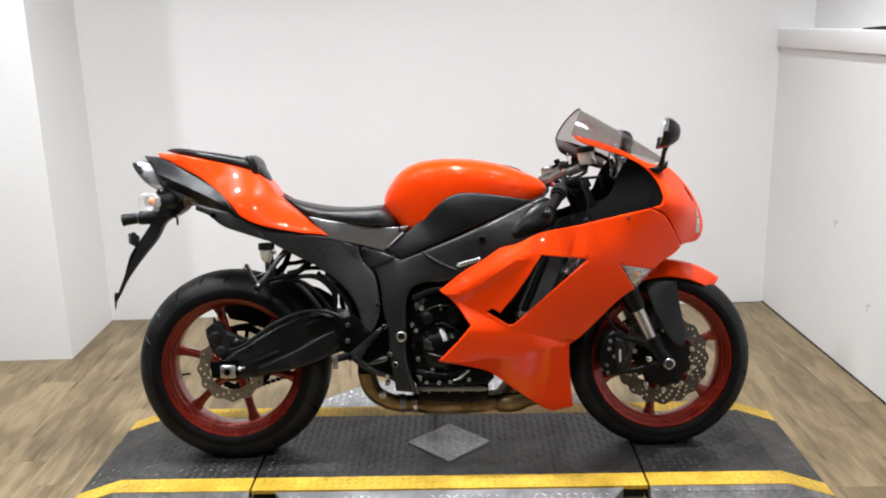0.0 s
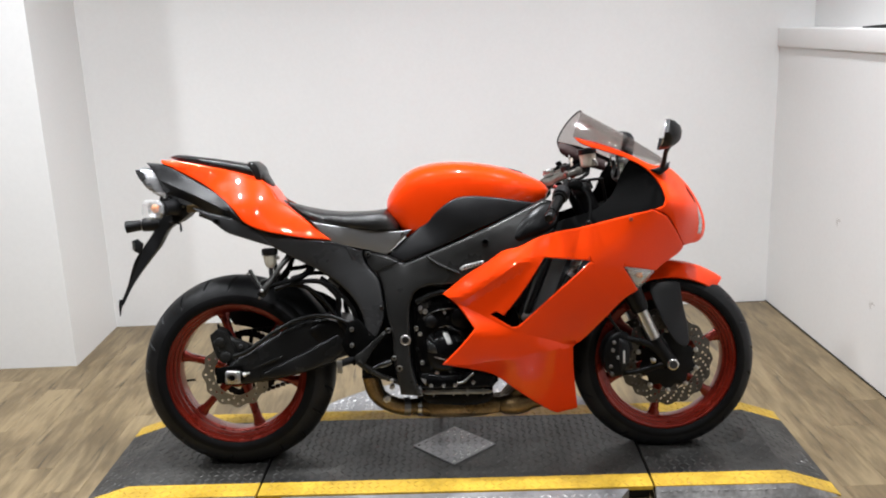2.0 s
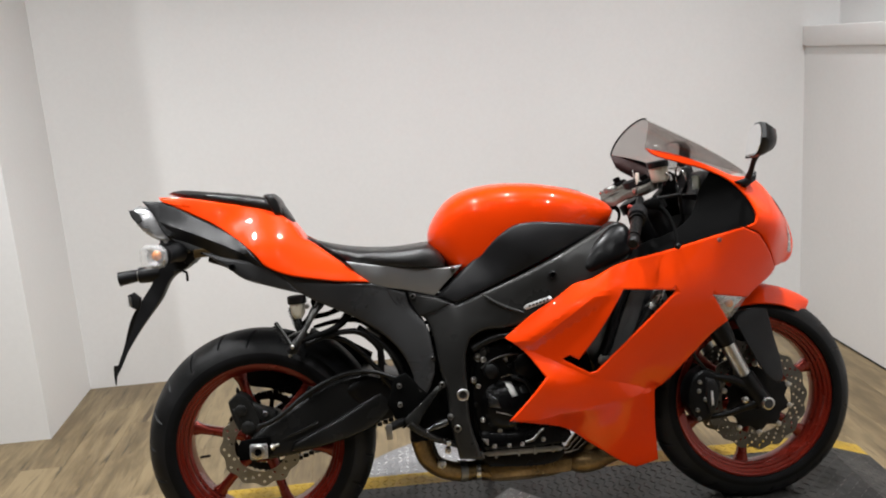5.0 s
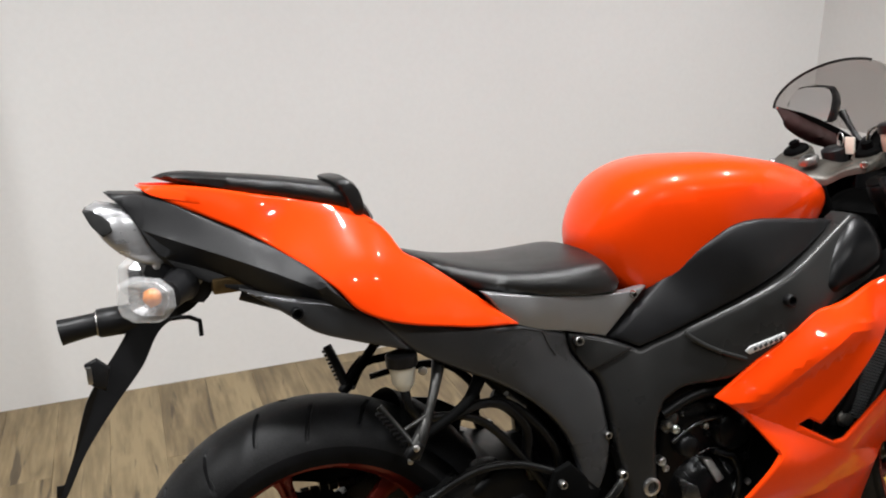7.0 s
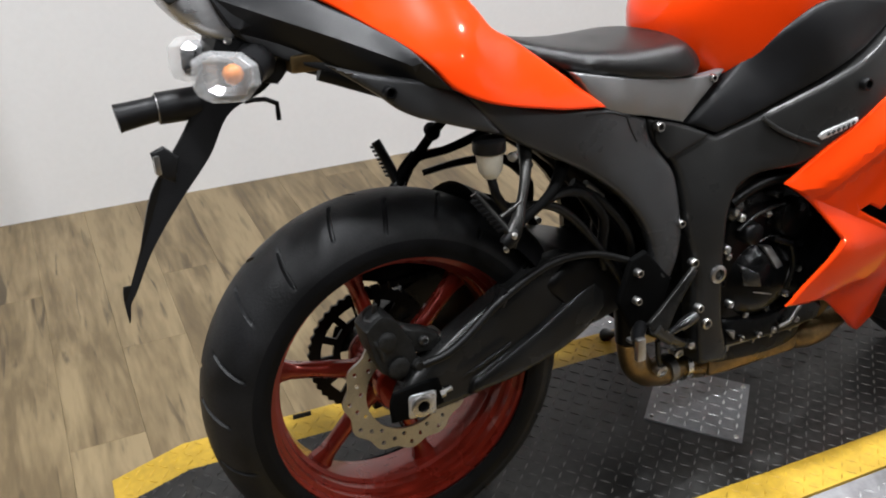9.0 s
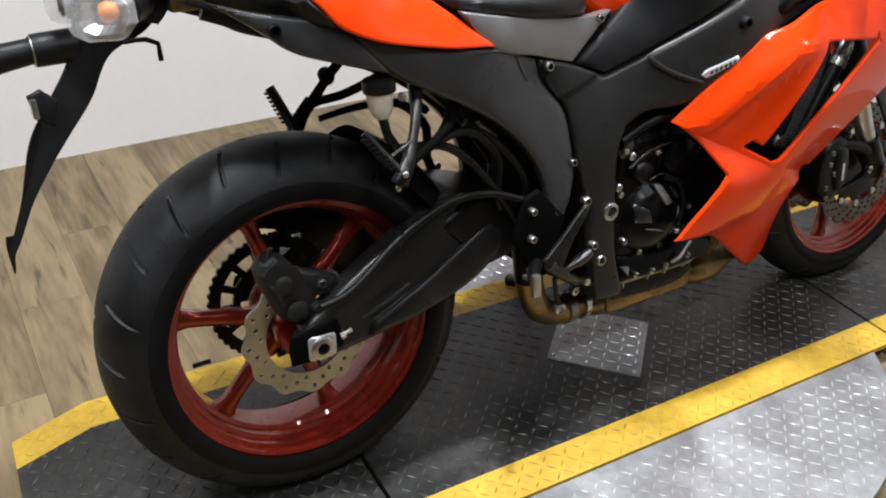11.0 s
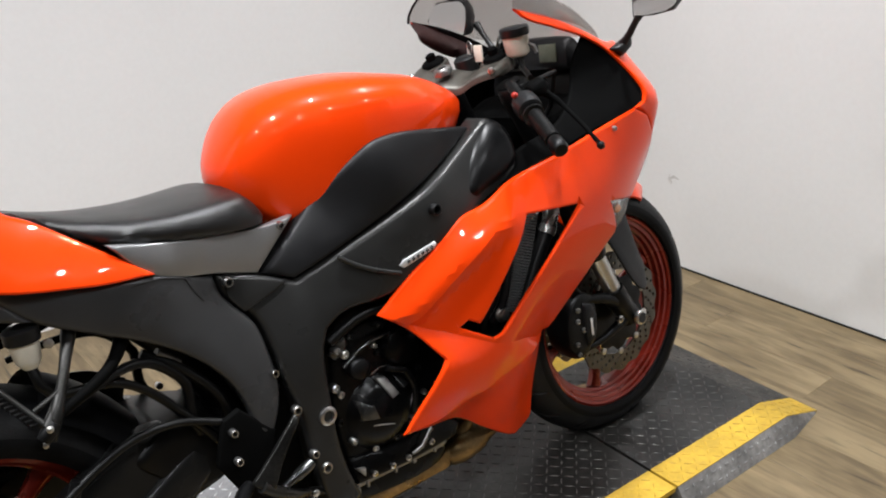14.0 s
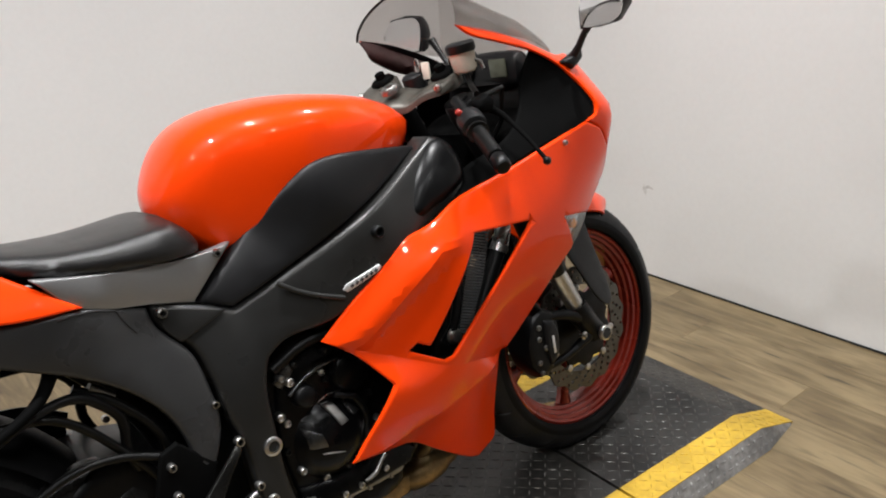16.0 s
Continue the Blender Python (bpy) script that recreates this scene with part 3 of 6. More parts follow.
for s in (-1, 1):
    part("core", box_bm((min(s * (SEAM + 0.01), s * (FLAT - 0.01)), -HALF_Y + 0.02, 0.001), (max(s * (SEAM + 0.01), s * (FLAT - 0.01)), HALF_Y - 0.02, H - 0.013)), DARKGAP, plat, smooth=0)


def disc_segment(s):
    """The part of the round turntable that shows beside the deck."""
    bm = bmesh.new()
    r = SEAM + 0.002
    a0 = math.asin((HALF_Y + 0.002) / r)
    ring = [(r * math.cos(a), s * r * math.sin(a)) for a in np.linspace(a0, math.pi - a0, 49)]
    top = [bm.verts.new((x, y, H - 0.006)) for x, y in ring]
    low = [bm.verts.new((x, y, 0.012)) for x, y in ring]
    bm.faces.new(top), bm.faces.new(low)
    for k in range(len(ring)):
        bm.faces.new((top[k], top[(k + 1) % len(ring)], low[(k + 1) % len(ring)], low[k]))
    return bm


for s in (-1, 1):
    part("turntable_disc", disc_segment(s), SILVERPLATE, plat, "round bare chequer plate turntable", smooth=20)
dia = bmesh.new()
R = 0.140
tops = [dia.verts.new((R * c, R * s_, H + 0.004)) for c, s_ in ((1, 0), (0, 1), (-1, 0), (0, -1))]
lows = [dia.verts.new((R * c, R * s_, H + 0.0005)) for c, s_ in ((1, 0), (0, 1), (-1, 0), (0, -1))]
dia.faces.new(tops), dia.faces.new(lows)
for k in range(4):
    dia.faces.new((tops[k], tops[(k + 1) % 4], lows[(k + 1) % 4], lows[k]))
pivot_plate = part("pivot_plate", dia, SILVERPLATE, plat, "bright square chequer plate cover turned on its corner", smooth=0)
for c, s_ in ((1, 0), (0, 1), (-1, 0), (0, -1)):
    part("screw", turned([(0.005, 0), (0.005, 0.0015), (0.003, 0.003)], (0.122 * c, 0.122 * s_, H + 0.004), (0, 0, 1), 10), STEEL, pivot_plate)


def lozenges(spots, mats_index):
    """Raised tread bars of chequer plate, at (x, y, z, slope, angle)."""
    verts, faces, idx = [], [], []
    for (x, y, z, slope, ang), mi in zip(spots, mats_index):
        c, s_ = math.cos(ang), math.sin(ang)
        base = len(verts)
        for u, v, up in ((-0.0110, 0, 0), (0, -0.0022, 0), (0.0110, 0, 0), (0, 0.0022, 0), (-0.0085, 0, 0.0011), (0, -0.0008, 0.0015), (0.0085, 0, 0.0011), (0, 0.0008, 0.0015)):
            dx, dy = u * c - v * s_, u * s_ + v * c
            verts.append((x + dx, y + dy, z + up + dx * slope))
        faces.append([base + k for k in (4, 5, 6, 7)])
        for k in range(4):
            faces.append([base + k, base + (k + 1) % 4, base + 4 + (k + 1) % 4, base + 4 + k])
        idx += [mi] * 5
    return verts, faces, idx


spots, midx = [], []
PITCH = 0.0240
for i in range(-52, 53):
    for j in range(-27, 28):
        x, y = i * PITCH, j * PITCH
        ang = radians(45 if (i + j) % 2 else 135)
        if abs(abs(x) - SEAM) < 0.012 or abs(abs(abs(y) - HALF_B)) < 0.004 or abs(abs(abs(y) - HALF_Y)) < 0.010:
            continue
        if abs(y) < HALF_Y - 0.006:
            if abs(x) > END - 0.015:
                continue
            if abs(x) + abs(y) < R - 0.010:
                spots.append((x, y, H + 0.004, 0, ang)), midx.append(2)
                continue
            if abs(x) + abs(y) < R + 0.014:
                continue
            slope = 0 if abs(x) < FLAT else -math.copysign((H - 0.004) / (END - FLAT), x)
            spots.append((x, y, deck_z(x), slope, ang)), midx.append(0 if abs(y) < HALF_B else 1)
        elif x * x + y * y < (SEAM - 0.012) ** 2 and abs(y) > HALF_Y + 0.012:
            spots.append((x, y, H - 0.006, 0, ang)), midx.append(2)
for i in range(-56, 57):
    for j in range(2):
        x, f = i * PITCH + 0.5 * PITCH * j, (0.32, 0.72)[j]
        if SEAM + 0.015 < abs(x) < FLAT + 0.05:
            z = deck_z(x) * f
            for s in (-1, 1):
                spots.append((x, s * (HALF_Y + 0.030 * (deck_z(x) - z) / H + 0.0008), z, 0, 0.0 if (i + j) % 2 else 0.7)), midx.append(3)
v_, f_, m_ = lozenges(spots, midx)
me = bpy.data.meshes.new("tread")
me.from_pydata(v_, [], f_)
for one in (DECKBAR, YELLOWBAR, SILVERBAR, SKIRT):
    me.materials.append(one)
me.polygons.foreach_set("material_index", m_)
tread = new("tread", me)
tread.parent = plat
tagged(tread, "raised diamond tread bars", kind="stuff")


# ---- the motorcycle ----
LEAN = 10.0
bike = thing("motorcycle", "orange and black sport motorcycle leaning on its side stand", "motorcycle", pose(0, 0.015, 0.05, -LEAN))
RX, RZ, RR = 0.006, 0.304, 0.315
FX, FZ, FR = 1.410, 0.290, 0.301


def tyre(x, z, r, half, bead, crown, grooves, slant):
    """A road tyre with a rounded crown and slanting grooves sunk into its tread."""
    bm = bmesh.new()
    prof = []
    for k in range(53):
        a = radians(-100 + 200 * k / 52)
        rr = r - crown * (1 - math.cos(a)) * 1.02
        yy = half * math.sin(a) ** 1 if abs(a) <= math.pi / 2 else half * math.copysign(1.0, a) * (1 - 0.06 * (abs(a) - math.pi / 2) / radians(10))
        prof.append((rr, yy))
    prof = [(bead, -half * 0.72), (bead + 0.006, -half * 0.84)] + prof + [(bead + 0.006, half * 0.84), (bead, half * 0.72)]
    per = 32
    seg = grooves * per
    rings = []
    for r0, y in prof:
        row = []
        u = abs(y) / half
        for k in range(seg):
            a = 2 * math.pi * (k / seg - slant * u / grooves)
            q = (k + (per // 2 if y > 0 else 0)) % (2 * per)
            lo, hi = (0.06, 0.80) if q < per else (0.30, 0.93)
            rr = r0
            if q % per < 2 and r0 > r - crown * 0.98:
                rr -= 0.0055 * min(1.0, max(0.0, u - lo) / 0.08, max(0.0, hi - u) / 0.08)
            row.append(bm.verts.new((x + rr * math.cos(a), y, z + rr * math.sin(a))))
        rings.append(row)
    for i, a in enumerate(rings):
        b = rings[(i + 1) % len(rings)]
        tread = int(min(prof[i][0], prof[(i + 1) % len(prof)][0]) > r - crown * 0.80)
        for k in range(seg):
            bm.faces.new((a[k], a[(k + 1) % seg], b[(k + 1) % seg], b[k])).material_index = tread
    return bm


def rim_bm(x, z, r, half, lip=0.012):
    """The barrel of a cast wheel with its stepped lips."""
    face = [(r + 0.004, -half), (r - 0.004, -half - 0.003), (r - 0.009, -half - 0.001), (r - 0.0105, -half * 0.89), (r - 0.018, -half * 0.86), (r - 0.0195, -half * 0.68),
            (r - 0.0265, -half * 0.64), (r - 0.028, -half * 0.42), (r - 0.0345, -half * 0.37), (r - 0.036, -half * 0.15)]
    back = [(a, -b) for a, b in reversed(face)]
    p = [(r + 0.004, half - 0.006), (r - 0.002, half - 0.012), (r - 0.005, half - 0.016), (r - 0.016, half * 0.4), (r - 0.018, 0), (r - 0.016, -half * 0.4),
         (r - 0.005, -half + 0.016), (r - 0.002, -half + 0.012), (r + 0.004, -half + 0.006)] + face + back
    return lathe(p, x, z, 96, closed=True)


def spoke(x, z, ang, r0, r1, w0, w1, t):
    """One cast spoke: a bevelled bar that widens towards the rim, with a rib along it."""
    bm = bmesh.new()
    rows = []
    for s in np.linspace(0, 1, 7):
        r = r0 + (r1 - r0) * s
        w = w0 + (w1 - w0) * s + 0.012 * max(0.0, s - 0.8) / 0.2 + 0.010 * max(0.0, 0.15 - s) / 0.15
        rows.append([bm.verts.new((x + r * math.cos(ang) - u * math.sin(ang), v, z + r * math.sin(ang) + u * math.cos(ang)))
                     for u, v in ((-w, -t * 0.5), (-w * 0.4, -t), (w * 0.4, -t), (w, -t * 0.5), (w, t * 0.5), (w * 0.4, t), (-w * 0.4, t), (-w, t * 0.5))])
    for a, b in zip(rows, rows[1:]):
        for k in range(8):
            bm.faces.new((a[k], a[(k + 1) % 8], b[(k + 1) % 8], b[k]))
    bm.faces.new(rows[0]), bm.faces.new(rows[-1])
    return bm


def petal_disc(x, z, r_out, r_in, y, waves, holes, thick=0.004, amp=0.004, hole_r=0.004):
    """A wave-edged brake disc, drilled through."""
    out = [(x + (r_out + amp * math.cos(waves * a)) * math.cos(a), z + (r_out + amp * math.cos(waves * a)) * math.sin(a)) for a in np.linspace(0, 2 * math.pi, waves * 8, endpoint=False)]
    hs = [[(x + r_in * math.cos(a), z + r_in * math.sin(a)) for a in np.linspace(0, 2 * math.pi, 40, endpoint=False)]]
    for rad, n, sh in holes:
        for k in range(n):
            a = 2 * math.pi * (k + sh) / n
            cx, cz = x + rad * math.cos(a), z + rad * math.sin(a)
            hs.append([(cx + hole_r * math.cos(b), cz + hole_r * math.sin(b)) for b in np.linspace(0, 2 * math.pi, 7, endpoint=False)])
    return panel(out, -y, thick, hs, 0, 0.03, edge_step=0.05, corner=80)


def wheel(name, x, z, r, half, crown, rim_half, grooves, label, spoke_off, hub_half):
    """A wheel as a part of the bike: tyre, rim, hub, six spokes."""
    w = tagged(new(name), label)
    w.parent = bike
    part("tyre", tyre(x, z, r, half, 0.229, crown, grooves, -0.42), TYRE, w, "black road tyre with slanting grooves", smooth=28, mats=(TYRE, TREAD))
    part("rim", rim_bm(x, z, 0.2315, rim_half), RIM, w, "dark red painted rim", smooth=30)
    part("hub", lathe([(0.020, hub_half), (0.045, hub_half), (0.050, hub_half - 0.012), (0.040, 0.02), (0.040, -0.02), (0.050, -hub_half + 0.012), (0.045, -hub_half), (0.020, -hub_half)], x, z, 40, closed=True), RIM, w)
    for k in range(6):
        part("spoke", spoke(x, z, radians(spoke_off + 60 * k), 0.040, 0.202, 0.015, 0.011, 0.014), RIM, w)
    part("valve", tube([(x - 0.178, -0.02, z - 0.03), (x - 0.150, -0.028, z - 0.026)], 0.004, 8), RUBBER, w)
    return w


rear = wheel("rear_wheel", RX, RZ, RR, 0.091, 0.074, 0.072, 21, "rear wheel with wide tyre and red rim", 45, 0.075)
front = wheel("front_wheel", FX, FZ, FR, 0.061, 0.056, 0.048, 20, "front wheel with red rim", 20, 0.055)
part("brake_disc", petal_disc(RX, RZ, 0.108, 0.072, -0.083, 12, [(0.100, 12, 0.0), (0.090, 12, 0.35), (0.081, 12, 0.7)], 0.005, 0.004, 0.0042), DISC, rear, "wave-edged drilled rear brake disc")
for s in (-1, 1):
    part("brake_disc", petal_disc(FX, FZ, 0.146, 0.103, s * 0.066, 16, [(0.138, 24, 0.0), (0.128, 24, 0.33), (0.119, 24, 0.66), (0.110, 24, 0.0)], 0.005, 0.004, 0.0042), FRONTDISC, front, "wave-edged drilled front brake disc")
    part("disc_carrier", panel([(FX + (0.100 if k % 2 else 0.082) * math.cos(a), FZ + (0.100 if k % 2 else 0.082) * math.sin(a)) for k, a in enumerate(np.linspace(0, 2 * math.pi, 20, endpoint=False))], 0.068, 0.004, rnd=0.001, side=s, corner=10), MATT, front)
    for k in range(10):
        a = 2 * math.pi * (k + 0.5) / 10
        part("rivet", turned([(0.008, -0.001), (0.008, 0.006), (0.005, 0.007)], (FX + 0.099 * math.cos(a), s * 0.064, FZ + 0.099 * math.sin(a)), (0, s, 0), 12), STEEL, front)
ring = lambda r, a0, a1, n: [(RX + r * math.cos(a), RZ + r * math.sin(a)) for a in np.linspace(a0, a1, n)]
windows = [ring(0.094, c - 0.155, c + 0.155, 6) + ring(0.071, c + 0.135, c - 0.135, 5) for c in (2 * math.pi * (k + 0.5) / 14 for k in range(14))]
teeth = [(RX + (0.1155 + 0.002 * math.cos(44 * a)) * math.cos(a), RZ + (0.1155 + 0.002 * math.cos(44 * a)) * math.sin(a)) for a in np.linspace(0, 2 * math.pi, 264, endpoint=False)]
part("sprocket", panel(teeth, -0.080, 0.006, [ring(0.058, 0, 2 * math.pi * 39 / 40, 40)] + windows, 0, 0.03, edge_step=0.05, corner=80), MATT, rear, "rear chain sprocket with cut-out windows")

# ---- tank, seats and tail ----
TANK_W = field([(0.53, 0.80, 0.095), (0.60, 0.86, 0.128), (0.70, 0.85, 0.166), (0.80, 0.86, 0.174), (0.92, 0.86, 0.162), (1.02, 0.85, 0.122), (0.60, 0.72, 0.118), (0.80, 0.74, 0.165), (1.0, 0.80, 0.11)])
tank = part("fuel_tank", inflate([(0.555, 0.745), (0.518, 0.800), (0.514, 0.838), (0.536, 0.884), (0.575, 0.928), (0.622, 0.951), (0.687, 0.962), (0.761, 0.962), (0.835, 0.953), (0.909, 0.936), (0.983, 0.908), (1.029, 0.882), (1.049, 0.858), (1.03, 0.825), (0.95, 0.76), (0.75, 0.69), (0.60, 0.685)], TANK_W, 0.125, power=2.1), PAINT, bike, "glossy orange fuel tank")
part("filler_cap", turned([(0.036, -0.012), (0.036, 0.001), (0.030, 0.004), (0.012, 0.005)], (0.930, 0.0, 0.926), (0.30, 0, 1), 28), MATT, tank)
SIDE_W = field([(0.52, 0.67, 0.122), (0.57, 0.65, 0.144), (0.63, 0.76, 0.132), (0.70, 0.82, 0.172), (0.77, 0.845, 0.183), (0.84, 0.845, 0.178), (0.91, 0.833, 0.163), (0.99, 0.82, 0.132), (0.66, 0.685, 0.166), (0.78, 0.737, 0.190), (0.90, 0.785, 0.168), (0.75, 0.79, 0.192), (0.62, 0.71, 0.148)])
both("tank_side_cover", lambda s: panel([(0.769, 0.852), (0.733, 0.846), (0.698, 0.826), (0.626, 0.764), (0.518, 0.672), (0.566, 0.652), (0.658, 0.687), (0.783, 0.740), (0.908, 0.789), (0.990, 0.821), (0.909, 0.836), (0.839, 0.847)], SIDE_W, 0.03, rnd=0.008, side=s, step=0.025), BLACK, bike, "matt black plastic tank side cover")
part("rider_seat", inflate([(0.172, 0.862), (0.220, 0.845), (0.293, 0.825), (0.385, 0.813), (0.459, 0.813), (0.512, 0.818), (0.548, 0.780), (0.562, 0.752), (0.545, 0.741), (0.376, 0.760), (0.275, 0.785)], field([(0.18, 0.85, 0.085), (0.28, 0.80, 0.130), (0.38, 0.78, 0.146), (0.48, 0.77, 0.146), (0.54, 0.76, 0.136), (0.35, 0.81, 0.14)]), 0.034, step=0.014, power=2.1), VINYL, bike, "black vinyl rider seat")
both("seat_side_panel", lambda s: panel([(0.284, 0.790), (0.377, 0.770), (0.548, 0.748), (0.595, 0.752), (0.512, 0.675), (0.440, 0.697), (0.338, 0.729)], field([(0.284, 0.79, 0.146), (0.36, 0.74, 0.141), (0.45, 0.70, 0.124), (0.51, 0.68, 0.119), (0.59, 0.75, 0.120), (0.48, 0.75, 0.126)]), 0.02, rnd=0.003, side=s), LIGHTGREY, bike, "satin grey panel under the rider seat")
TAIL_W = field([(-0.207, 1.003, 0.036), (-0.184, 0.984, 0.045), (-0.13, 0.988, 0.046), (-0.13, 0.953, 0.055), (-0.04, 0.970, 0.060), (0.11, 0.927, 0.076), (0.158, 0.894, 0.086), (0.20, 0.85, 0.106), (0.272, 0.786, 0.136), (0.337, 0.731, 0.152), (0.235, 0.746, 0.163), (0.078, 0.797, 0.168), (0.044, 0.845, 0.150), (-0.01, 0.882, 0.108), (-0.074, 0.922, 0.074), (0.12, 0.86, 0.138), (0.0, 0.93, 0.072)])
both("tail_cowl", lambda s: panel([(-0.208, 1.004), (-0.140, 0.997), (-0.037, 0.974), (0.110, 0.934), (0.152, 0.897), (0.170, 0.865), (0.198, 0.848), (0.272, 0.788), (0.340, 0.731), (0.235, 0.745), (0.078, 0.796), (0.050, 0.830), (0.020, 0.858), (-0.057, 0.915), (-0.120, 0.950), (-0.184, 0.985)], TAIL_W, 0.012, rnd=0.005, side=s, step=0.022), PAINT, bike, "glossy orange tail cowl side")
part("tail_core", inflate([(-0.17, 0.985), (0.09, 0.935), (0.152, 0.888), (0.185, 0.840), (0.29, 0.765), (0.24, 0.755), (0.07, 0.80), (-0.10, 0.86), (-0.19, 0.90)], field([(-0.15, 0.96, 0.014), (0.1, 0.9, 0.066), (0.2, 0.8, 0.105), (-0.1, 0.88, 0.046), (0.05, 0.83, 0.09)]), 0.02, power=3), BLACK, bike)
part("tail_tip", inflate([(-0.213, 1.004), (-0.150, 0.994), (-0.045, 0.969), (0.08, 0.938), (0.08, 0.920), (-0.06, 0.950), (-0.150, 0.974), (-0.195, 0.988)], field([(-0.2, 1.0, 0.042), (-0.04, 0.97, 0.050), (0.08, 0.93, 0.062)]), 0.008, step=0.014, power=3.5, edge_step=0.008), PAINT, bike, "rounded orange end of the tail")
part("tail_bridge", inflate([(0.108, 0.926), (0.140, 0.912), (0.178, 0.858), (0.190, 0.838), (0.150, 0.85), (0.11, 0.89)], 0.084, 0.012, power=4), PAINT, bike)
TAIL_FOLD = [(-0.235, 0.956, 0.046), (-0.202, 0.936, 0.058), (-0.13, 0.905, 0.084), (-0.075, 0.881, 0.106), (0.0, 0.846, 0.142), (0.05, 0.822, 0.163)]
TAIL_HI = field([(-0.254, 0.996, 0.034), (-0.184, 0.984, 0.044), (-0.12, 0.950, 0.056), (-0.057, 0.914, 0.078), (-0.01, 0.884, 0.104), (0.028, 0.856, 0.142)] + TAIL_FOLD)
TAIL_LO = field([(-0.21, 0.925, 0.050), (-0.19, 0.886, 0.046), (-0.178, 0.880, 0.046), (-0.11, 0.860, 0.062), (-0.066, 0.838, 0.078), (0.0, 0.820, 0.116), (0.058, 0.803, 0.158)] + TAIL_FOLD)
def LOWTAIL_W(p):
    """The tail cover's half-width: two faces that meet in a fold along its length."""
    fx, fz, _ = np.array(TAIL_FOLD).T
    k = np.clip((p[:, 1] - np.interp(p[:, 0], fx, fz)) / 0.005 + 0.5, 0, 1)
    return TAIL_HI(p) * k + TAIL_LO(p) * (1 - k)


both("tail_lower_cover", lambda s: panel([(-0.254, 0.997), (-0.215, 0.992), (-0.184, 0.984), (-0.120, 0.948), (-0.057, 0.913), (-0.011, 0.886), (0.026, 0.855), (0.050, 0.825), (0.072, 0.797), (-0.030, 0.822), (-0.066, 0.838), (-0.110, 0.860), (-0.178, 0.880), (-0.200, 0.902), (-0.216, 0.945), (-0.230, 0.975)], LOWTAIL_W, 0.012, rnd=0.004, side=s, step=0.012, folds=([(-0.208, 0.939)] + [q[:2] for q in TAIL_FOLD[2:5]] + [(0.012, 0.840)],)), BLACK, bike, "black textured tail lower cover", smooth=20)
part("tail_rear_cap", inflate([(-0.259, 0.998), (-0.20, 0.990), (-0.15, 0.972), (-0.15, 0.905), (-0.19, 0.892), (-0.214, 0.940), (-0.233, 0.972)], field([(-0.25, 0.99, 0.042), (-0.21, 0.95, 0.052), (-0.15, 0.93, 0.055)]), 0.010, step=0.014, power=3.2, edge_step=0.010), BLACK, bike, "blunt black end of the tail")
part("pillion_seat", inflate([(-0.188, 1.012), (-0.170, 1.018), (-0.085, 1.010), (0.079, 0.980), (0.108, 0.972), (0.130, 0.945), (0.152, 0.908), (0.142, 0.902), (0.077, 0.936), (-0.068, 0.975), (-0.150, 0.998)], field([(-0.18, 1.0, 0.046), (-0.05, 0.985, 0.055), (0.08, 0.955, 0.070), (0.14, 0.91, 0.076)]), 0.026, step=0.012, power=1.9), VINYL, bike, "black pillion seat pad")
part("seat_strap", inflate([(0.070, 0.988), (0.098, 0.989), (0.114, 0.974), (0.124, 0.945), (0.124, 0.918), (0.104, 0.922), (0.094, 0.945), (0.084, 0.968)], 0.080, 0.014, step=0.010, power=2.4, edge_step=0.008), VINYL, bike, "black strap across the pillion seat")

# ---- frame and covers ----
FRAME_W = field([(0.44, 0.69, 0.120), (0.57, 0.65, 0.140), (0.66, 0.68, 0.168), (0.82, 0.74, 0.204), (1.02, 0.83, 0.150), (1.06, 0.77, 0.185), (0.92, 0.69, 0.205), (0.83, 0.645, 0.206), (0.71, 0.58, 0.186), (0.60, 0.55, 0.168), (0.58, 0.43, 0.165), (0.58, 0.33, 0.166), (0.60, 0.235, 0.162), (0.52, 0.33, 0.164), (0.50, 0.56, 0.146)])
both("main_frame", lambda s: panel([(0.440, 0.696), (0.512, 0.672), (0.566, 0.648), (0.658, 0.682), (0.819, 0.748), (1.012, 0.833), (1.032, 0.827), (1.046, 0.803), (1.046, 0.765), (1.036, 0.720), (0.923, 0.686), (0.834, 0.640), (0.720, 0.582), (0.628, 0.574), (0.596, 0.556), (0.582, 0.522), (0.577, 0.432), (0.578, 0.325), (0.604, 0.225), (0.540, 0.232), (0.525, 0.326), (0.519, 0.434), (0.508, 0.480), (0.500, 0.560), (0.488, 0.605), (0.446, 0.659)], FRAME_W, 0.05, rnd=0.010, side=s, step=0.028), FRAME, bike, "charcoal aluminium main frame")
SUB_W = field([(-0.05, 0.81, 0.138), (0.10, 0.77, 0.150), (0.34, 0.72, 0.146), (0.44, 0.69, 0.122), (0.48, 0.60, 0.136), (0.50, 0.52, 0.143), (0.46, 0.42, 0.154), (0.30, 0.65, 0.150), (0.15, 0.73, 0.150), (0.40, 0.56, 0.148)])
both("subframe_end_cover", lambda s: panel([(-0.088, 0.846), (-0.040, 0.830), (0.088, 0.792), (0.160, 0.716), (0.072, 0.746), (0.012, 0.770), (-0.022, 0.798)], SUB_W, 0.022, rnd=0.006, side=s, step=0.028), COVER, bike, "dark grey rear end of the subframe cover")
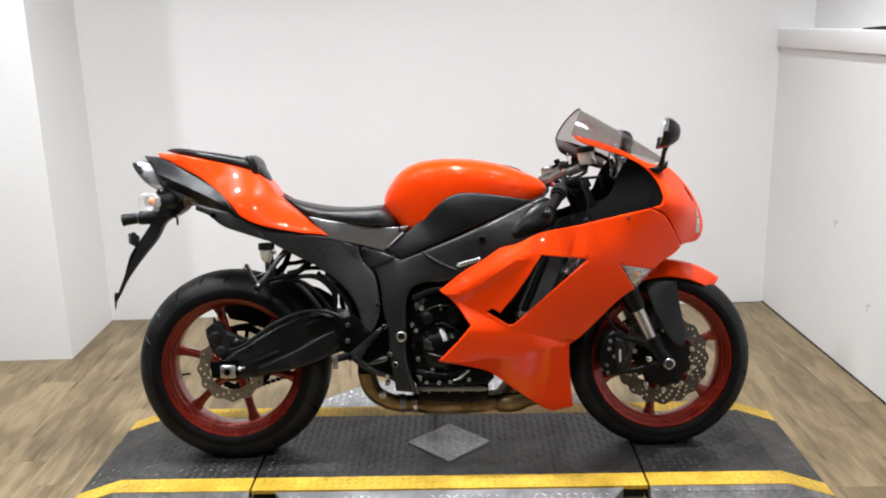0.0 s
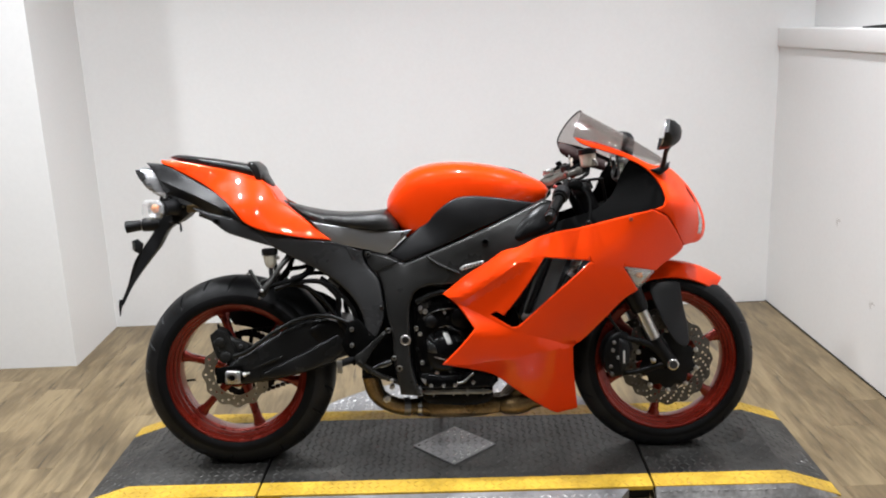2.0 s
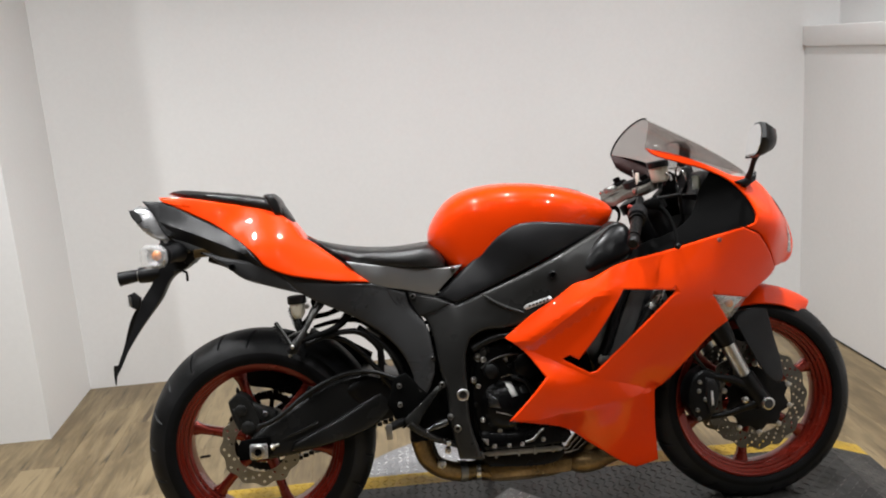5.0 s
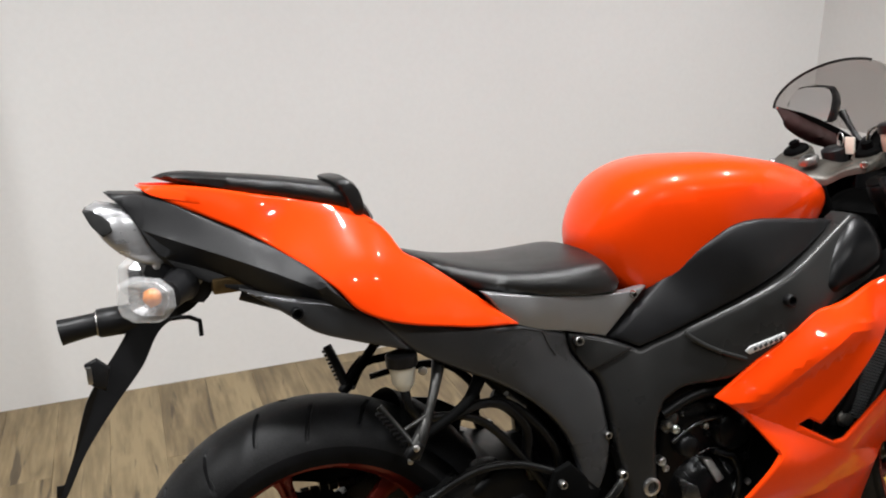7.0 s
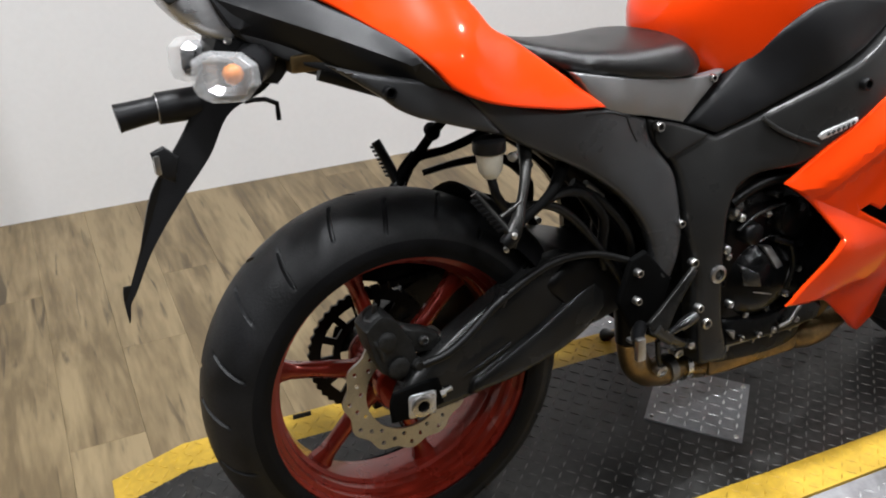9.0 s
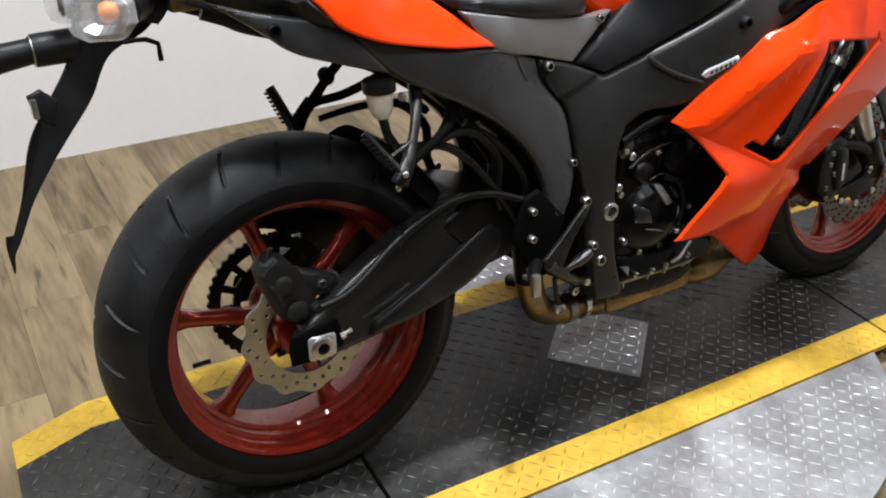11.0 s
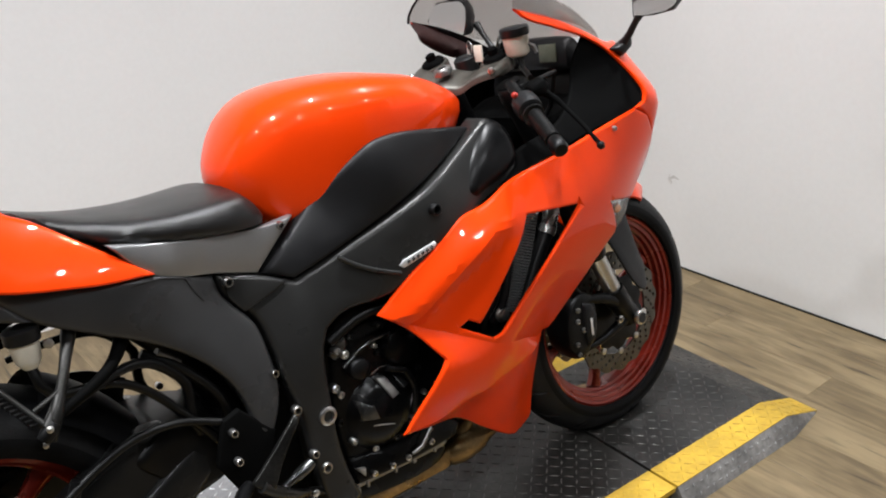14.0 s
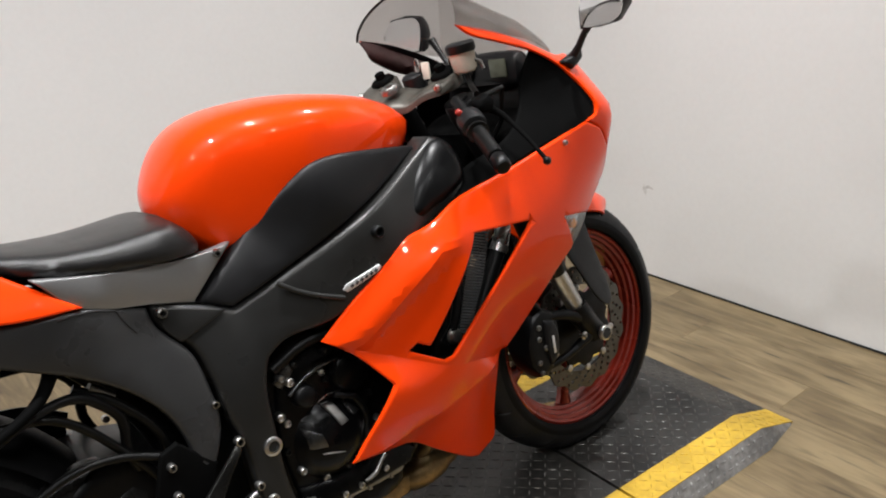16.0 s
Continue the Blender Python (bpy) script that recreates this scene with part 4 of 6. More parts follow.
both("frame_cover", lambda s: panel([(0.092, 0.791), (0.235, 0.744), (0.338, 0.728), (0.436, 0.694), (0.441, 0.663), (0.482, 0.602), (0.494, 0.541), (0.497, 0.487), (0.486, 0.450), (0.466, 0.414), (0.440, 0.420), (0.434, 0.471), (0.414, 0.526), (0.372, 0.580), (0.304, 0.634), (0.235, 0.672), (0.164, 0.714)], SUB_W, 0.022, rnd=0.008, side=s, step=0.028), COVER, bike, "dark grey sweeping subframe cover")

# ---- fairing ----
FAIR_W = field([(0.685, 0.55, 0.185), (0.76, 0.61, 0.203), (0.83, 0.652, 0.212), (0.917, 0.69, 0.218), (0.95, 0.655, 0.250), (0.85, 0.56, 0.225), (0.86, 0.49, 0.232), (0.99, 0.72, 0.228), (1.13, 0.747, 0.238), (1.25, 0.770, 0.244), (1.36, 0.80, 0.246),
                (1.40, 0.713, 0.222), (1.435, 0.66, 0.176), (1.131, 0.645, 0.256), (1.234, 0.622, 0.244), (1.29, 0.545, 0.204), (1.05, 0.52, 0.240), (0.91, 0.442, 0.238), (1.07, 0.372, 0.160), (1.18, 0.45, 0.180), (1.35, 0.60, 0.200), (1.0, 0.41, 0.205)])
RIDGE = [(0.748, 0.530), (0.905, 0.640)]
def fair_w(p):
    """The side fairing's half-width, with the pressed ridge that runs up behind the vent slot."""
    p = np.atleast_2d(np.array(p, float))
    a, b = np.array(RIDGE)
    d = (b - a) / np.linalg.norm(b - a)
    off, along = np.abs((p - a) @ np.array((-d[1], d[0]))), (p - a) @ d / np.linalg.norm(b - a)
    edge, far = np.array((0.685, 0.552)), np.array((0.918, 0.692))
    e = (far - edge) / np.linalg.norm(far - edge)
    deep, up = (p - edge) @ np.array((e[1], -e[0])), (p - edge) @ e / np.linalg.norm(far - edge)
    swell = 0.014 * np.sin(math.pi * np.clip(deep / 0.066, 0, 1)) * np.clip(1.25 - up, 0, 0.3) / 0.3
    return FAIR_W(p) + swell + 0.0055 * np.clip(1 - off / 0.040, 0, 1) * np.clip(4 * along + 0.5, 0, 1) * np.clip(4.5 - 4 * along, 0, 1)


SLOT = [(0.995, 0.658), (1.135, 0.643), (0.911, 0.450), (0.893, 0.447), (0.828, 0.487), (0.846, 0.496), (0.868, 0.483), (0.913, 0.537)]
FOLD_HI = [(0.694, 0.546), (0.748, 0.514), (0.820, 0.476), (0.893, 0.436), (0.940, 0.420), (1.000, 0.400), (1.060, 0.374)]
FOLD_LO = [(0.690, 0.338, 0.219), (0.750, 0.331, 0.213), (0.865, 0.343, 0.212), (0.945, 0.354, 0.205), (1.020, 0.362, 0.192), (1.045, 0.366, 0.180)]
WING = [(0.790, 0.441, 0.240), (0.900, 0.400, 0.230), (0.990, 0.371, 0.205)]
MID_W = field([(x, z, float(fair_w([(x, z)])[0])) for x, z in FOLD_HI] + FOLD_LO + WING + [(0.678, 0.336, 0.221), (0.728, 0.389, 0.229), (0.730, 0.512, 0.205)])
LOW_W = field(FOLD_LO + [(0.752, 0.317, 0.198), (0.834, 0.287, 0.162), (0.908, 0.230, 0.140), (1.014, 0.149, 0.090), (1.114, 0.140, 0.050), (1.09, 0.362, 0.144), (0.930, 0.285, 0.171), (1.012, 0.255, 0.141), (1.096, 0.30, 0.116), (1.105, 0.216, 0.078)])


def shell_w(p):
    """The half-width of the whole side shell: side panel, pointed wing and belly, which meet in two folds."""
    hi, lo = np.array(FOLD_HI), np.array(FOLD_LO)
    a = np.clip((p[:, 1] - np.interp(p[:, 0], hi[:, 0], hi[:, 1])) / 0.004 + 0.5, 0, 1)
    b = np.clip((p[:, 1] - np.interp(p[:, 0], lo[:, 0], lo[:, 1])) / 0.004 + 0.5, 0, 1)
    return fair_w(p) * a + (MID_W(p) * b + LOW_W(p) * (1 - b)) * (1 - a)


both("side_fairing", lambda s: panel([(0.685, 0.552), (0.759, 0.610), (0.830, 0.652), (0.874, 0.680), (0.918, 0.690), (0.988, 0.721), (1.125, 0.748), (1.245, 0.774), (1.330, 0.791), (1.372, 0.770), (1.410, 0.715), (1.440, 0.668), (1.428, 0.653), (1.369, 0.618), (1.346, 0.600), (1.236, 0.621), (1.289, 0.542), (1.251, 0.519), (1.182, 0.448), (1.131, 0.394), (1.093, 0.361), (1.096, 0.299), (1.106, 0.216), (1.116, 0.138), (1.043, 0.131), (1.010, 0.150), (0.908, 0.228), (0.834, 0.286), (0.752, 0.316), (0.675, 0.336), (0.728, 0.389), (0.777, 0.446), (0.731, 0.513)], shell_w, 0.008, [SLOT], 0.005, 0.015, side=s, corner=25, back=1, folds=(FOLD_HI, [q[:2] for q in FOLD_LO], [q[:2] for q in WING], RIDGE)), None, bike, "glossy orange side fairing with an open vent slot and pointed belly", mats=(PAINT, BLACK), smooth=14)
NOSE_W = field([(1.115, 1.019, 0.168), (1.191, 0.992, 0.172), (1.276, 0.950, 0.180), (1.339, 0.887, 0.204), (1.350, 0.852, 0.226), (1.362, 0.815, 0.247), (1.33, 0.79, 0.247), (1.372, 0.77, 0.236), (1.40, 0.713, 0.222), (1.433, 0.902, 0.140), (1.471, 0.848, 0.142), (1.501, 0.802, 0.128), (1.525, 0.738, 0.104), (1.518, 0.702, 0.112), (1.488, 0.683, 0.130), (1.438, 0.675, 0.176), (1.43, 0.80, 0.226), (1.40, 0.77, 0.236)])
both("upper_fairing", lambda s: panel([(1.108, 1.022), (1.191, 0.998), (1.276, 0.962), (1.350, 0.926), (1.395, 0.923), (1.426, 0.902), (1.463, 0.848), (1.494, 0.803), (1.519, 0.740), (1.514, 0.700), (1.490, 0.681), (1.440, 0.671), (1.410, 0.718), (1.372, 0.773), (1.335, 0.791), (1.362, 0.800), (1.370, 0.822), (1.362, 0.861), (1.334, 0.905), (1.284, 0.940), (1.191, 0.976), (1.126, 1.002)], NOSE_W, 0.010, rnd=0.005, step=0.024, side=s, corner=30, back=1), None, bike, "glossy orange upper fairing", mats=(PAINT, BLACK))
nose = part("nose", inflate([(1.416, 0.922), (1.432, 0.912), (1.470, 0.872), (1.503, 0.826), (1.528, 0.775), (1.538, 0.728), (1.528, 0.692), (1.505, 0.674), (1.45, 0.672), (1.43, 0.72), (1.43, 0.82), (1.415, 0.90)], field([(1.40, 0.93, 0.14), (1.46, 0.85, 0.128), (1.50, 0.78, 0.115), (1.53, 0.70, 0.105), (1.46, 0.68, 0.15)]), 0.03, step=0.018, power=3.0), PAINT, bike, "orange nose of the fairing")
both("headlight", lambda s: panel([(1.492, 0.795), (1.508, 0.772), (1.520, 0.738), (1.515, 0.700), (1.496, 0.704), (1.500, 0.740)], lambda p: NOSE_W(p) + 0.004, 0.006, rnd=0.003, side=s, step=0.012), LENS, nose, "clear headlight lens")
both("headlight_reflector", lambda s: panel([(1.494, 0.790), (1.506, 0.771), (1.517, 0.738), (1.512, 0.704), (1.498, 0.707), (1.502, 0.740)], lambda p: NOSE_W(p) + 0.0012, 0.004, rnd=0.001, side=s, step=0.012), SILENCER, nose)
# Near-black panel laid on the nose as the dark of a slit.
both("nose_slit", lambda s: panel([(1.452, 0.862), (1.464, 0.846), (1.489, 0.806), (1.482, 0.806), (1.456, 0.846)], lambda p: NOSE_W(p) + 0.001, 0.004, rnd=0.001, side=s, step=0.012), DEEP, nose)
part("cockpit_opening_shell", inflate([(1.385, 0.93), (1.41, 0.85), (1.41, 0.76), (1.33, 0.74), (1.30, 0.80), (1.31, 0.90)], 0.15, 0.03, power=3), BLACK, bike)
INNER_W = field([(0.93, 0.69, 0.200), (1.125, 0.745, 0.222), (1.245, 0.770, 0.230), (1.370, 0.812, 0.236), (1.367, 0.862, 0.207), (1.340, 0.905, 0.185), (1.280, 0.945, 0.170), (1.19, 0.985, 0.172), (1.20, 0.86, 0.165), (1.10, 0.83, 0.155), (1.28, 0.85, 0.185), (1.02, 0.78, 0.165)])
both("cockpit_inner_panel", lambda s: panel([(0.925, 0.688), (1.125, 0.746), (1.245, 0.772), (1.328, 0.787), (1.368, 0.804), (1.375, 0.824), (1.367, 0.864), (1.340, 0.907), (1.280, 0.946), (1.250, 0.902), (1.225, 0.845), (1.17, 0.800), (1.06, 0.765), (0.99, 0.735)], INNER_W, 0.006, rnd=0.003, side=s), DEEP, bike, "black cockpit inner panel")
DUCT_W = lambda p: FRAME_W(p) + 0.004 + 0.012 * np.exp(-((p[:, 0] - 0.99) ** 2 + (p[:, 1] - 0.765) ** 2) / 0.0040)
both("air_duct_cover", lambda s: panel([(0.900, 0.718), (0.925, 0.762), (0.968, 0.803), (1.012, 0.829), (1.038, 0.826), (1.053, 0.803), (1.053, 0.772), (1.042, 0.746), (1.010, 0.728), (0.960, 0.711), (0.922, 0.700)], DUCT_W, 0.035, rnd=0.022, side=s, step=0.010, corner=70), BLACKGLOSS, bike, "smooth black duct cover beside the tank")
# Dark block added to close a gap where bright wall showed through.
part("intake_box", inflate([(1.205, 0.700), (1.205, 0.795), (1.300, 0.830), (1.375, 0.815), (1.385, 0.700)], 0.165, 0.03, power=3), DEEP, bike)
both("frame_weld", lambda s: tube([(0.636, s * 0.168, 0.672), (0.662, s * 0.175, 0.652), (0.690, s * 0.183, 0.636), (0.738, s * 0.195, 0.616)], 0.0042, 8), FRAME, bike)
both("frame_gusset", lambda s: panel([(0.450, 0.688), (0.512, 0.668), (0.552, 0.653), (0.520, 0.640), (0.470, 0.624), (0.450, 0.656)], lambda p: FRAME_W(p) + 0.004, 0.008, rnd=0.003, side=s), FRAME, bike)
both("cover_seam", lambda s: tube([(x, s * float(SUB_W(np.array([(x, z)]))[0]), z) for x, z in ((0.300, 0.724), (0.345, 0.722), (0.386, 0.708), (0.394, 0.688), (0.408, 0.664))], 0.0016, 6), DARKGAP, bike)
both("frame_badge", lambda s: panel([(0.739, 0.629), (0.746, 0.623), (0.808, 0.642), (0.815, 0.648), (0.811, 0.654), (0.747, 0.637)], lambda p: FRAME_W(p) + 0.004, 0.004, rnd=0.001, side=s, corner=20), BADGE, bike, "silver badge strip")
def BADGE_Y(x, z):
    return float(FRAME_W([(x, z)])[0]) + 0.0042


for sx in range(6):
    bx = 0.753 + 0.0095 * sx
    part("badge_mark", tube([(bx, -BADGE_Y(bx, 0.631 + 0.0026 * sx), 0.630 + 0.0026 * sx), (bx + 0.0045, -BADGE_Y(bx, 0.633 + 0.0026 * sx), 0.634 + 0.0026 * sx)], 0.0028, 6), DARKGAP, bike)

# Added on the far side only; maroon paints in the shaded orange inside.
part("screen_trim", panel([(1.100, 1.018), (1.116, 1.019), (1.190, 0.990), (1.272, 0.950), (1.262, 0.915), (1.190, 0.938), (1.134, 0.966), (1.110, 0.984)], lambda p: NOSE_W(p) - 0.006 - 1.25 * np.clip(1.019 - 0.42 * (p[:, 0] - 1.116) - p[:, 1], 0, 0.03), 0.005, rnd=0.002, side=1, step=0.015), SHADED_PAINT, bike, "far inner face of the orange fairing, coloured maroon as in shade")

# ---- windscreen ----
def screen_bm():
    bm = bmesh.new()
    us, vs = np.linspace(0, 1, 15), np.linspace(-1, 1, 25)
    sheets = []
    for off in (0.0, 0.003):
        grid = []
        for u in us:
            side = np.array([1.415 - 0.310 * u ** 1.0, 0.0, 0.922 + 0.097 * u])
            wide = 0.085 + 0.105 * min(1.0, u * 2.0) ** 0.7 - 0.022 * u * u
            top = np.array([1.430 - 0.275 * u, 0.0, 0.938 + 0.173 * u ** 0.92])
            row = []
            for v in vs:
                a = v * math.pi / 2
                c = max(0.0, math.cos(a)) ** 0.95
                p = side * (1 - c) + top * c
                p[0] = side[0] + (top[0] - side[0]) * c ** 1.5
                p[1] = (wide - off) * math.sin(a)
                p[2] -= off * c
                row.append(bm.verts.new(p))
            grid.append(row)
        for r0, r1 in zip(grid, grid[1:]):
            for k in range(len(vs) - 1):
                bm.faces.new((r0[k], r0[k + 1], r1[k + 1], r1[k]))
        sheets.append(grid)
    a, b = sheets
    for k in range(len(vs) - 1):
        bm.faces.new((a[0][k], a[0][k + 1], b[0][k + 1], b[0][k]))
        bm.faces.new((a[-1][k], a[-1][k + 1], b[-1][k + 1], b[-1][k]))
    for i in range(len(us) - 1):
        for k in (0, -1):
            bm.faces.new((a[i][k], a[i + 1][k], b[i + 1][k], b[i][k]))
    return bm


screen = part("windscreen", screen_bm(), SCREEN, bike, "smoked clear windscreen")
rear_edge = []
# Dark edge on top and far side only; the near edge reflects bright.
for v in np.linspace(-0.2, 1, 15):
    a = v * math.pi / 2
    c = max(0.0, math.cos(a)) ** 0.95
    rear_edge.append((1.105 + 0.050 * c ** 1.5, 0.168 * math.sin(a), 1.019 * (1 - c) + 1.111 * c))
part("edge_trim", tube(rear_edge, 0.0028, 6, 0.01), RUBBER, screen)

# ---- mirrors ----
for s in (-1, 1):
    mir = tagged(new("mirror"), "black wing mirror on a slim arm")
    mir.parent = bike
    part("arm_base", inflate([(1.335, 0.912), (1.372, 0.922), (1.398, 0.935), (1.392, 0.910), (1.365, 0.893)], 0.014, 0.01, mid=s * 0.190, step=0.012, edge_step=0.01), BLACK, mir)
    part("arm", tube([(1.370, s * 0.186, 0.908), (1.374, s * 0.212, 0.935), (1.374, s * 0.232, 0.960), (1.380, s * 0.262, 0.990)], [0.010, 0.0075, 0.007, 0.010], 12), BLACK, mir)
    def mirror_ring(d, k):
        return [(1.344 + d - 0.15 * k * u + 0.22 * k * k2, s * (0.302 + k * u) + (0.018 if s > 0 else 0), 1.002 + k2 * k) for u, k2 in ((-0.055, -0.034), (-0.060, 0.012), (-0.048, 0.046), (0.0, 0.056), (0.056, 0.050), (0.076, 0.024), (0.066, -0.018), (0.0, -0.034))]
    bm = bmesh.new()
    rings = []
    for d, k in ((0.0, 0.97), (0.010, 0.99), (0.028, 0.87), (0.045, 0.63), (0.054, 0.36), (0.057, 0.09)):
        pts = spline(mirror_ring(d, k), 0.011, True, 80)[:]
        rings.append(pts)
    n_ = min(len(r) for r in rings)
    vr = [[bm.verts.new(r[int(i * len(r) / n_)]) for i in range(n_)] for r in rings]
    for a, b in zip(vr, vr[1:]):
        for k in range(n_):
            bm.faces.new((a[k], a[(k + 1) % n_], b[(k + 1) % n_], b[k]))
    bm.faces.new(vr[0]), bm.faces.new(vr[-1])
    part("housing", bm, BLACK, mir)
    bm = bmesh.new()
    bm.faces.new([bm.verts.new(p) for p in spline(mirror_ring(-0.002, 0.89), 0.011, True, 80)])
    made = bmesh.ops.extrude_face_region(bm, geom=bm.faces[:])
    bmesh.ops.translate(bm, vec=(0.002, 0, 0), verts=[v for v in made["geom"] if isinstance(v, bmesh.types.BMVert)])
    part("mirror_glass", bm, MIRROR, mir)

# ---- forks, bars and cockpit ----
STEER = Matrix.Translation((1.118, 0.015, 0.005)) @ Matrix.Rotation(radians(11), 4, "Z") @ Matrix.Translation((-1.110, 0, 0))


def fork_x(z):
    return 1.318 + (0.463 - z) * 0.45


for s in (-1, 1):
    fk = tagged(new("fork_leg"), "black upside-down fork leg with a bright inner tube")
    fk.parent = bike
    y = s * 0.106
    part("outer_tube", tube([(fork_x(0.88), y * 0.9, 0.88), (fork_x(0.70), y, 0.70), (fork_x(0.475), y, 0.475), (fork_x(0.462), y, 0.462)], [0.026, 0.027, 0.028, 0.024], 20), MATT, fk)
    part("inner_tube", tube([(fork_x(0.47), y, 0.47), (fork_x(0.35), y, 0.35)], 0.0205, 20), STEEL, fk)
    part("axle_clamp", tube([(fork_x(0.372), y, 0.372), (fork_x(0.345), y, 0.345), (1.392, y, 0.315), (FX, y, FZ - 0.005)], [0.026, 0.029, 0.026, 0.028], 16), MATT, fk)
    ax = part("axle_end", turned([(0.018, 0), (0.018, 0.008), (0.016, 0.010), (0.011, 0.010), (0.010, 0.002)], (FX, s * 0.134, FZ), (0, s, 0), 24), STEEL, fk)
    # Dark plug: the hollow axle's shade, painted.
    part("axle_bore", turned([(0.0125, 0.004), (0.0125, 0.0108), (0.0005, 0.0108)], (FX, s * 0.134, FZ), (0, s, 0), 20), DARKGAP, ax)
    cap = part("fork_cap", turned([(0.026, -0.012), (0.026, 0.004), (0.022, 0.008), (0.014, 0.009)], STEER @ Vector((1.110, s * 0.083, 0.926)), (-0.4, 0, 1), 22), DEEP, fk)
    part("adjuster", turned([(0.011, 0), (0.011, 0.012), (0.008, 0.014), (0.003, 0.014)], STEER @ Vector((1.107, s * 0.083, 0.934)), (-0.4, 0, 1), 6), DEEP, cap)
    cal = part("brake_caliper", inflate([(1.216, 0.386), (1.246, 0.402), (1.278, 0.388), (1.288, 0.345), (1.270, 0.290), (1.254, 0.256), (1.220, 0.248), (1.198, 0.280), (1.190, 0.336)], 0.036, 0.022, mid=s * 0.086, step=0.014, power=3, edge_step=0.012), MATT, fk, "black radial brake caliper")
    for bx, bz in ((1.226, 0.366), (1.222, 0.341), (1.214, 0.289), (1.217, 0.264), (1.238, 0.316)):
        part("bolt", turned([(0.006, 0), (0.006, 0.005), (0.004, 0.006), (0.003, 0.003)], (bx, s * 0.121, bz), (0, s, 0), 12), ALU, cal)
    part("caliper_cover", inflate([(1.242, 0.380), (1.268, 0.370), (1.276, 0.335), (1.264, 0.285), (1.246, 0.270), (1.240, 0.320)], 0.012, 0.012, mid=s * 0.120, step=0.012, edge_step=0.01), BLACK, cal)
    part("caliper_mark", box_bm((1.252, min(s * 0.132, s * 0.1335), 0.300), (1.258, max(s * 0.132, s * 0.1335), 0.340), 0.0003), BADGE, cal)
    part("caliper_bracket", tube([(1.262, s * 0.112, 0.376), (1.310, s * 0.116, 0.366), (1.350, s * 0.116, 0.348), (1.378, s * 0.112, 0.330)], [0.010, 0.012, 0.014, 0.016], 10), MATT, fk)
    part("bracket_bolt", turned([(0.009, -0.004), (0.009, 0.006), (0.005, 0.008), (0.004, 0.004)], (1.347, s * 0.130, 0.306), (0, s, 0), 12), BOLTSTEEL, fk)
    part("caliper_bracket", tube([(1.252, s * 0.108, 0.262), (1.310, s * 0.112, 0.268), (1.352, s * 0.112, 0.280), (1.392, s * 0.110, 0.290)], [0.008, 0.009, 0.011, 0.014], 10), MATT, fk)
    part("brake_hose", tube([(1.250, s * 0.11, 0.395), (1.215, s * 0.115, 0.45), (1.21, s * 0.10, 0.56), (1.17, s * 0.08, 0.70)], 0.005, 8), RUBBER, fk)
    # clip-on bar
    bar = tagged(new("handlebar"), "black clip-on bar with ribbed rubber grip")
    bar.parent = bike
    part("clamp", turned([(0.034, 0), (0.034, 0.026), (0.031, 0.030)], (fork_x(0.850), y, 0.850), (-0.4, 0, 1), 22), MATT, bar)
    root, tip = Vector((1.088, s * 0.150, 0.884)), Vector((1.006, s * 0.338, 0.790))
    part("bar_tube", tube([root, tip], 0.011, 12), MATT, bar)
    way = (tip - root).normalized()
    g0, g1 = root + way * 0.115, tip - way * 0.012
    prof, ln = [(0.019, 0.0), (0.021, 0.003), (0.021, 0.008)], (g1 - g0).length
    for k in range(12):
        d = 0.010 + (ln - 0.014) * k / 12
        prof += [(0.0150, d), (0.0150, d + 0.006), (0.0143, d + 0.0065), (0.0143, d + 0.008)]
    part("grip", turned(prof, g0, way, 18), RUBBER, bar)
    part("bar_end", turned([(0.012, 0), (0.015, 0.004), (0.015, 0.030), (0.012, 0.034), (0.006, 0.0345)], g1 + way * 0.001, way, 18), MATT, bar)
    sw = part("switch_housing", turned([(0.014, 0), (0.024, 0.003), (0.026, 0.020), (0.024, 0.038), (0.016, 0.042)], root + way * 0.068, way, 16), BLACK, bar)
    part("switch", turned([(0.006, 0), (0.006, 0.008), (0.004, 0.010)], root + way * 0.074 + Vector((-0.018, 0, 0.014)), (-0.8, 0, 0.6), 10), REDSWITCH, sw)
    part("lever_perch", inflate([(1.080, 0.880), (1.110, 0.892), (1.126, 0.874), (1.112, 0.855), (1.082, 0.860)], 0.018, 0.012, mid=s * 0.205, step=0.012, edge_step=0.01), DEEP, bar)
    part("lever", tube([(1.118, s * 0.205, 0.862), (1.132, s * 0.222, 0.848), (1.137, s * 0.245, 0.826), (1.131, s * 0.288, 0.797), (1.119, s * 0.332, 0.768)], [0.0075, 0.006, 0.0045, 0.0042, 0.004], 10, flat=0.8), DEEP, bar, "black brake lever")
    part("lever_ball", turned([(0.003, 0), (0.007, 0.003), (0.008, 0.007), (0.006, 0.012), (0.002, 0.014)], (1.119, s * 0.334, 0.768), (-0.35, s * 0.7, -0.6), 12), MATT, bar)
    part("cable", tube([(1.12, s * 0.19, 0.885), (1.19, s * 0.17, 0.89), (1.21, s * 0.13, 0.82), (1.17, s * 0.09, 0.74)], 0.005, 8), RUBBER, bar)
    part("lower_clamp", box_bm((fork_x(0.71) - 0.04, min(y, y + s * 0.02) - 0.02, 0.685), (fork_x(0.71) + 0.035, max(y, y + s * 0.02) + 0.015, 0.735), 0.01), MATT, fk)

YOKE_TOP = 0.922
def yoke_bm():
    """A cast top yoke with two fork bosses, a waisted web and a raised stem boss, in plan (x, y)."""
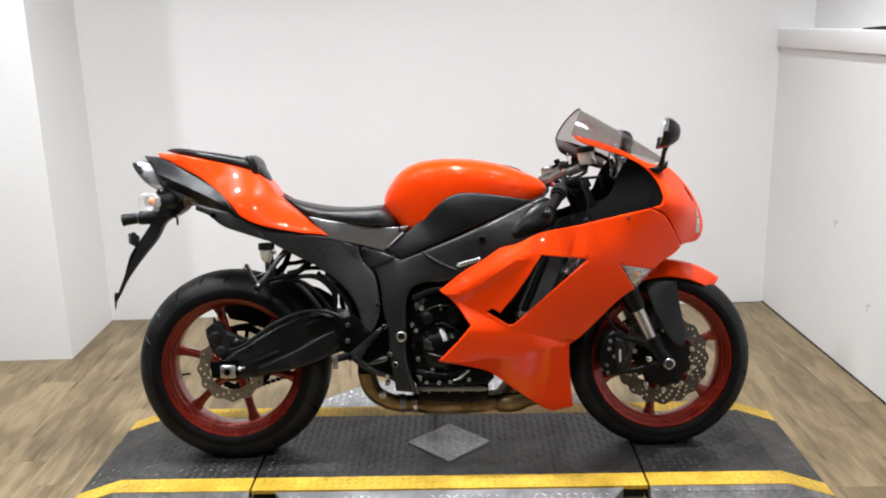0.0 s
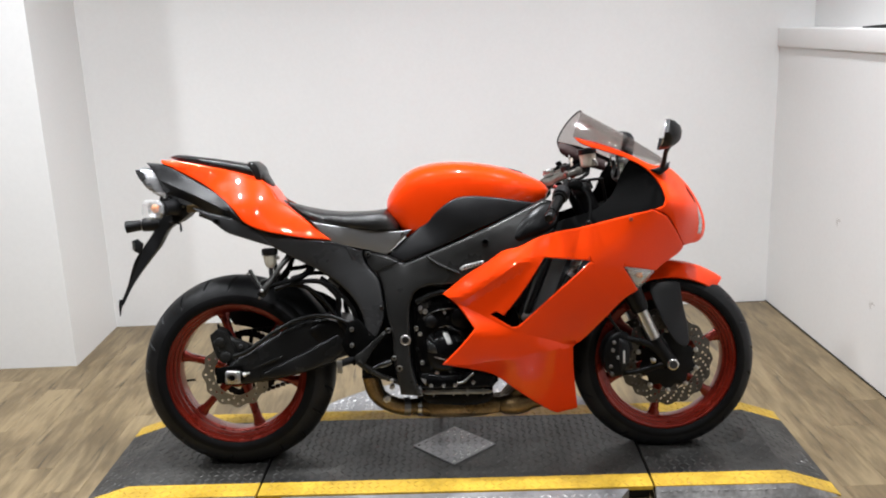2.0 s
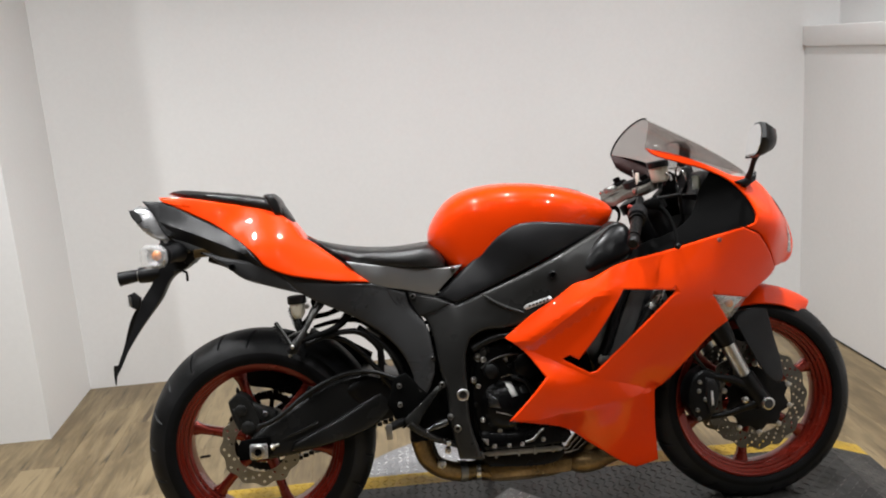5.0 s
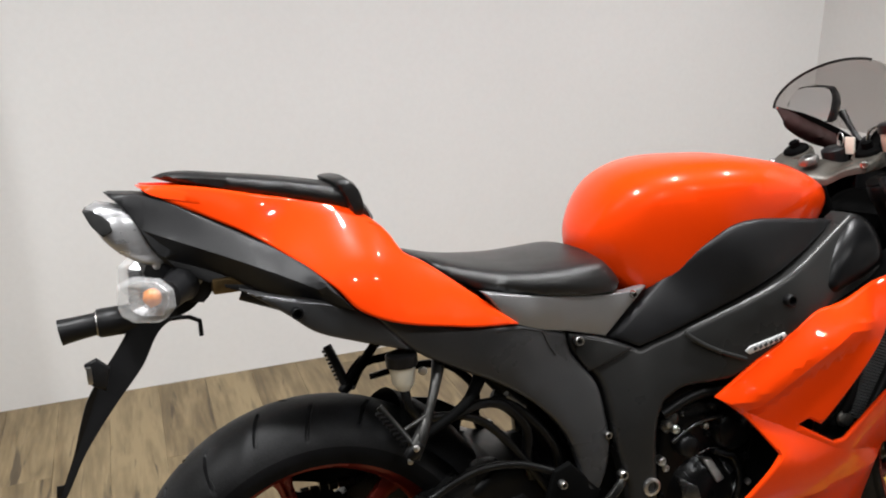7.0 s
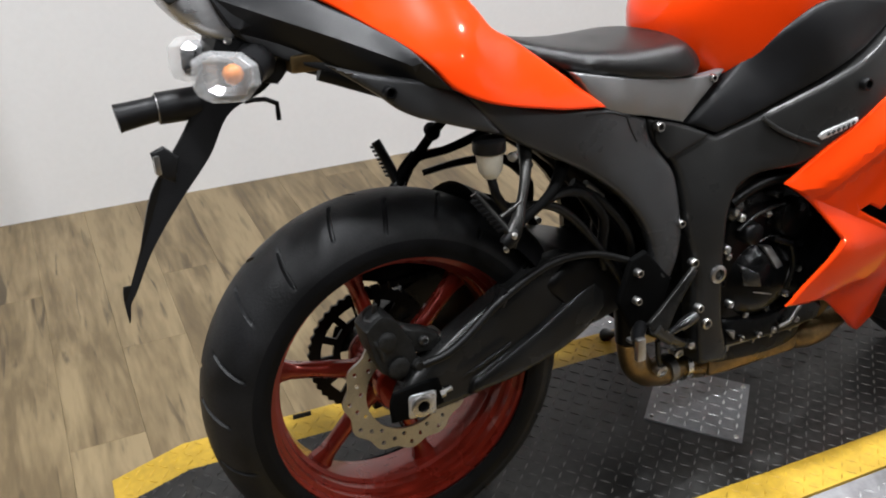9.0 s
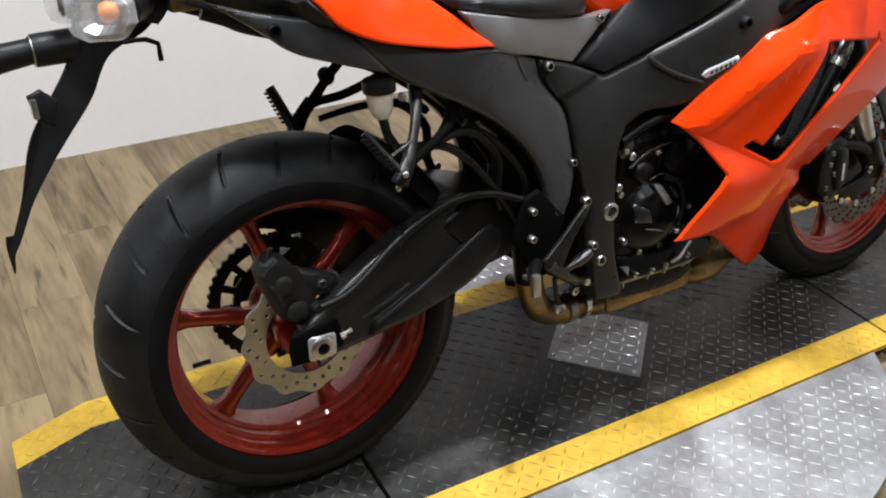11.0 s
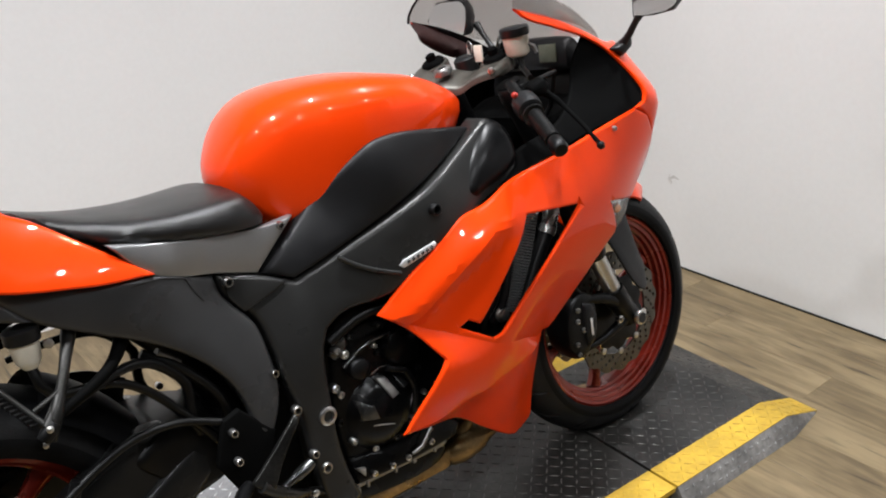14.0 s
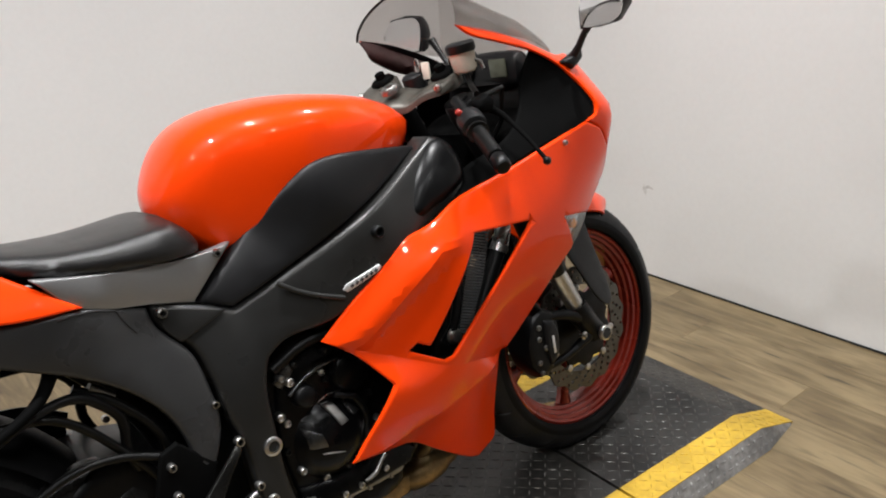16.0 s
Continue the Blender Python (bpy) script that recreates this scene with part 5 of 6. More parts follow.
    bm = panel([(1.062, -0.138), (1.094, -0.146), (1.128, -0.138), (1.142, -0.106), (1.128, -0.074), (1.098, -0.052), (1.086, -0.022), (1.086, 0.022), (1.098, 0.052), (1.128, 0.074), (1.142, 0.106), (1.128, 0.138), (1.094, 0.146), (1.062, 0.138), (1.048, 0.100), (1.026, 0.050), (1.012, 0.022), (1.012, -0.022), (1.026, -0.050), (1.048, -0.100)], 0.0, 0.034, rnd=0.012, step=0.012)
    for v in bm.verts:
        x, d, y = v.co
        v.co = STEER @ Vector((x, y * 0.80, YOKE_TOP - 0.5 * d + 0.36 * (x - 1.10) - 0.012 * math.exp(-((abs(y) - 0.055) / 0.028) ** 2)))
    return bm


clamp = part("top_yoke", yoke_bm(), YOKE, bike, "weathered grey aluminium top yoke")
for s in (-1, 1):
    part("pinch_bolt", turned([(0.007, -0.004), (0.007, 0.004), (0.004, 0.005), (0.003, 0.002)], STEER @ Vector((1.062, s * 0.106, 0.906)), (-0.8, s * 0.5, 0), 12), BOLTSTEEL, clamp)
    part("fork_boss", turned([(0.034, -0.022), (0.034, 0.001), (0.032, 0.004), (0.026, 0.004)], STEER @ Vector((1.110, s * 0.083, 0.920)), (-0.4, 0, 1), 26), YOKE, clamp)
part("yoke_nut", turned([(0.020, 0), (0.020, 0.010), (0.016, 0.014), (0.009, 0.014), (0.008, 0.004)], (1.050, 0, 0.914), (-0.3, 0, 1), 6), ALU, bike)
part("ignition_lock", turned([(0.024, -0.02), (0.024, 0.012), (0.019, 0.016)], (1.112, 0, 0.925), (-0.25, 0, 1), 20), BLACK, bike)
key = part("key", box_bm((1.118, -0.004, 0.934), (1.124, 0.0, 0.952), 0.001), STEEL, bike, "steel ignition key with a ring and tag")
part("key_ring", tube([(1.116 + 0.004 * math.cos(a), -0.012 + 0.012 * math.cos(a), 0.956 + 0.013 * math.sin(a)) for a in np.linspace(0, 2 * math.pi, 13)], 0.0012, 6, 0.006), STEEL, key)
part("key_tag", box_bm((1.118, -0.044, 0.926), (1.123, -0.020, 0.960), 0.002), WHITEPLASTIC, key)
cup = part("brake_reservoir", turned([(0.018, 0), (0.024, 0.006), (0.026, 0.040)], (1.163, -0.104, 0.928), (-0.1, 0, 1), 22), WHITEPLASTIC, bike, "milky brake fluid reservoir with black cap")
part("reservoir_cap", turned([(0.029, 0), (0.030, 0.003), (0.030, 0.016), (0.026, 0.019), (0.010, 0.019)], (1.159, -0.104, 0.968), (-0.1, 0, 1), 22), BLACK, cup)
part("reservoir_bracket", tube([(1.168, -0.120, 0.952), (1.182, -0.130, 0.944), (1.184, -0.134, 0.930)], 0.004, 8), ALU, cup)
part("reservoir_hose", tube([(1.163, -0.104, 0.930), (1.155, -0.120, 0.905), (1.120, -0.175, 0.890)], 0.006, 8), RUBBER, cup)
dash = part("instrument_panel", inflate([(1.276, 0.885), (1.280, 0.930), (1.292, 0.948), (1.315, 0.950), (1.335, 0.925), (1.335, 0.885), (1.30, 0.865)], 0.118, 0.02, step=0.02, power=3), BLACK, bike, "black instrument panel")
part("display", box_bm((1.2715, -0.098, 0.900), (1.2755, -0.050, 0.937), 0.001), DISPLAY, dash)
dial = part("rev_counter", turned([(0.040, 0), (0.040, 0.014), (0.036, 0.016), (0.034, 0.012)], (1.290, 0.040, 0.926), (-1, 0, 0.25), 28), MATT, dash)
part("chrome_ring", tube([(1.275 - 0.25 * 0.038 * math.sin(a), 0.040 + 0.039 * math.cos(a), 0.930 + 0.038 * math.sin(a)) for a in np.linspace(0, 2 * math.pi, 33)], 0.0032, 8, 0.008), CHROME, dial)

# ---- front fender ----
def fender_bm(a0, a1, tip0, tip1, half):
    bm = bmesh.new()
    sheets = []
    for off in (0.0, 0.004):
        grid = []
        for a, k in zip(np.linspace(radians(a0), radians(a1), 25), np.linspace(0, 1, 25)):
            wide = half * (1 - (1 - min(1, k / 0.35)) ** 2 * (1 - tip0)) * (1 - (1 - min(1, (1 - k) / 0.2)) ** 2 * (1 - tip1))
            row = []
            for v in np.linspace(-1, 1, 13):
                r = 0.322 - off - 0.050 * abs(v) ** 2.6 + 0.006 * (1 - k)
                row.append(bm.verts.new((FX + r * math.cos(a), v * (wide - off), FZ + r * math.sin(a))))
            grid.append(row)
        for r0, r1 in zip(grid, grid[1:]):
            for k in range(12):
                bm.faces.new((r0[k], r0[k + 1], r1[k + 1], r1[k]))
        sheets.append(grid)
    a, b = sheets
    for i in (0, -1):
        for k in range(12):
            bm.faces.new((a[i][k], a[i][k + 1], b[i][k + 1], b[i][k]))
    for i in range(24):
        for k in (0, -1):
            bm.faces.new((a[i][k], a[i + 1][k], b[i + 1][k], b[i][k]))
    return bm


fender = part("front_mudguard", fender_bm(52, 118, 0.35, 0.9, 0.078), PAINT, bike, "orange front mudguard with black side legs")
both("leg", lambda s: panel([(1.345, 0.545), (1.405, 0.552), (1.452, 0.545), (1.458, 0.470), (1.468, 0.405), (1.468, 0.355), (1.455, 0.340), (1.432, 0.352), (1.404, 0.388), (1.368, 0.470)], field([(1.35, 0.545, 0.084), (1.45, 0.545, 0.080), (1.46, 0.46, 0.100), (1.465, 0.35, 0.122), (1.42, 0.37, 0.128), (1.38, 0.45, 0.118)]), 0.006, rnd=0.003, side=s, step=0.02), BLACK, fender, "black plastic mudguard leg")
for s in (-1, 1):
    sig = part("front_turn_signal", panel([(1.240, 0.622), (1.346, 0.601), (1.291, 0.543)], lambda p: FAIR_W(p) - 0.002 + 0.012 * np.exp(-((p[:, 0] - 1.29) ** 2 + (p[:, 1] - 0.59) ** 2) / 0.0006), 0.012, rnd=0.004, step=0.014, side=s), LENS, bike, "clear front turn signal lens")
    part("bulb", turned([(0.004, -0.006), (0.010, 0.0), (0.010, 0.010), (0.003, 0.016)], (1.292, s * 0.196, 0.588), (0.2, s, 0), 14), AMBER, sig)
    part("reflector", panel([(1.245, 0.618), (1.340, 0.599), (1.291, 0.549)], lambda p: FAIR_W(p) - 0.022, 0.003, rnd=0.001, side=s), SILENCER, sig)

# ---- engine and inner parts ----
eng = part("engine", inflate([(0.590, 0.250), (0.585, 0.400), (0.595, 0.560), (0.680, 0.600), (0.800, 0.600), (0.900, 0.540), (0.930, 0.420), (0.890, 0.330), (0.840, 0.290), (0.835, 0.245)], 0.126, 0.03, power=3), ENGINE, bike, "black engine with bolted covers")
# Dark block added behind the frame to shut out the bright wall beyond.
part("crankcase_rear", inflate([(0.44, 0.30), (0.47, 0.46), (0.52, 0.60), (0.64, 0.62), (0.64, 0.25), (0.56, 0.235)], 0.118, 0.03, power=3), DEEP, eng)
cl = part("clutch_cover", lathe([(0.0, -0.164), (0.030, -0.163), (0.048, -0.157), (0.060, -0.148), (0.068, -0.138), (0.073, -0.136), (0.076, -0.130), (0.077, -0.11), (0.0, -0.11)], 0.682, 0.360, 48), ENGINE, eng, "round black clutch cover with cast facets")
# Facets coloured bright to paint in the sheen a black cover would reflect.
part("facet", panel([(0.676, 0.429), (0.697, 0.425), (0.709, 0.392), (0.693, 0.389)], field([(0.676, 0.429, 0.150), (0.697, 0.425, 0.150), (0.709, 0.392, 0.170), (0.693, 0.389, 0.172)]), 0.02, rnd=0.002, step=0.012), ALU, cl, "facet coloured for its bright sheen")
part("facet", panel([(0.712, 0.424), (0.735, 0.406), (0.744, 0.392), (0.722, 0.396)], field([(0.712, 0.424, 0.148), (0.735, 0.406, 0.148), (0.744, 0.392, 0.150), (0.722, 0.396, 0.168)]), 0.02, rnd=0.002, step=0.012), DARKPOLISH, cl)
part("facet", panel([(0.628, 0.404), (0.654, 0.388), (0.660, 0.362), (0.630, 0.366)], field([(0.628, 0.404, 0.146), (0.654, 0.388, 0.168), (0.660, 0.362, 0.170), (0.630, 0.366, 0.158)]), 0.02, rnd=0.002, step=0.012), DARKPOLISH, cl)
# Pale threads painted along the casting's edges as glints.
part("casting_edge", tube([(0.647, -0.164, 0.352), (0.668, -0.1655, 0.346), (0.690, -0.1655, 0.338)], [0.0006, 0.0014, 0.0006], 6), BOLTSTEEL, cl)
part("casting_edge", tube([(0.755, -0.142, 0.374), (0.747, -0.146, 0.358), (0.736, -0.150, 0.343)], [0.0006, 0.0014, 0.0006], 6), BOLTSTEEL, cl)
part("casting_edge", tube([(0.668, -0.150, 0.440), (0.690, -0.150, 0.446), (0.720, -0.148, 0.440)], [0.0006, 0.0012, 0.0006], 6), BOLTSTEEL, cl)
part("oil_filler_cap", lathe([(0.0, -0.164), (0.016, -0.164), (0.020, -0.160), (0.022, -0.13), (0.0, -0.13)], 0.645, 0.462, 20), MATT, eng)
part("starter_cover", lathe([(0.0, -0.160), (0.030, -0.159), (0.037, -0.153), (0.040, -0.142), (0.040, -0.11), (0.0, -0.11)], 0.742, 0.470, 32), ENGINE, eng, "round black starter cover")
part("side_case", panel([(0.598, 0.300), (0.590, 0.400), (0.605, 0.490), (0.650, 0.530), (0.720, 0.535), (0.790, 0.500), (0.800, 0.440), (0.770, 0.370), (0.760, 0.310), (0.700, 0.285), (0.64, 0.280)], 0.136, 0.03, rnd=0.008), ENGINE, eng)
for k in range(11):
    a = radians(20 + 360 / 11 * k)
    part("case_bolt", turned([(0.0065, 0), (0.0065, 0.006), (0.004, 0.007), (0.003, 0.004)], (0.690 + 0.094 * math.cos(a), -0.135, 0.378 + 0.090 * math.sin(a)), (0, -1, 0), 10), BOLTSTEEL if k % 3 == 1 else MATT, eng)
for k in range(5):
    part("rib", box_bm((0.712 - 0.003 + 0.016 * k, -0.158 + 0.002 * k, 0.455), (0.712 + 0.003 + 0.016 * k, -0.130, 0.500 - 0.006 * k), 0.002), ENGINE, eng)
part("crankcase_flange", panel([(0.600, 0.300), (0.700, 0.288), (0.790, 0.300), (0.845, 0.285), (0.852, 0.262), (0.832, 0.243), (0.602, 0.247)], field([(0.60, 0.30, 0.140), (0.60, 0.245, 0.150), (0.72, 0.27, 0.152), (0.84, 0.25, 0.146), (0.84, 0.29, 0.136)]), 0.05, rnd=0.008, step=0.02), ENGINE, eng, "black lower crankcase flange")
sump = part("sump", inflate([(0.600, 0.240), (0.838, 0.232), (0.836, 0.190), (0.80, 0.178), (0.612, 0.186)], 0.105, 0.015, power=4), ENGINE, eng, "black cast sump with a bare metal edge")
part("sump_edge", inflate([(0.604, 0.236), (0.836, 0.228), (0.838, 0.212), (0.606, 0.218)], 0.110, 0.006, power=4), ALU, sump)
for k, (bx, bl) in enumerate(((0.640, 0.006), (0.705, 0.005), (0.748, 0.008), (0.800, 0.006))):
    part("sump_rib", box_bm((bx, -0.1125, 0.211), (bx + bl, -0.104, 0.2335 - 0.002 * (k % 2)), 0.0015), ALU, sump)
for bx, bw, bz in ((0.636, 0.151, 0.258), (0.676, 0.153, 0.256), (0.712, 0.153, 0.256), (0.770, 0.151, 0.262)):
    part("sump_bolt", turned([(0.006, -0.01), (0.006, 0.005), (0.0035, 0.006), (0.003, 0.002)], (bx, -bw, bz), (0, -1, 0), 10), BOLTSTEEL, sump)
part("sump_tab", panel([(0.603, 0.281), (0.622, 0.276), (0.620, 0.258), (0.612, 0.268)], 0.153, 0.008, rnd=0.002), ALU, sump)
# Added pale piece standing in for unreadable white paint marks.
part("side_bracket", tube([(0.720, -0.160, 0.262), (0.742, -0.162, 0.268), (0.760, -0.160, 0.284), (0.772, -0.158, 0.292)], [0.003, 0.0042, 0.003, 0.004], 10), ALU, sump, "small pale piece for white paint marks on the engine")
part("water_hose", tube([(0.60, -0.145, 0.525), (0.66, -0.150, 0.550), (0.74, -0.150, 0.552), (0.82, -0.14, 0.525)], 0.010, 10), RUBBER, eng)
for bx, bz, br_ in ((0.612, 0.505, 0.007), (0.627, 0.493, 0.008), (0.596, 0.440, 0.008), (0.642, 0.520, 0.006), (0.688, 0.488, 0.007), (0.705, 0.520, 0.006), (0.735, 0.452, 0.006), (0.757, 0.500, 0.006), (0.790, 0.470, 0.006), (0.612, 0.330, 0.007), (0.700, 0.300, 0.006), (0.745, 0.318, 0.007)):
    part("case_bolt", turned([(br_, -0.01), (br_, 0.006), (br_ * 0.7, 0.008), (br_ * 0.5, 0.004)], (bx, -0.142, bz), (0, -1, 0), 12), BOLTSTEEL if br_ > 0.0065 else DARKPOLISH, eng)
part("case_bracket", panel([(0.598, 0.500), (0.632, 0.530), (0.640, 0.508), (0.612, 0.485)], 0.142, 0.006, rnd=0.002), DARKPOLISH, eng)
part("cable", tube([(0.62, -0.145, 0.47), (0.66, -0.150, 0.495), (0.72, -0.148, 0.50), (0.78, -0.145, 0.485)], 0.004, 8), DARKPOLISH, eng)
part("cable", tube([(0.60, -0.13, 0.57), (0.68, -0.145, 0.575), (0.76, -0.15, 0.545), (0.80, -0.14, 0.50)], 0.006, 8), RUBBER, eng)
part("oil_line", tube([(0.70, -0.150, 0.44), (0.735, -0.158, 0.425), (0.755, -0.150, 0.38), (0.75, -0.14, 0.33)], 0.006, 8), MATT, eng)
part("throttle_body", inflate([(0.60, 0.56), (0.62, 0.64), (0.80, 0.70), (0.95, 0.72), (0.95, 0.60), (0.85, 0.55)], 0.12, 0.03, power=3), MATT, bike)
rad = part("radiator", box_bm((-0.012, -0.175, -0.19), (0.012, 0.175, 0.19), 0.004), MATT, bike, "black finned radiator behind the vent slot")
rad.matrix_basis = pose(1.005, 0, 0.54, 0, 22, 0)
for k in range(44):
    part("fin", box_bm((-0.022, -0.206, -0.082 + 0.0056 * k), (0.021, -0.170, -0.0785 + 0.0056 * k)), FINS, rad, smooth=0)
for s in (-1, 1):
    part("radiator_tank", tube([(0.938, s * 0.155, 0.40), (0.955, s * 0.155, 0.45), (1.022, s * 0.155, 0.61), (1.03, s * 0.155, 0.65)], [0.022, 0.026, 0.026, 0.02], 14), BLACK, bike)
    part("coolant_hose", tube([(0.960, s * 0.180, 0.40), (1.000, s * 0.202, 0.47), (1.052, s * 0.207, 0.555), (1.081, s * 0.208, 0.598)], 0.015, 12), RUBBER, bike)
    part("coolant_elbow", tube([(1.086, s * 0.209, 0.606), (1.097, s * 0.210, 0.632), (1.112, s * 0.195, 0.652), (1.130, s * 0.16, 0.655)], 0.016, 14), STEEL, bike, "bright coolant pipe elbow")
    part("hose_clip", tube([(1.078, s * 0.208, 0.594), (1.086, s * 0.2085, 0.606)], 0.0185, 16), STEEL, bike)
    part("fairing_stay", tube([(0.925, s * 0.195, 0.46), (0.945, s * 0.205, 0.49), (0.985, s * 0.20, 0.585), (1.02, s * 0.2, 0.66)], 0.009, 8), MATT, bike)
    part("stay_bolt", turned([(0.016, 0), (0.016, 0.003), (0.011, 0.004), (0.011, 0.012), (0.006, 0.013)], (0.940, s * 0.206, 0.472), (0, s, 0), 14), STEEL, bike)
for k in range(4):
    yy = -0.075 + 0.05 * k
    part("header_pipe", tube([(0.915, yy, 0.45), (0.965, yy, 0.36), (0.945, yy * 0.9, 0.24), (0.88, yy * 0.6, 0.165), (0.80, yy * 0.4, 0.155)], 0.018, 12), PIPE, bike)
exh = part("exhaust_box", tube([(1.02, -0.055, 0.176), (0.96, -0.06, 0.168), (0.945, -0.06, 0.166), (0.875, -0.055, 0.162), (0.865, -0.05, 0.162), (0.80, -0.045, 0.160), (0.62, -0.04, 0.163), (0.595, -0.035, 0.162)], [0.020, 0.024, 0.030, 0.032, 0.027, 0.034, 0.034, 0.028], 18), PIPE, bike, "heat-tinted brown exhaust pipe under the engine")
part("pipe", tube([(0.605, -0.035, 0.163), (0.540, -0.045, 0.166), (0.490, -0.060, 0.188), (0.455, -0.075, 0.225), (0.440, -0.080, 0.280)], [0.028, 0.027, 0.027, 0.027, 0.026], 16), PIPE, exh)
# Black from here up: the dark behind the subframe is put in its colour.
part("rising_pipe", tube([(0.440, -0.080, 0.276), (0.440, -0.07, 0.36), (0.41, -0.06, 0.50), (0.30, -0.04, 0.66), (0.10, -0.03, 0.80), (-0.10, 0, 0.89)], [0.027, 0.026, 0.025, 0.025, 0.025, 0.03], 16), MATT, exh, "rising exhaust pipe, coloured black as if in shade")
part("pipe_clamp", tube([(0.562, -0.041, 0.165), (0.542, -0.045, 0.167)], 0.0305, 18), ALU, exh)
part("clamp_band", tube([(0.612, -0.035, 0.163), (0.588, -0.037, 0.164)], 0.033, 18), STEEL, exh)
part("heat_shield", panel([(0.630, 0.145), (0.855, 0.142), (0.860, 0.178), (0.630, 0.184)], 0.080, 0.004, rnd=0.002), PIPE, exh)

# ---- swingarm and rear brake ----
SW_W = field([(-0.02, 0.30, 0.136), (0.04, 0.37, 0.132), (0.04, 0.28, 0.134), (0.18, 0.295, 0.128), (0.13, 0.42, 0.124), (0.31, 0.47, 0.112), (0.36, 0.36, 0.112)])
for s in (-1, 1):
    arm = part("swingarm", panel([(-0.030, 0.300), (-0.010, 0.338), (0.041, 0.374), (0.131, 0.424), (0.238, 0.469), (0.300, 0.478), (0.345, 0.458), (0.372, 0.420), (0.372, 0.370), (0.322, 0.332), (0.179, 0.294), (0.036, 0.276), (-0.018, 0.276)], SW_W, 0.042, rnd=0.014, side=s, step=0.022), SWING, bike, "black cast swingarm")
    part("arm_ridge", panel([(0.100, 0.318), (0.235, 0.375), (0.345, 0.432), (0.372, 0.410), (0.370, 0.372), (0.320, 0.336), (0.19, 0.300), (0.09, 0.292)], lambda p: SW_W(p) + 0.012, 0.018, rnd=0.012, side=s, step=0.014), SWING, arm)
    # Dark plate proud of the arm paints in the slot's shade.
    part("adjuster_window", panel([(-0.046, 0.318), (-0.039, 0.336), (0.018, 0.341), (0.038, 0.340), (0.045, 0.314), (0.044, 0.295), (0.001, 0.284), (-0.045, 0.285)], 0.140, 0.006, rnd=0.002, side=s, step=0.02), DEEP, arm, "near-black plate for the shaded adjuster slot")
    part("arm_crease", tube([(0.079, s * (float(SW_W(np.array([(0.079, 0.334)]))[0]) + 0.0118), 0.334), (0.115, s * (float(SW_W(np.array([(0.115, 0.345)]))[0]) + 0.0118), 0.345), (0.170, s * (float(SW_W(np.array([(0.170, 0.365)]))[0]) + 0.0118), 0.365)], [0.0015, 0.0042, 0.0042], 8), SWING, arm)
    blk = part("axle_block", panel([(RX - 0.024, RZ - 0.020), (RX + 0.024, RZ - 0.022), (RX + 0.026, RZ + 0.020), (RX - 0.022, RZ + 0.022)], 0.142, 0.008, [[(RX + 0.010 * math.cos(a), RZ + 0.010 * math.sin(a)) for a in np.linspace(0, 6.28, 12, endpoint=False)]], 0.003, side=s), SILENCER, arm, "bright axle block")
    part("axle_nut", lathe([(0.010, s * 0.136), (0.019, s * 0.136), (0.019, s * 0.146), (0.016, s * 0.148), (0.010, s * 0.148)], RX, RZ, 24, closed=True), STEEL, blk)
    part("adjuster_bolt", tube([(RX + 0.026, s * 0.136, RZ + 0.006), (RX + 0.055, s * 0.136, RZ + 0.012)], 0.004, 8), STEEL, blk)
    part("adjuster_nut", turned([(0.008, 0), (0.008, 0.008)], (RX + 0.034, s * 0.136, RZ + 0.0075), (1, 0, 0.2), 6), STEEL, blk)
part("cross_brace", inflate([(0.24, 0.44), (0.30, 0.478), (0.38, 0.46), (0.44, 0.44), (0.52, 0.43), (0.52, 0.38), (0.40, 0.36), (0.33, 0.34), (0.30, 0.38)], 0.108, 0.02, power=3), MATT, bike)
rc = part("rear_brake_caliper", inflate([(-0.073, 0.452), (-0.044, 0.474), (-0.022, 0.460), (-0.006, 0.434), (0.008, 0.400), (0.006, 0.366), (-0.010, 0.352), (-0.050, 0.372), (-0.062, 0.402)], 0.028, 0.012, mid=-0.103, step=0.012, power=3.5, edge_step=0.010), CALIPER, bike, "dull black rear brake caliper")
part("caliper_arm", inflate([(-0.012, 0.446), (0.010, 0.432), (0.028, 0.426), (0.057, 0.410), (0.050, 0.396), (0.034, 0.386), (0.004, 0.392)], 0.016, 0.010, mid=-0.106, step=0.012, power=3, edge_step=0.010), CALIPER, rc)
for cx, cz, cr in ((-0.039, 0.428, 0.016), (-0.024, 0.380, 0.018)):
    part("piston_cap", turned([(cr * 1.2, -0.004), (cr * 1.2, 0.002), (cr, 0.003), (cr, 0.008), (cr * 0.75, 0.011), (cr * 0.3, 0.011)], (cx, -0.128, cz), (0, -1, 0), 18), CALIPER, rc)
part("caliper_rib", tube([(-0.066, -0.122, 0.440), (-0.052, -0.132, 0.420), (-0.046, -0.131, 0.398)], 0.005, 8), CALIPER, rc)
part("arm_bolt", turned([(0.008, -0.004), (0.008, 0.006), (0.005, 0.008), (0.004, 0.004)], (0.024, -0.122, 0.411), (0, -1, 0), 12), DARKPOLISH, rc)
part("banjo", turned([(0.010, -0.008), (0.010, 0.004), (0.007, 0.005), (0.007, 0.011)], (0.008, -0.132, 0.377), (0, -1, 0), 14), CALIPER, rc)
part("bleed_nipple", turned([(0.005, 0), (0.005, 0.012), (0.003, 0.02)], (-0.046, -0.105, 0.468), (0, -0.4, 1), 8), CALIPER, rc)
part("caliper_mount", tube([(-0.020, -0.110, 0.360), (0.000, -0.112, 0.345), (0.020, -0.116, 0.330)], 0.012, 10), MATT, rc)
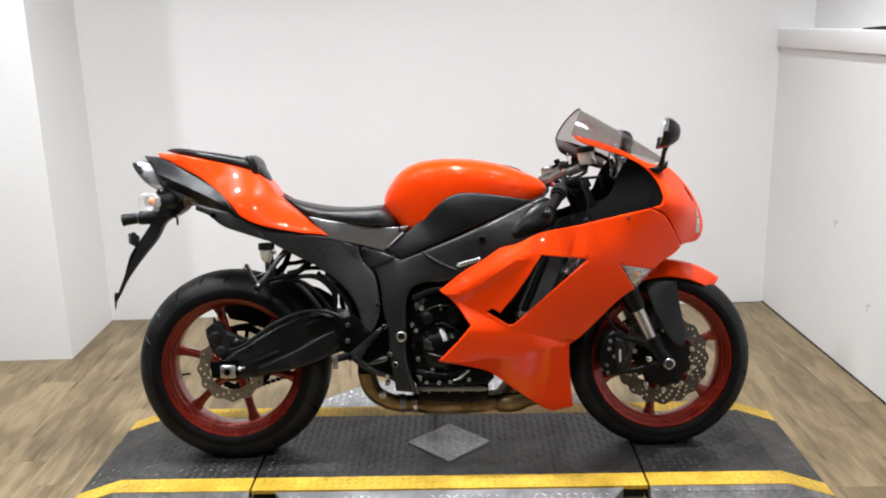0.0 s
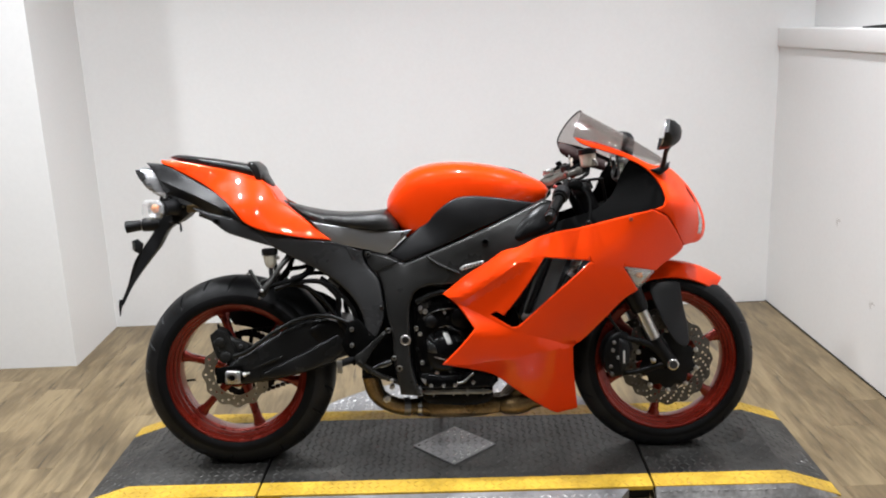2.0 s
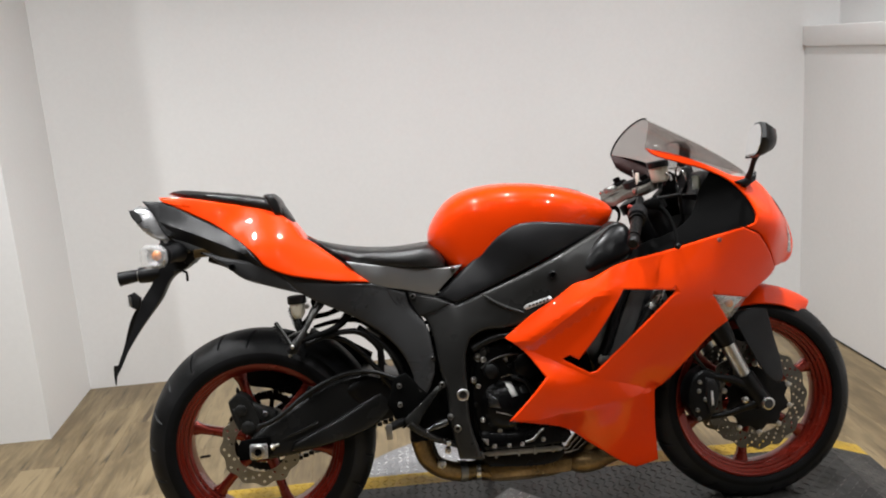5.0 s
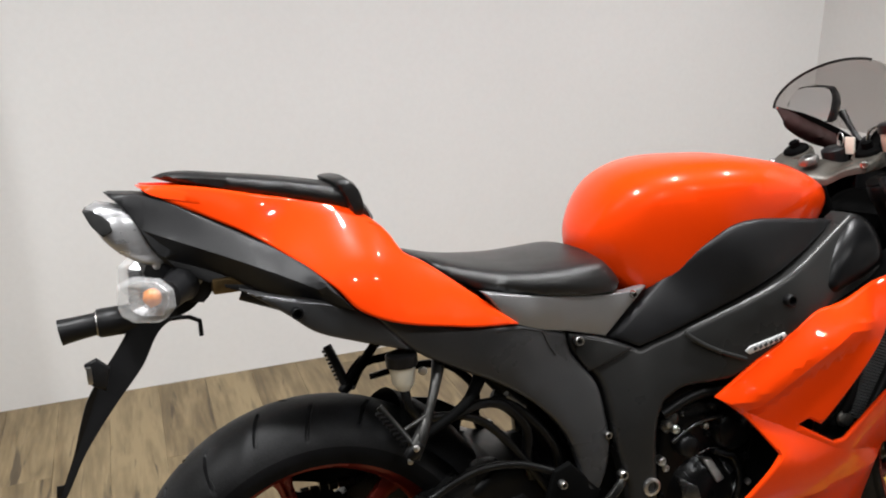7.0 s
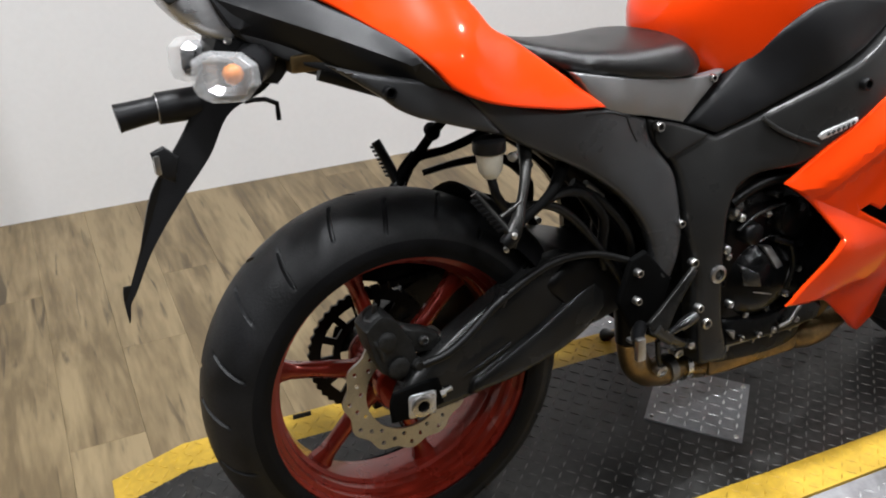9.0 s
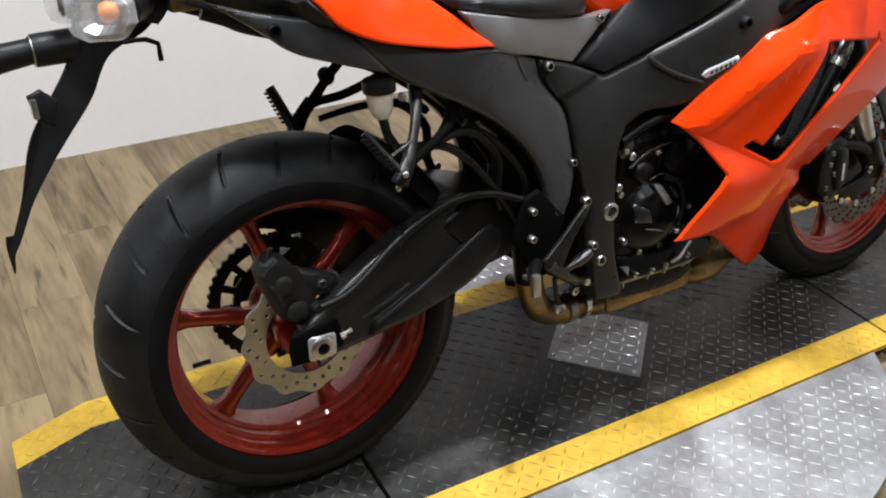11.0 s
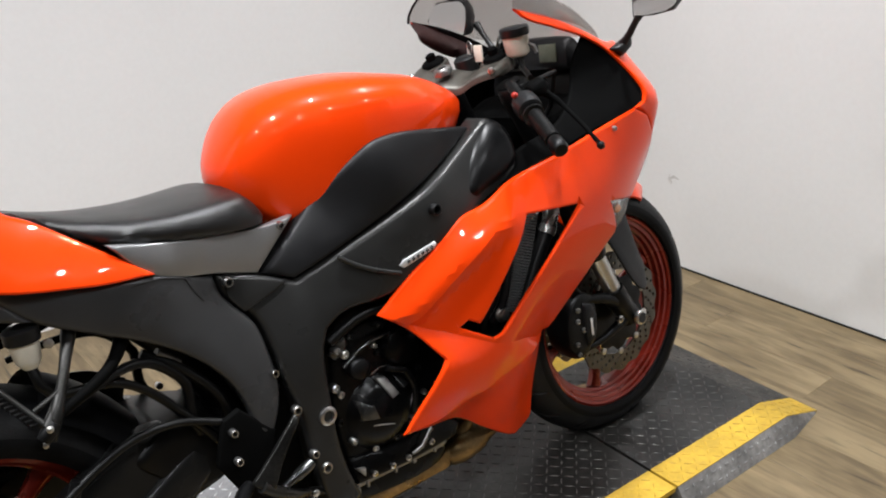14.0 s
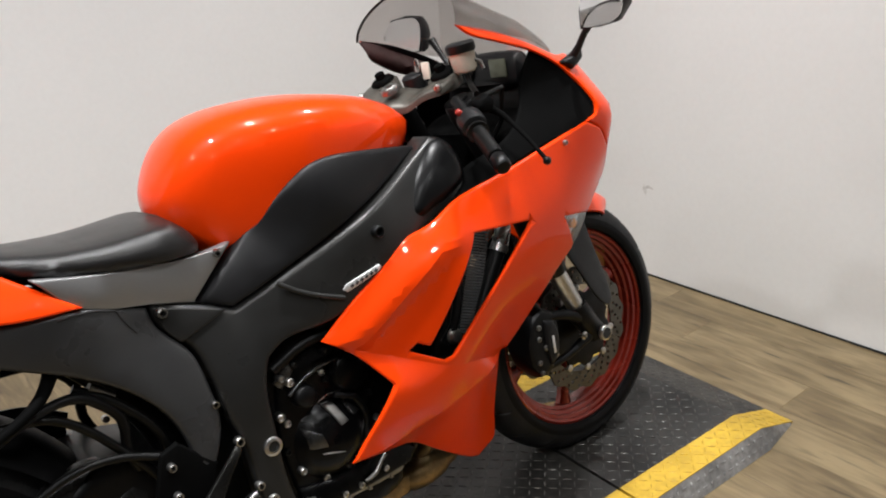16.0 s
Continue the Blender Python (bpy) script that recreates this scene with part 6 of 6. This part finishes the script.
part("rear_brake_hose", tube([(0.015, -0.125, 0.372), (0.054, -0.133, 0.384), (0.158, -0.130, 0.452), (0.256, -0.126, 0.489), (0.328, -0.132, 0.488), (0.392, -0.142, 0.464)], 0.0065, 10), RUBBER, bike, "black rear brake hose along the swingarm")
part("hose_clip", tube([(0.150, -0.124, 0.438), (0.163, -0.124, 0.462)], 0.010, 10), MATT, bike)
part("chain_guard", panel([(-0.072, 0.500), (-0.020, 0.530), (0.260, 0.540), (0.330, 0.500), (0.300, 0.425), (0.200, 0.402), (0.090, 0.398), (0.020, 0.424), (-0.035, 0.436)], 0.125, 0.006, rnd=0.002, side=1), BLACK, bike, "black chain guard")
hug = bmesh.new()
rows = []
for a in np.linspace(radians(20), radians(62), 15):
    rows.append([hug.verts.new((RX + (0.338 - 0.05 * abs(v) ** 2.5) * math.cos(a), v * 0.105, RZ + (0.338 - 0.05 * abs(v) ** 2.5) * math.sin(a))) for v in np.linspace(-1, 1, 11)])
for a, b in zip(rows, rows[1:]):
    for k in range(10):
        hug.faces.new((a[k], a[k + 1], b[k + 1], b[k]))
bmesh.ops.solidify(hug, geom=hug.faces[:], thickness=0.004)
part("rear_hugger", hug, BLACK, bike, "black rear tyre hugger")
for k in range(2):
    zz = (RZ + 0.112, RZ - 0.113)[k]
    ch = bmesh.new()
    for q in range(36):
        f = q / 35
        cx, cz = RX + 0.60 * f, zz + (0.415 + (0.04, -0.04)[k] - zz) * f
        box_bm((cx - 0.0075, 0.074, cz - 0.006), (cx + 0.0075, 0.090 - 0.004 * (q % 2), cz + 0.006), 0.0, ch)
    part("chain_run", ch, MATT, bike, "dark drive chain", smooth=0)
part("shock_absorber", turned([(0.030, 0), (0.030, 0.05), (0.022, 0.055), (0.022, 0.24), (0.026, 0.26)], (0.42, 0.0, 0.34), (0.12, 0, 1), 20), MATT, bike)
sp = [(0.415 + 0.034 * math.cos(a) + 0.0026 * a, 0.034 * math.sin(a), 0.365 + 0.0055 * a) for a in np.linspace(0, 2 * math.pi * 6.5, 120)]
part("shock_spring", tube(sp, 0.006, 7, 0.02), MATT, bike)
for s in (-1, 1):
    part("subframe_tube", tube([(0.162, s * 0.168, 0.585), (0.216, s * 0.148, 0.598), (0.270, s * 0.128, 0.603), (0.304, s * 0.124, 0.597), (0.333, s * 0.120, 0.573), (0.354, s * 0.119, 0.542), (0.351, s * 0.118, 0.484), (0.362, s * 0.112, 0.450)], [0.006, 0.007, 0.008, 0.009, 0.009, 0.009, 0.009, 0.009], 10), MATT, bike)
    part("tube_sleeve", tube([(0.322, s * 0.112, 0.604), (0.354, s * 0.112, 0.576)], 0.008, 10), ALU, bike)
    part("subframe_rail", tube([(0.46, s * 0.10, 0.64), (0.30, s * 0.10, 0.70), (0.10, s * 0.09, 0.76), (-0.08, s * 0.06, 0.83)], 0.014, 10), MATT, bike)
part("battery_tray", inflate([(0.20, 0.70), (0.30, 0.64), (0.40, 0.56), (0.47, 0.56), (0.47, 0.68), (0.33, 0.73)], 0.085, 0.02, power=3), MATT, bike)
part("wiring_loom", tube([(0.30, -0.11, 0.61), (0.35, -0.12, 0.57), (0.40, -0.125, 0.50), (0.41, -0.12, 0.44)], 0.008, 8), RUBBER, bike)

for ob in bike.children:
    if ob.name.split(".")[0] in ("rear_wheel", "swingarm", "rear_brake_caliper", "rear_hugger", "chain_run"):
        ob.location.y = 0.014
rc.location = (0.006, 0.030, -0.014)

# ---- foot rests, levers, reservoirs ----
for s in (-1, 1):
    br = tagged(new("pillion_footrest"), "black cast pillion footrest bracket with folded peg")
    br.parent = bike
    if s < 0:
        joint, tip_, mid_ = Vector((0.131, -0.207, 0.588)), Vector((0.090, -0.178, 0.649)), Vector((0.148, -0.200, 0.630))
    else:
        joint, tip_, mid_ = Vector((0.117, 0.182, 0.574)), Vector((0.094, 0.214, 0.646)), Vector((0.150, 0.172, 0.612))
    if s < 0:
        part("strut", tube([(0.220, -0.106, 0.712), (0.209, -0.120, 0.688), (0.186, -0.160, 0.660), (0.162, -0.186, 0.622), (0.146, -0.199, 0.604), joint], [0.014, 0.012, 0.0085, 0.0075, 0.008, 0.009], 10), PEDAL, br, "worn grey forged strut")
        part("brace", tube([(0.292, -0.106, 0.668), (0.276, -0.120, 0.646), (0.250, -0.140, 0.622), (0.205, -0.170, 0.608), (0.170, -0.190, 0.602), (0.146, -0.202, 0.596)], [0.015, 0.012, 0.0095, 0.0075, 0.007, 0.007], 10), DEEP, br)
        part("web", tube([(0.164, -0.186, 0.626), (0.146, -0.192, 0.620), (0.122, -0.196, 0.612)], [0.0045, 0.0038, 0.0036], 8), PEDAL, br)
        part("prong", tube([(0.158, -0.190, 0.618), (0.146, -0.203, 0.600), joint - Vector((0.0, 0.0, 0.020))], [0.0085, 0.0095, 0.007], 10), PEDAL, br)
    else:
        part("strut", tube([(0.215, 0.112, 0.722), (0.200, 0.128, 0.694), (0.172, 0.150, 0.652), mid_, joint], [0.014, 0.0095, 0.0085, 0.010, 0.0085], 10), DEEP, br)
        part("knuckle", turned([(0.010, -0.016), (0.014, -0.010), (0.014, 0.010), (0.010, 0.016)], (0.176, 0.146, 0.664), (0.3, 1, 0.2), 14), DEEP, br)
        part("web", panel([(0.104, 0.566), (0.132, 0.562), (0.160, 0.610), (0.150, 0.626), (0.124, 0.600)], 0.186, 0.008, rnd=0.002, side=1), DEEP, br)
        part("brace", tube([(0.300, 0.120, 0.668), (0.262, 0.140, 0.644), (0.205, 0.160, 0.622), mid_, joint], [0.011, 0.009, 0.008, 0.008, 0.008], 10), DEEP, br)
    part("pivot_lug", turned([(0.009, -0.014), (0.011, -0.008), (0.011, 0.008), (0.009, 0.014)], joint - Vector((0, 0, 0.006)), (0.6, 0, 0.5), 14), MATT, br)
    part("pivot_pin", turned([(0.004, -0.004), (0.005, 0.004), (0.002, 0.006)], joint + Vector((0, s * 0.008, 0)), (0, s, 0.2), 10), STEEL, br)
    part("lug_bolt", turned([(0.004, -0.004), (0.004, 0.004), (0.002, 0.005)], joint + Vector((-0.008, 0, -0.022)), (-0.3, s, 0), 10), BOLTSTEEL, br)
    run = tip_ - joint
    peg = part("peg", tube([joint, joint + run * 0.5 + Vector((0.002, 0, -0.002)), tip_], [0.006, 0.005, 0.006] if s < 0 else [0.010, 0.009, 0.009], 10), PEDAL if s < 0 else MATT, br)
    for k in range(8):
        q = joint + run * (0.2 + 0.1 * k) + Vector((-0.006, s * 0.004, -0.003))
        part("tooth", box_bm((q.x - 0.006, q.y - 0.004, q.z - 0.002), (q.x + 0.004, q.y + 0.004, q.z + 0.002)), MATT, peg, smooth=0)
res = part("rear_reservoir", turned([(0.010, 0), (0.014, 0.006), (0.018, 0.012), (0.0215, 0.042)], (0.146, -0.126, 0.650), (-0.02, 0, 1), 20), WHITEPLASTIC, bike, "milky rear brake reservoir with black cap")
part("reservoir_cap", turned([(0.0245, 0), (0.0255, 0.003), (0.0255, 0.018), (0.022, 0.021), (0.006, 0.021)], (0.1455, -0.126, 0.690), (-0.02, 0, 1), 20), BLACK, res)
part("reservoir_bolt", turned([(0.007, 0), (0.007, 0.006), (0.003, 0.007)], (0.172, -0.144, 0.682), (0, -1, 0), 10), STEEL, res)
part("reservoir_hose", tube([(0.146, -0.126, 0.652), (0.148, -0.136, 0.625), (0.165, -0.13, 0.60), (0.26, -0.125, 0.58), (0.35, -0.125, 0.48), (0.40, -0.13, 0.40)], 0.0075, 8), RUBBER, res)
foot = tagged(new("rider_footrest"), "bare aluminium heel plate with footrest and brake pedal")
foot.parent = bike
part("heel_strut", panel([(0.497, 0.441), (0.505, 0.434), (0.452, 0.372), (0.432, 0.340), (0.412, 0.346), (0.398, 0.362), (0.420, 0.378)], field([(0.50, 0.44, 0.178), (0.45, 0.38, 0.186), (0.40, 0.35, 0.188)]), 0.007, rnd=0.002, step=0.014), PEDAL, foot)
part("footpeg", tube([(0.398, -0.165, 0.352), (0.376, -0.185, 0.352), (0.356, -0.213, 0.350)], [0.011, 0.012, 0.010], 12), MATT, foot)
part("peg_feeler", box_bm((0.350, -0.222, 0.322), (0.366, -0.210, 0.362), 0.003), STEEL, foot)
part("peg_tongue", box_bm((0.352, -0.200, 0.345), (0.372, -0.185, 0.352), 0.002), ALU, foot)
part("brake_pedal", tube([(0.412, -0.184, 0.352), (0.440, -0.178, 0.326), (0.480, -0.165, 0.298), (0.513, -0.150, 0.281), (0.560, -0.142, 0.256), (0.592, -0.136, 0.238)], [0.011, 0.0105, 0.0095, 0.008, 0.0075, 0.007], 12), PEDAL, foot, "worn steel brake pedal arm")
part("pedal_tip", box_bm((0.588, -0.146, 0.222), (0.608, -0.124, 0.242), 0.005), ALU, foot)
part("pedal_joint", turned([(0.006, -0.004), (0.0065, 0.004), (0.004, 0.006)], (0.513, -0.158, 0.281), (0, -1, 0), 12), STEEL, foot)
part("master_cylinder", tube([(0.455, -0.168, 0.322), (0.478, -0.167, 0.330), (0.482, -0.167, 0.331), (0.515, -0.166, 0.342)], [0.0065, 0.0075, 0.010, 0.009], 12), DARKPOLISH, foot)
part("push_rod", tube([(0.430, -0.168, 0.314), (0.455, -0.168, 0.322)], 0.0035, 8), MATT, foot)
part("return_spring", tube([(0.470, -0.120, 0.285), (0.482, -0.110, 0.240), (0.490, -0.105, 0.222)], 0.005, 8), MATT, foot)
part("stand_bolt", turned([(0.012, -0.01), (0.012, 0.006), (0.007, 0.008), (0.006, 0.003)], (0.493, -0.103, 0.210), (0, -1, -0.2), 14), BOLTSTEEL, foot)
part("link_bolt", turned([(0.009, -0.01), (0.009, 0.006), (0.005, 0.007), (0.004, 0.003)], (0.512, -0.125, 0.252), (0, -1, -0.2), 12), BOLTSTEEL, foot)
part("link_bolt", turned([(0.006, -0.01), (0.006, 0.006), (0.004, 0.007)], (0.552, -0.128, 0.242), (0, -1, -0.2), 12), BOLTSTEEL, foot)
part("gear_lever", tube([(0.42, 0.19, 0.32), (0.50, 0.215, 0.30), (0.60, 0.225, 0.30)], 0.007, 8), MATT, foot)
part("left_footpeg", tube([(0.395, 0.185, 0.338), (0.375, 0.262, 0.350)], 0.012, 10), MATT, foot)
part("heel_guard", panel([(0.360, 0.400), (0.385, 0.470), (0.415, 0.480), (0.470, 0.420), (0.440, 0.355), (0.395, 0.330)], 0.154, 0.010, rnd=0.004), DEEP, foot)
part("side_stand", tube([(0.650, 0.085, 0.215), (0.655, 0.170, 0.140), (0.662, 0.296, 0.066), (0.662, 0.306, 0.060)], [0.014, 0.012, 0.012, 0.018], 12), MATT, bike, "black steel side stand")

BOLTS = [(0.562, 0.408, 0.164, 0.0165), (0.509, 0.440, 0.162, 0.010), (0.524, 0.352, 0.164, 0.009), (0.540, 0.319, 0.165, 0.012), (0.395, 0.448, 0.162, 0.008), (0.393, 0.398, 0.162, 0.008), (0.491, 0.511, 0.147, 0.008),
         (0.453, 0.680, 0.132, 0.010), (0.566, 0.742, 0.124, 0.008), (-0.012, 0.803, 0.148, 0.011), (0.950, 0.657, 0.2465, 0.0065), (1.261, 0.764, 0.246, 0.006), (1.400, 0.716, 0.206, 0.006), (0.820, 0.710, 0.2125, 0.013)]
for bx, bz, bw, br_ in BOLTS:
    dark = br_ in (0.011, 0.013)
    for s in (-1, 1):
        rim = br_ * (1.0 if br_ > 0.016 else 0.85)
        b_ = part("bolt", turned([(rim, -0.008), (rim, 0.003), (rim * 0.85, 0.005), (rim * 0.62, 0.005), (rim * 0.58, -0.006), (0.0005, -0.006)], (bx, s * bw, bz), (0, s, 0), 18), MATT if dark else BOLTSTEEL, bike)
        if not dark:
            # Dark hexagon paints the shade inside the bolt's socket.
            part("socket", turned([(rim * 0.57, -0.0056), (rim * 0.56, -0.0035), (0.0005, -0.0035)], (bx, s * bw, bz), (0, s, 0), 6), DARKGAP, b_)

# ---- tail end ----
part("undertray", inflate([(-0.215, 0.925), (-0.185, 0.885), (-0.120, 0.846), (0.02, 0.796), (0.12, 0.760), (0.20, 0.765), (0.08, 0.82), (-0.08, 0.90)], field([(-0.2, 0.9, 0.05), (0.0, 0.8, 0.09), (0.15, 0.76, 0.10)]), 0.02, power=3), BLACK, bike)
sil = part("silencer", inflate([(-0.289, 0.976), (-0.270, 0.986), (-0.215, 0.968), (-0.160, 0.930), (-0.165, 0.888), (-0.194, 0.880), (-0.230, 0.894), (-0.268, 0.930)], field([(-0.285, 0.97, 0.042), (-0.245, 0.945, 0.054), (-0.2, 0.94, 0.046), (-0.2, 0.89, 0.052), (-0.15, 0.91, 0.045)]), 0.024, step=0.012, power=2.4, edge_step=0.012), SILENCER, bike, "brushed steel underseat silencer end")
for s in (-1, 1):
    # Dark plate on the silencer's side paints the shade of its hollow end.
    part("outlet", panel([(-0.289, 0.975), (-0.276, 0.975), (-0.255, 0.958), (-0.251, 0.944), (-0.265, 0.936), (-0.280, 0.954)], field([(-0.286, 0.973, 0.041), (-0.252, 0.950, 0.0585), (-0.265, 0.938, 0.055)]), 0.03, rnd=0.001, side=s, step=0.01, edge_step=0.006), DARKGAP, sil, "dark oblique plate for the shade in the exhaust outlet")
holder = tagged(new("plate_holder"), "black plastic number plate holder under the tail")
holder.parent = bike
part("stem", inflate([(-0.205, 0.868), (-0.150, 0.862), (-0.125, 0.834), (-0.150, 0.808), (-0.200, 0.781), (-0.235, 0.725), (-0.277, 0.674), (-0.308, 0.635), (-0.341, 0.588), (-0.362, 0.549), (-0.370, 0.535), (-0.378, 0.523), (-0.383, 0.499), (-0.386, 0.492), (-0.387, 0.507), (-0.387, 0.541), (-0.385, 0.551), (-0.374, 0.551), (-0.353, 0.599), (-0.341, 0.635), (-0.326, 0.675), (-0.313, 0.697), (-0.293, 0.723), (-0.252, 0.780), (-0.235, 0.830)], field([(-0.16, 0.84, 0.030), (-0.24, 0.74, 0.017), (-0.30, 0.63, 0.012), (-0.36, 0.52, 0.010)]), 0.008, step=0.012, power=3, mid=0.012, edge_step=0.010), BLACK, holder)
part("plate_lamp", tube([(-0.235, 0.022, 0.796), (-0.292, 0.022, 0.795), (-0.296, 0.022, 0.795), (-0.340, 0.022, 0.790), (-0.348, 0.022, 0.789)], [0.023, 0.0225, 0.0175, 0.0195, 0.0205], 16), BLACK, holder)
part("lamp_ring", tube([(-0.293, 0.022, 0.795), (-0.2945, 0.022, 0.795)], 0.0212, 16), BOLTSTEEL, holder)
part("plate_bracket", panel([(-0.318, 0.745), (-0.300, 0.752), (-0.282, 0.735), (-0.292, 0.700), (-0.312, 0.712)], 0.030, 0.010, rnd=0.003), BLACK, holder)
part("bracket_edge", box_bm((-0.316, -0.034, 0.715), (-0.308, -0.012, 0.742), 0.002), STEEL, holder)
part("hook", tube([(-0.185, -0.045, 0.800), (-0.160, -0.060, 0.802), (-0.146, -0.064, 0.795), (-0.146, -0.064, 0.772)], 0.0035, 8), MATT, holder)
part("tray_block", box_bm((-0.122, -0.072, 0.832), (-0.060, -0.02, 0.856), 0.004), PIPE, holder)
part("stem_bracket", inflate([(-0.222, 0.884), (-0.195, 0.898), (-0.122, 0.864), (-0.112, 0.842), (-0.135, 0.815), (-0.205, 0.838)], 0.044, 0.008, step=0.016, power=4, edge_step=0.012), BLACK, holder)
for bx, bz in ((-0.197, 0.884), (-0.140, 0.853)):
    part("stem_bolt", turned([(0.006, 0), (0.006, 0.006), (0.003, 0.007)], (bx, -0.042, bz), (0, -1, 0), 10), STEEL, holder)
for s in (-1, 1):
    sg = tagged(new("rear_turn_signal"), "clear rear turn signal with amber bulb on a black stalk")
    sg.parent = bike
    part("stalk", tube([(-0.165, s * 0.050, 0.852), (-0.175, s * 0.075, 0.850), (-0.190, s * 0.098, 0.847)], [0.028, 0.023, 0.024], 12), BLACK, sg)
    nx, ny = -0.64, s * 0.77
    def at(u, v, d):
        """A point of the lens: u along its face, v up, d out of it."""
        return (-0.220 + 0.77 * u + nx * d, s * 0.108 + s * 0.64 * u + ny * d, 0.847 + v)
    face = ((-0.044, -0.012), (-0.041, 0.022), (-0.022, 0.032), (0.022, 0.029), (0.043, 0.013), (0.044, -0.012), (0.026, -0.031), (-0.018, -0.033), (-0.038, -0.024))
    bm = bmesh.new()
    rings = [[bm.verts.new(at(k * u, k * v, d)) for u, v in face] for d, k in ((-0.024, 0.62), (-0.014, 0.97), (0.006, 1.0), (0.014, 0.84), (0.016, 0.72))]
    for a, b in zip(rings, rings[1:]):
        for k in range(9):
            bm.faces.new((a[k], a[(k + 1) % 9], b[(k + 1) % 9], b[k]))
    bm.faces.new(rings[0]), bm.faces.new(rings[-1])
    part("lens", bm, FROST, sg, smooth=20)
    bm = bmesh.new()
    back = [[bm.verts.new(at(k * u, k * v, d)) for u, v in face] for d, k in ((-0.020, 0.50), (-0.008, 0.80), (-0.010, 0.82), (-0.022, 0.52))]
    for a, b in zip(back, back[1:]):
        for k in range(9):
            bm.faces.new((a[k], a[(k + 1) % 9], b[(k + 1) % 9], b[k]))
    bm.faces.new(back[0])
    bm.faces.new(back[-1])
    part("reflector", bm, SILENCER, sg, smooth=20)
    part("bulb", turned([(0.004, 0), (0.013, 0.003), (0.014, 0.014), (0.006, 0.022)], at(0.010, 0.002, -0.014), (nx, ny, 0), 8), AMBER, sg)
    part("prism", box_bm((-0.007, -0.002, -0.014), (0.007, 0.002, 0.014), 0.001), LENS, sg).matrix_basis = Matrix.Translation(at(-0.016, 0.0, 0.000)) @ Matrix.Rotation(s * 0.69, 4, "Z")

# ---- floor planks, last ----
PW, PL = 0.152, 1.22
plank_mesh = {}
def plank_data(w, l):
    key_ = (round(w, 3), round(l, 3))
    if key_ not in plank_mesh:
        me_ = bpy.data.meshes.new("plank")
        bm_ = bmesh.new()
        e = 0.0005
        top_ = [bm_.verts.new(p) for p in ((e, e, 0), (w - e, e, 0), (w - e, l - e, 0), (e, l - e, 0))]
        low_ = [bm_.verts.new(p) for p in ((0.0001, 0.0001, -0.0006), (w - 0.0001, 0.0001, -0.0006), (w - 0.0001, l - 0.0001, -0.0006), (0.0001, l - 0.0001, -0.0006))]
        bot_ = [bm_.verts.new((v.co.x, v.co.y, -0.0058)) for v in low_]
        bm_.faces.new(top_)
        for a_, b_ in ((top_, low_), (low_, bot_)):
            for k_ in range(4):
                bm_.faces.new((a_[k_], b_[k_], b_[(k_ + 1) % 4], a_[(k_ + 1) % 4]))
        bmesh.ops.recalc_face_normals(bm_, faces=bm_.faces[:])
        bm_.to_mesh(me_)
        bm_.free()
        me_.materials.append(WOOD)
        plank_mesh[key_] = me_
    return plank_mesh[key_]


rng = random.Random(5)
x0 = -6.0
while x0 < RIGHT - 0.001:
    w_ = min(PW, RIGHT - x0)
    y_end = BACK if x0 > LEFT - 0.16 else FRONT_L + 0.05
    y0 = -9.0 - rng.random() * PL
    while y0 < y_end - 0.001:
        a_, b_ = max(y0, -9.0), min(y0 + PL, y_end)
        if b_ - a_ > 0.02:
            pk = new("plank", plank_data(w_, b_ - a_))
            pk.location = (x0, a_, 0)
            pk.parent = floor
        y0 += PL
    x0 += PW
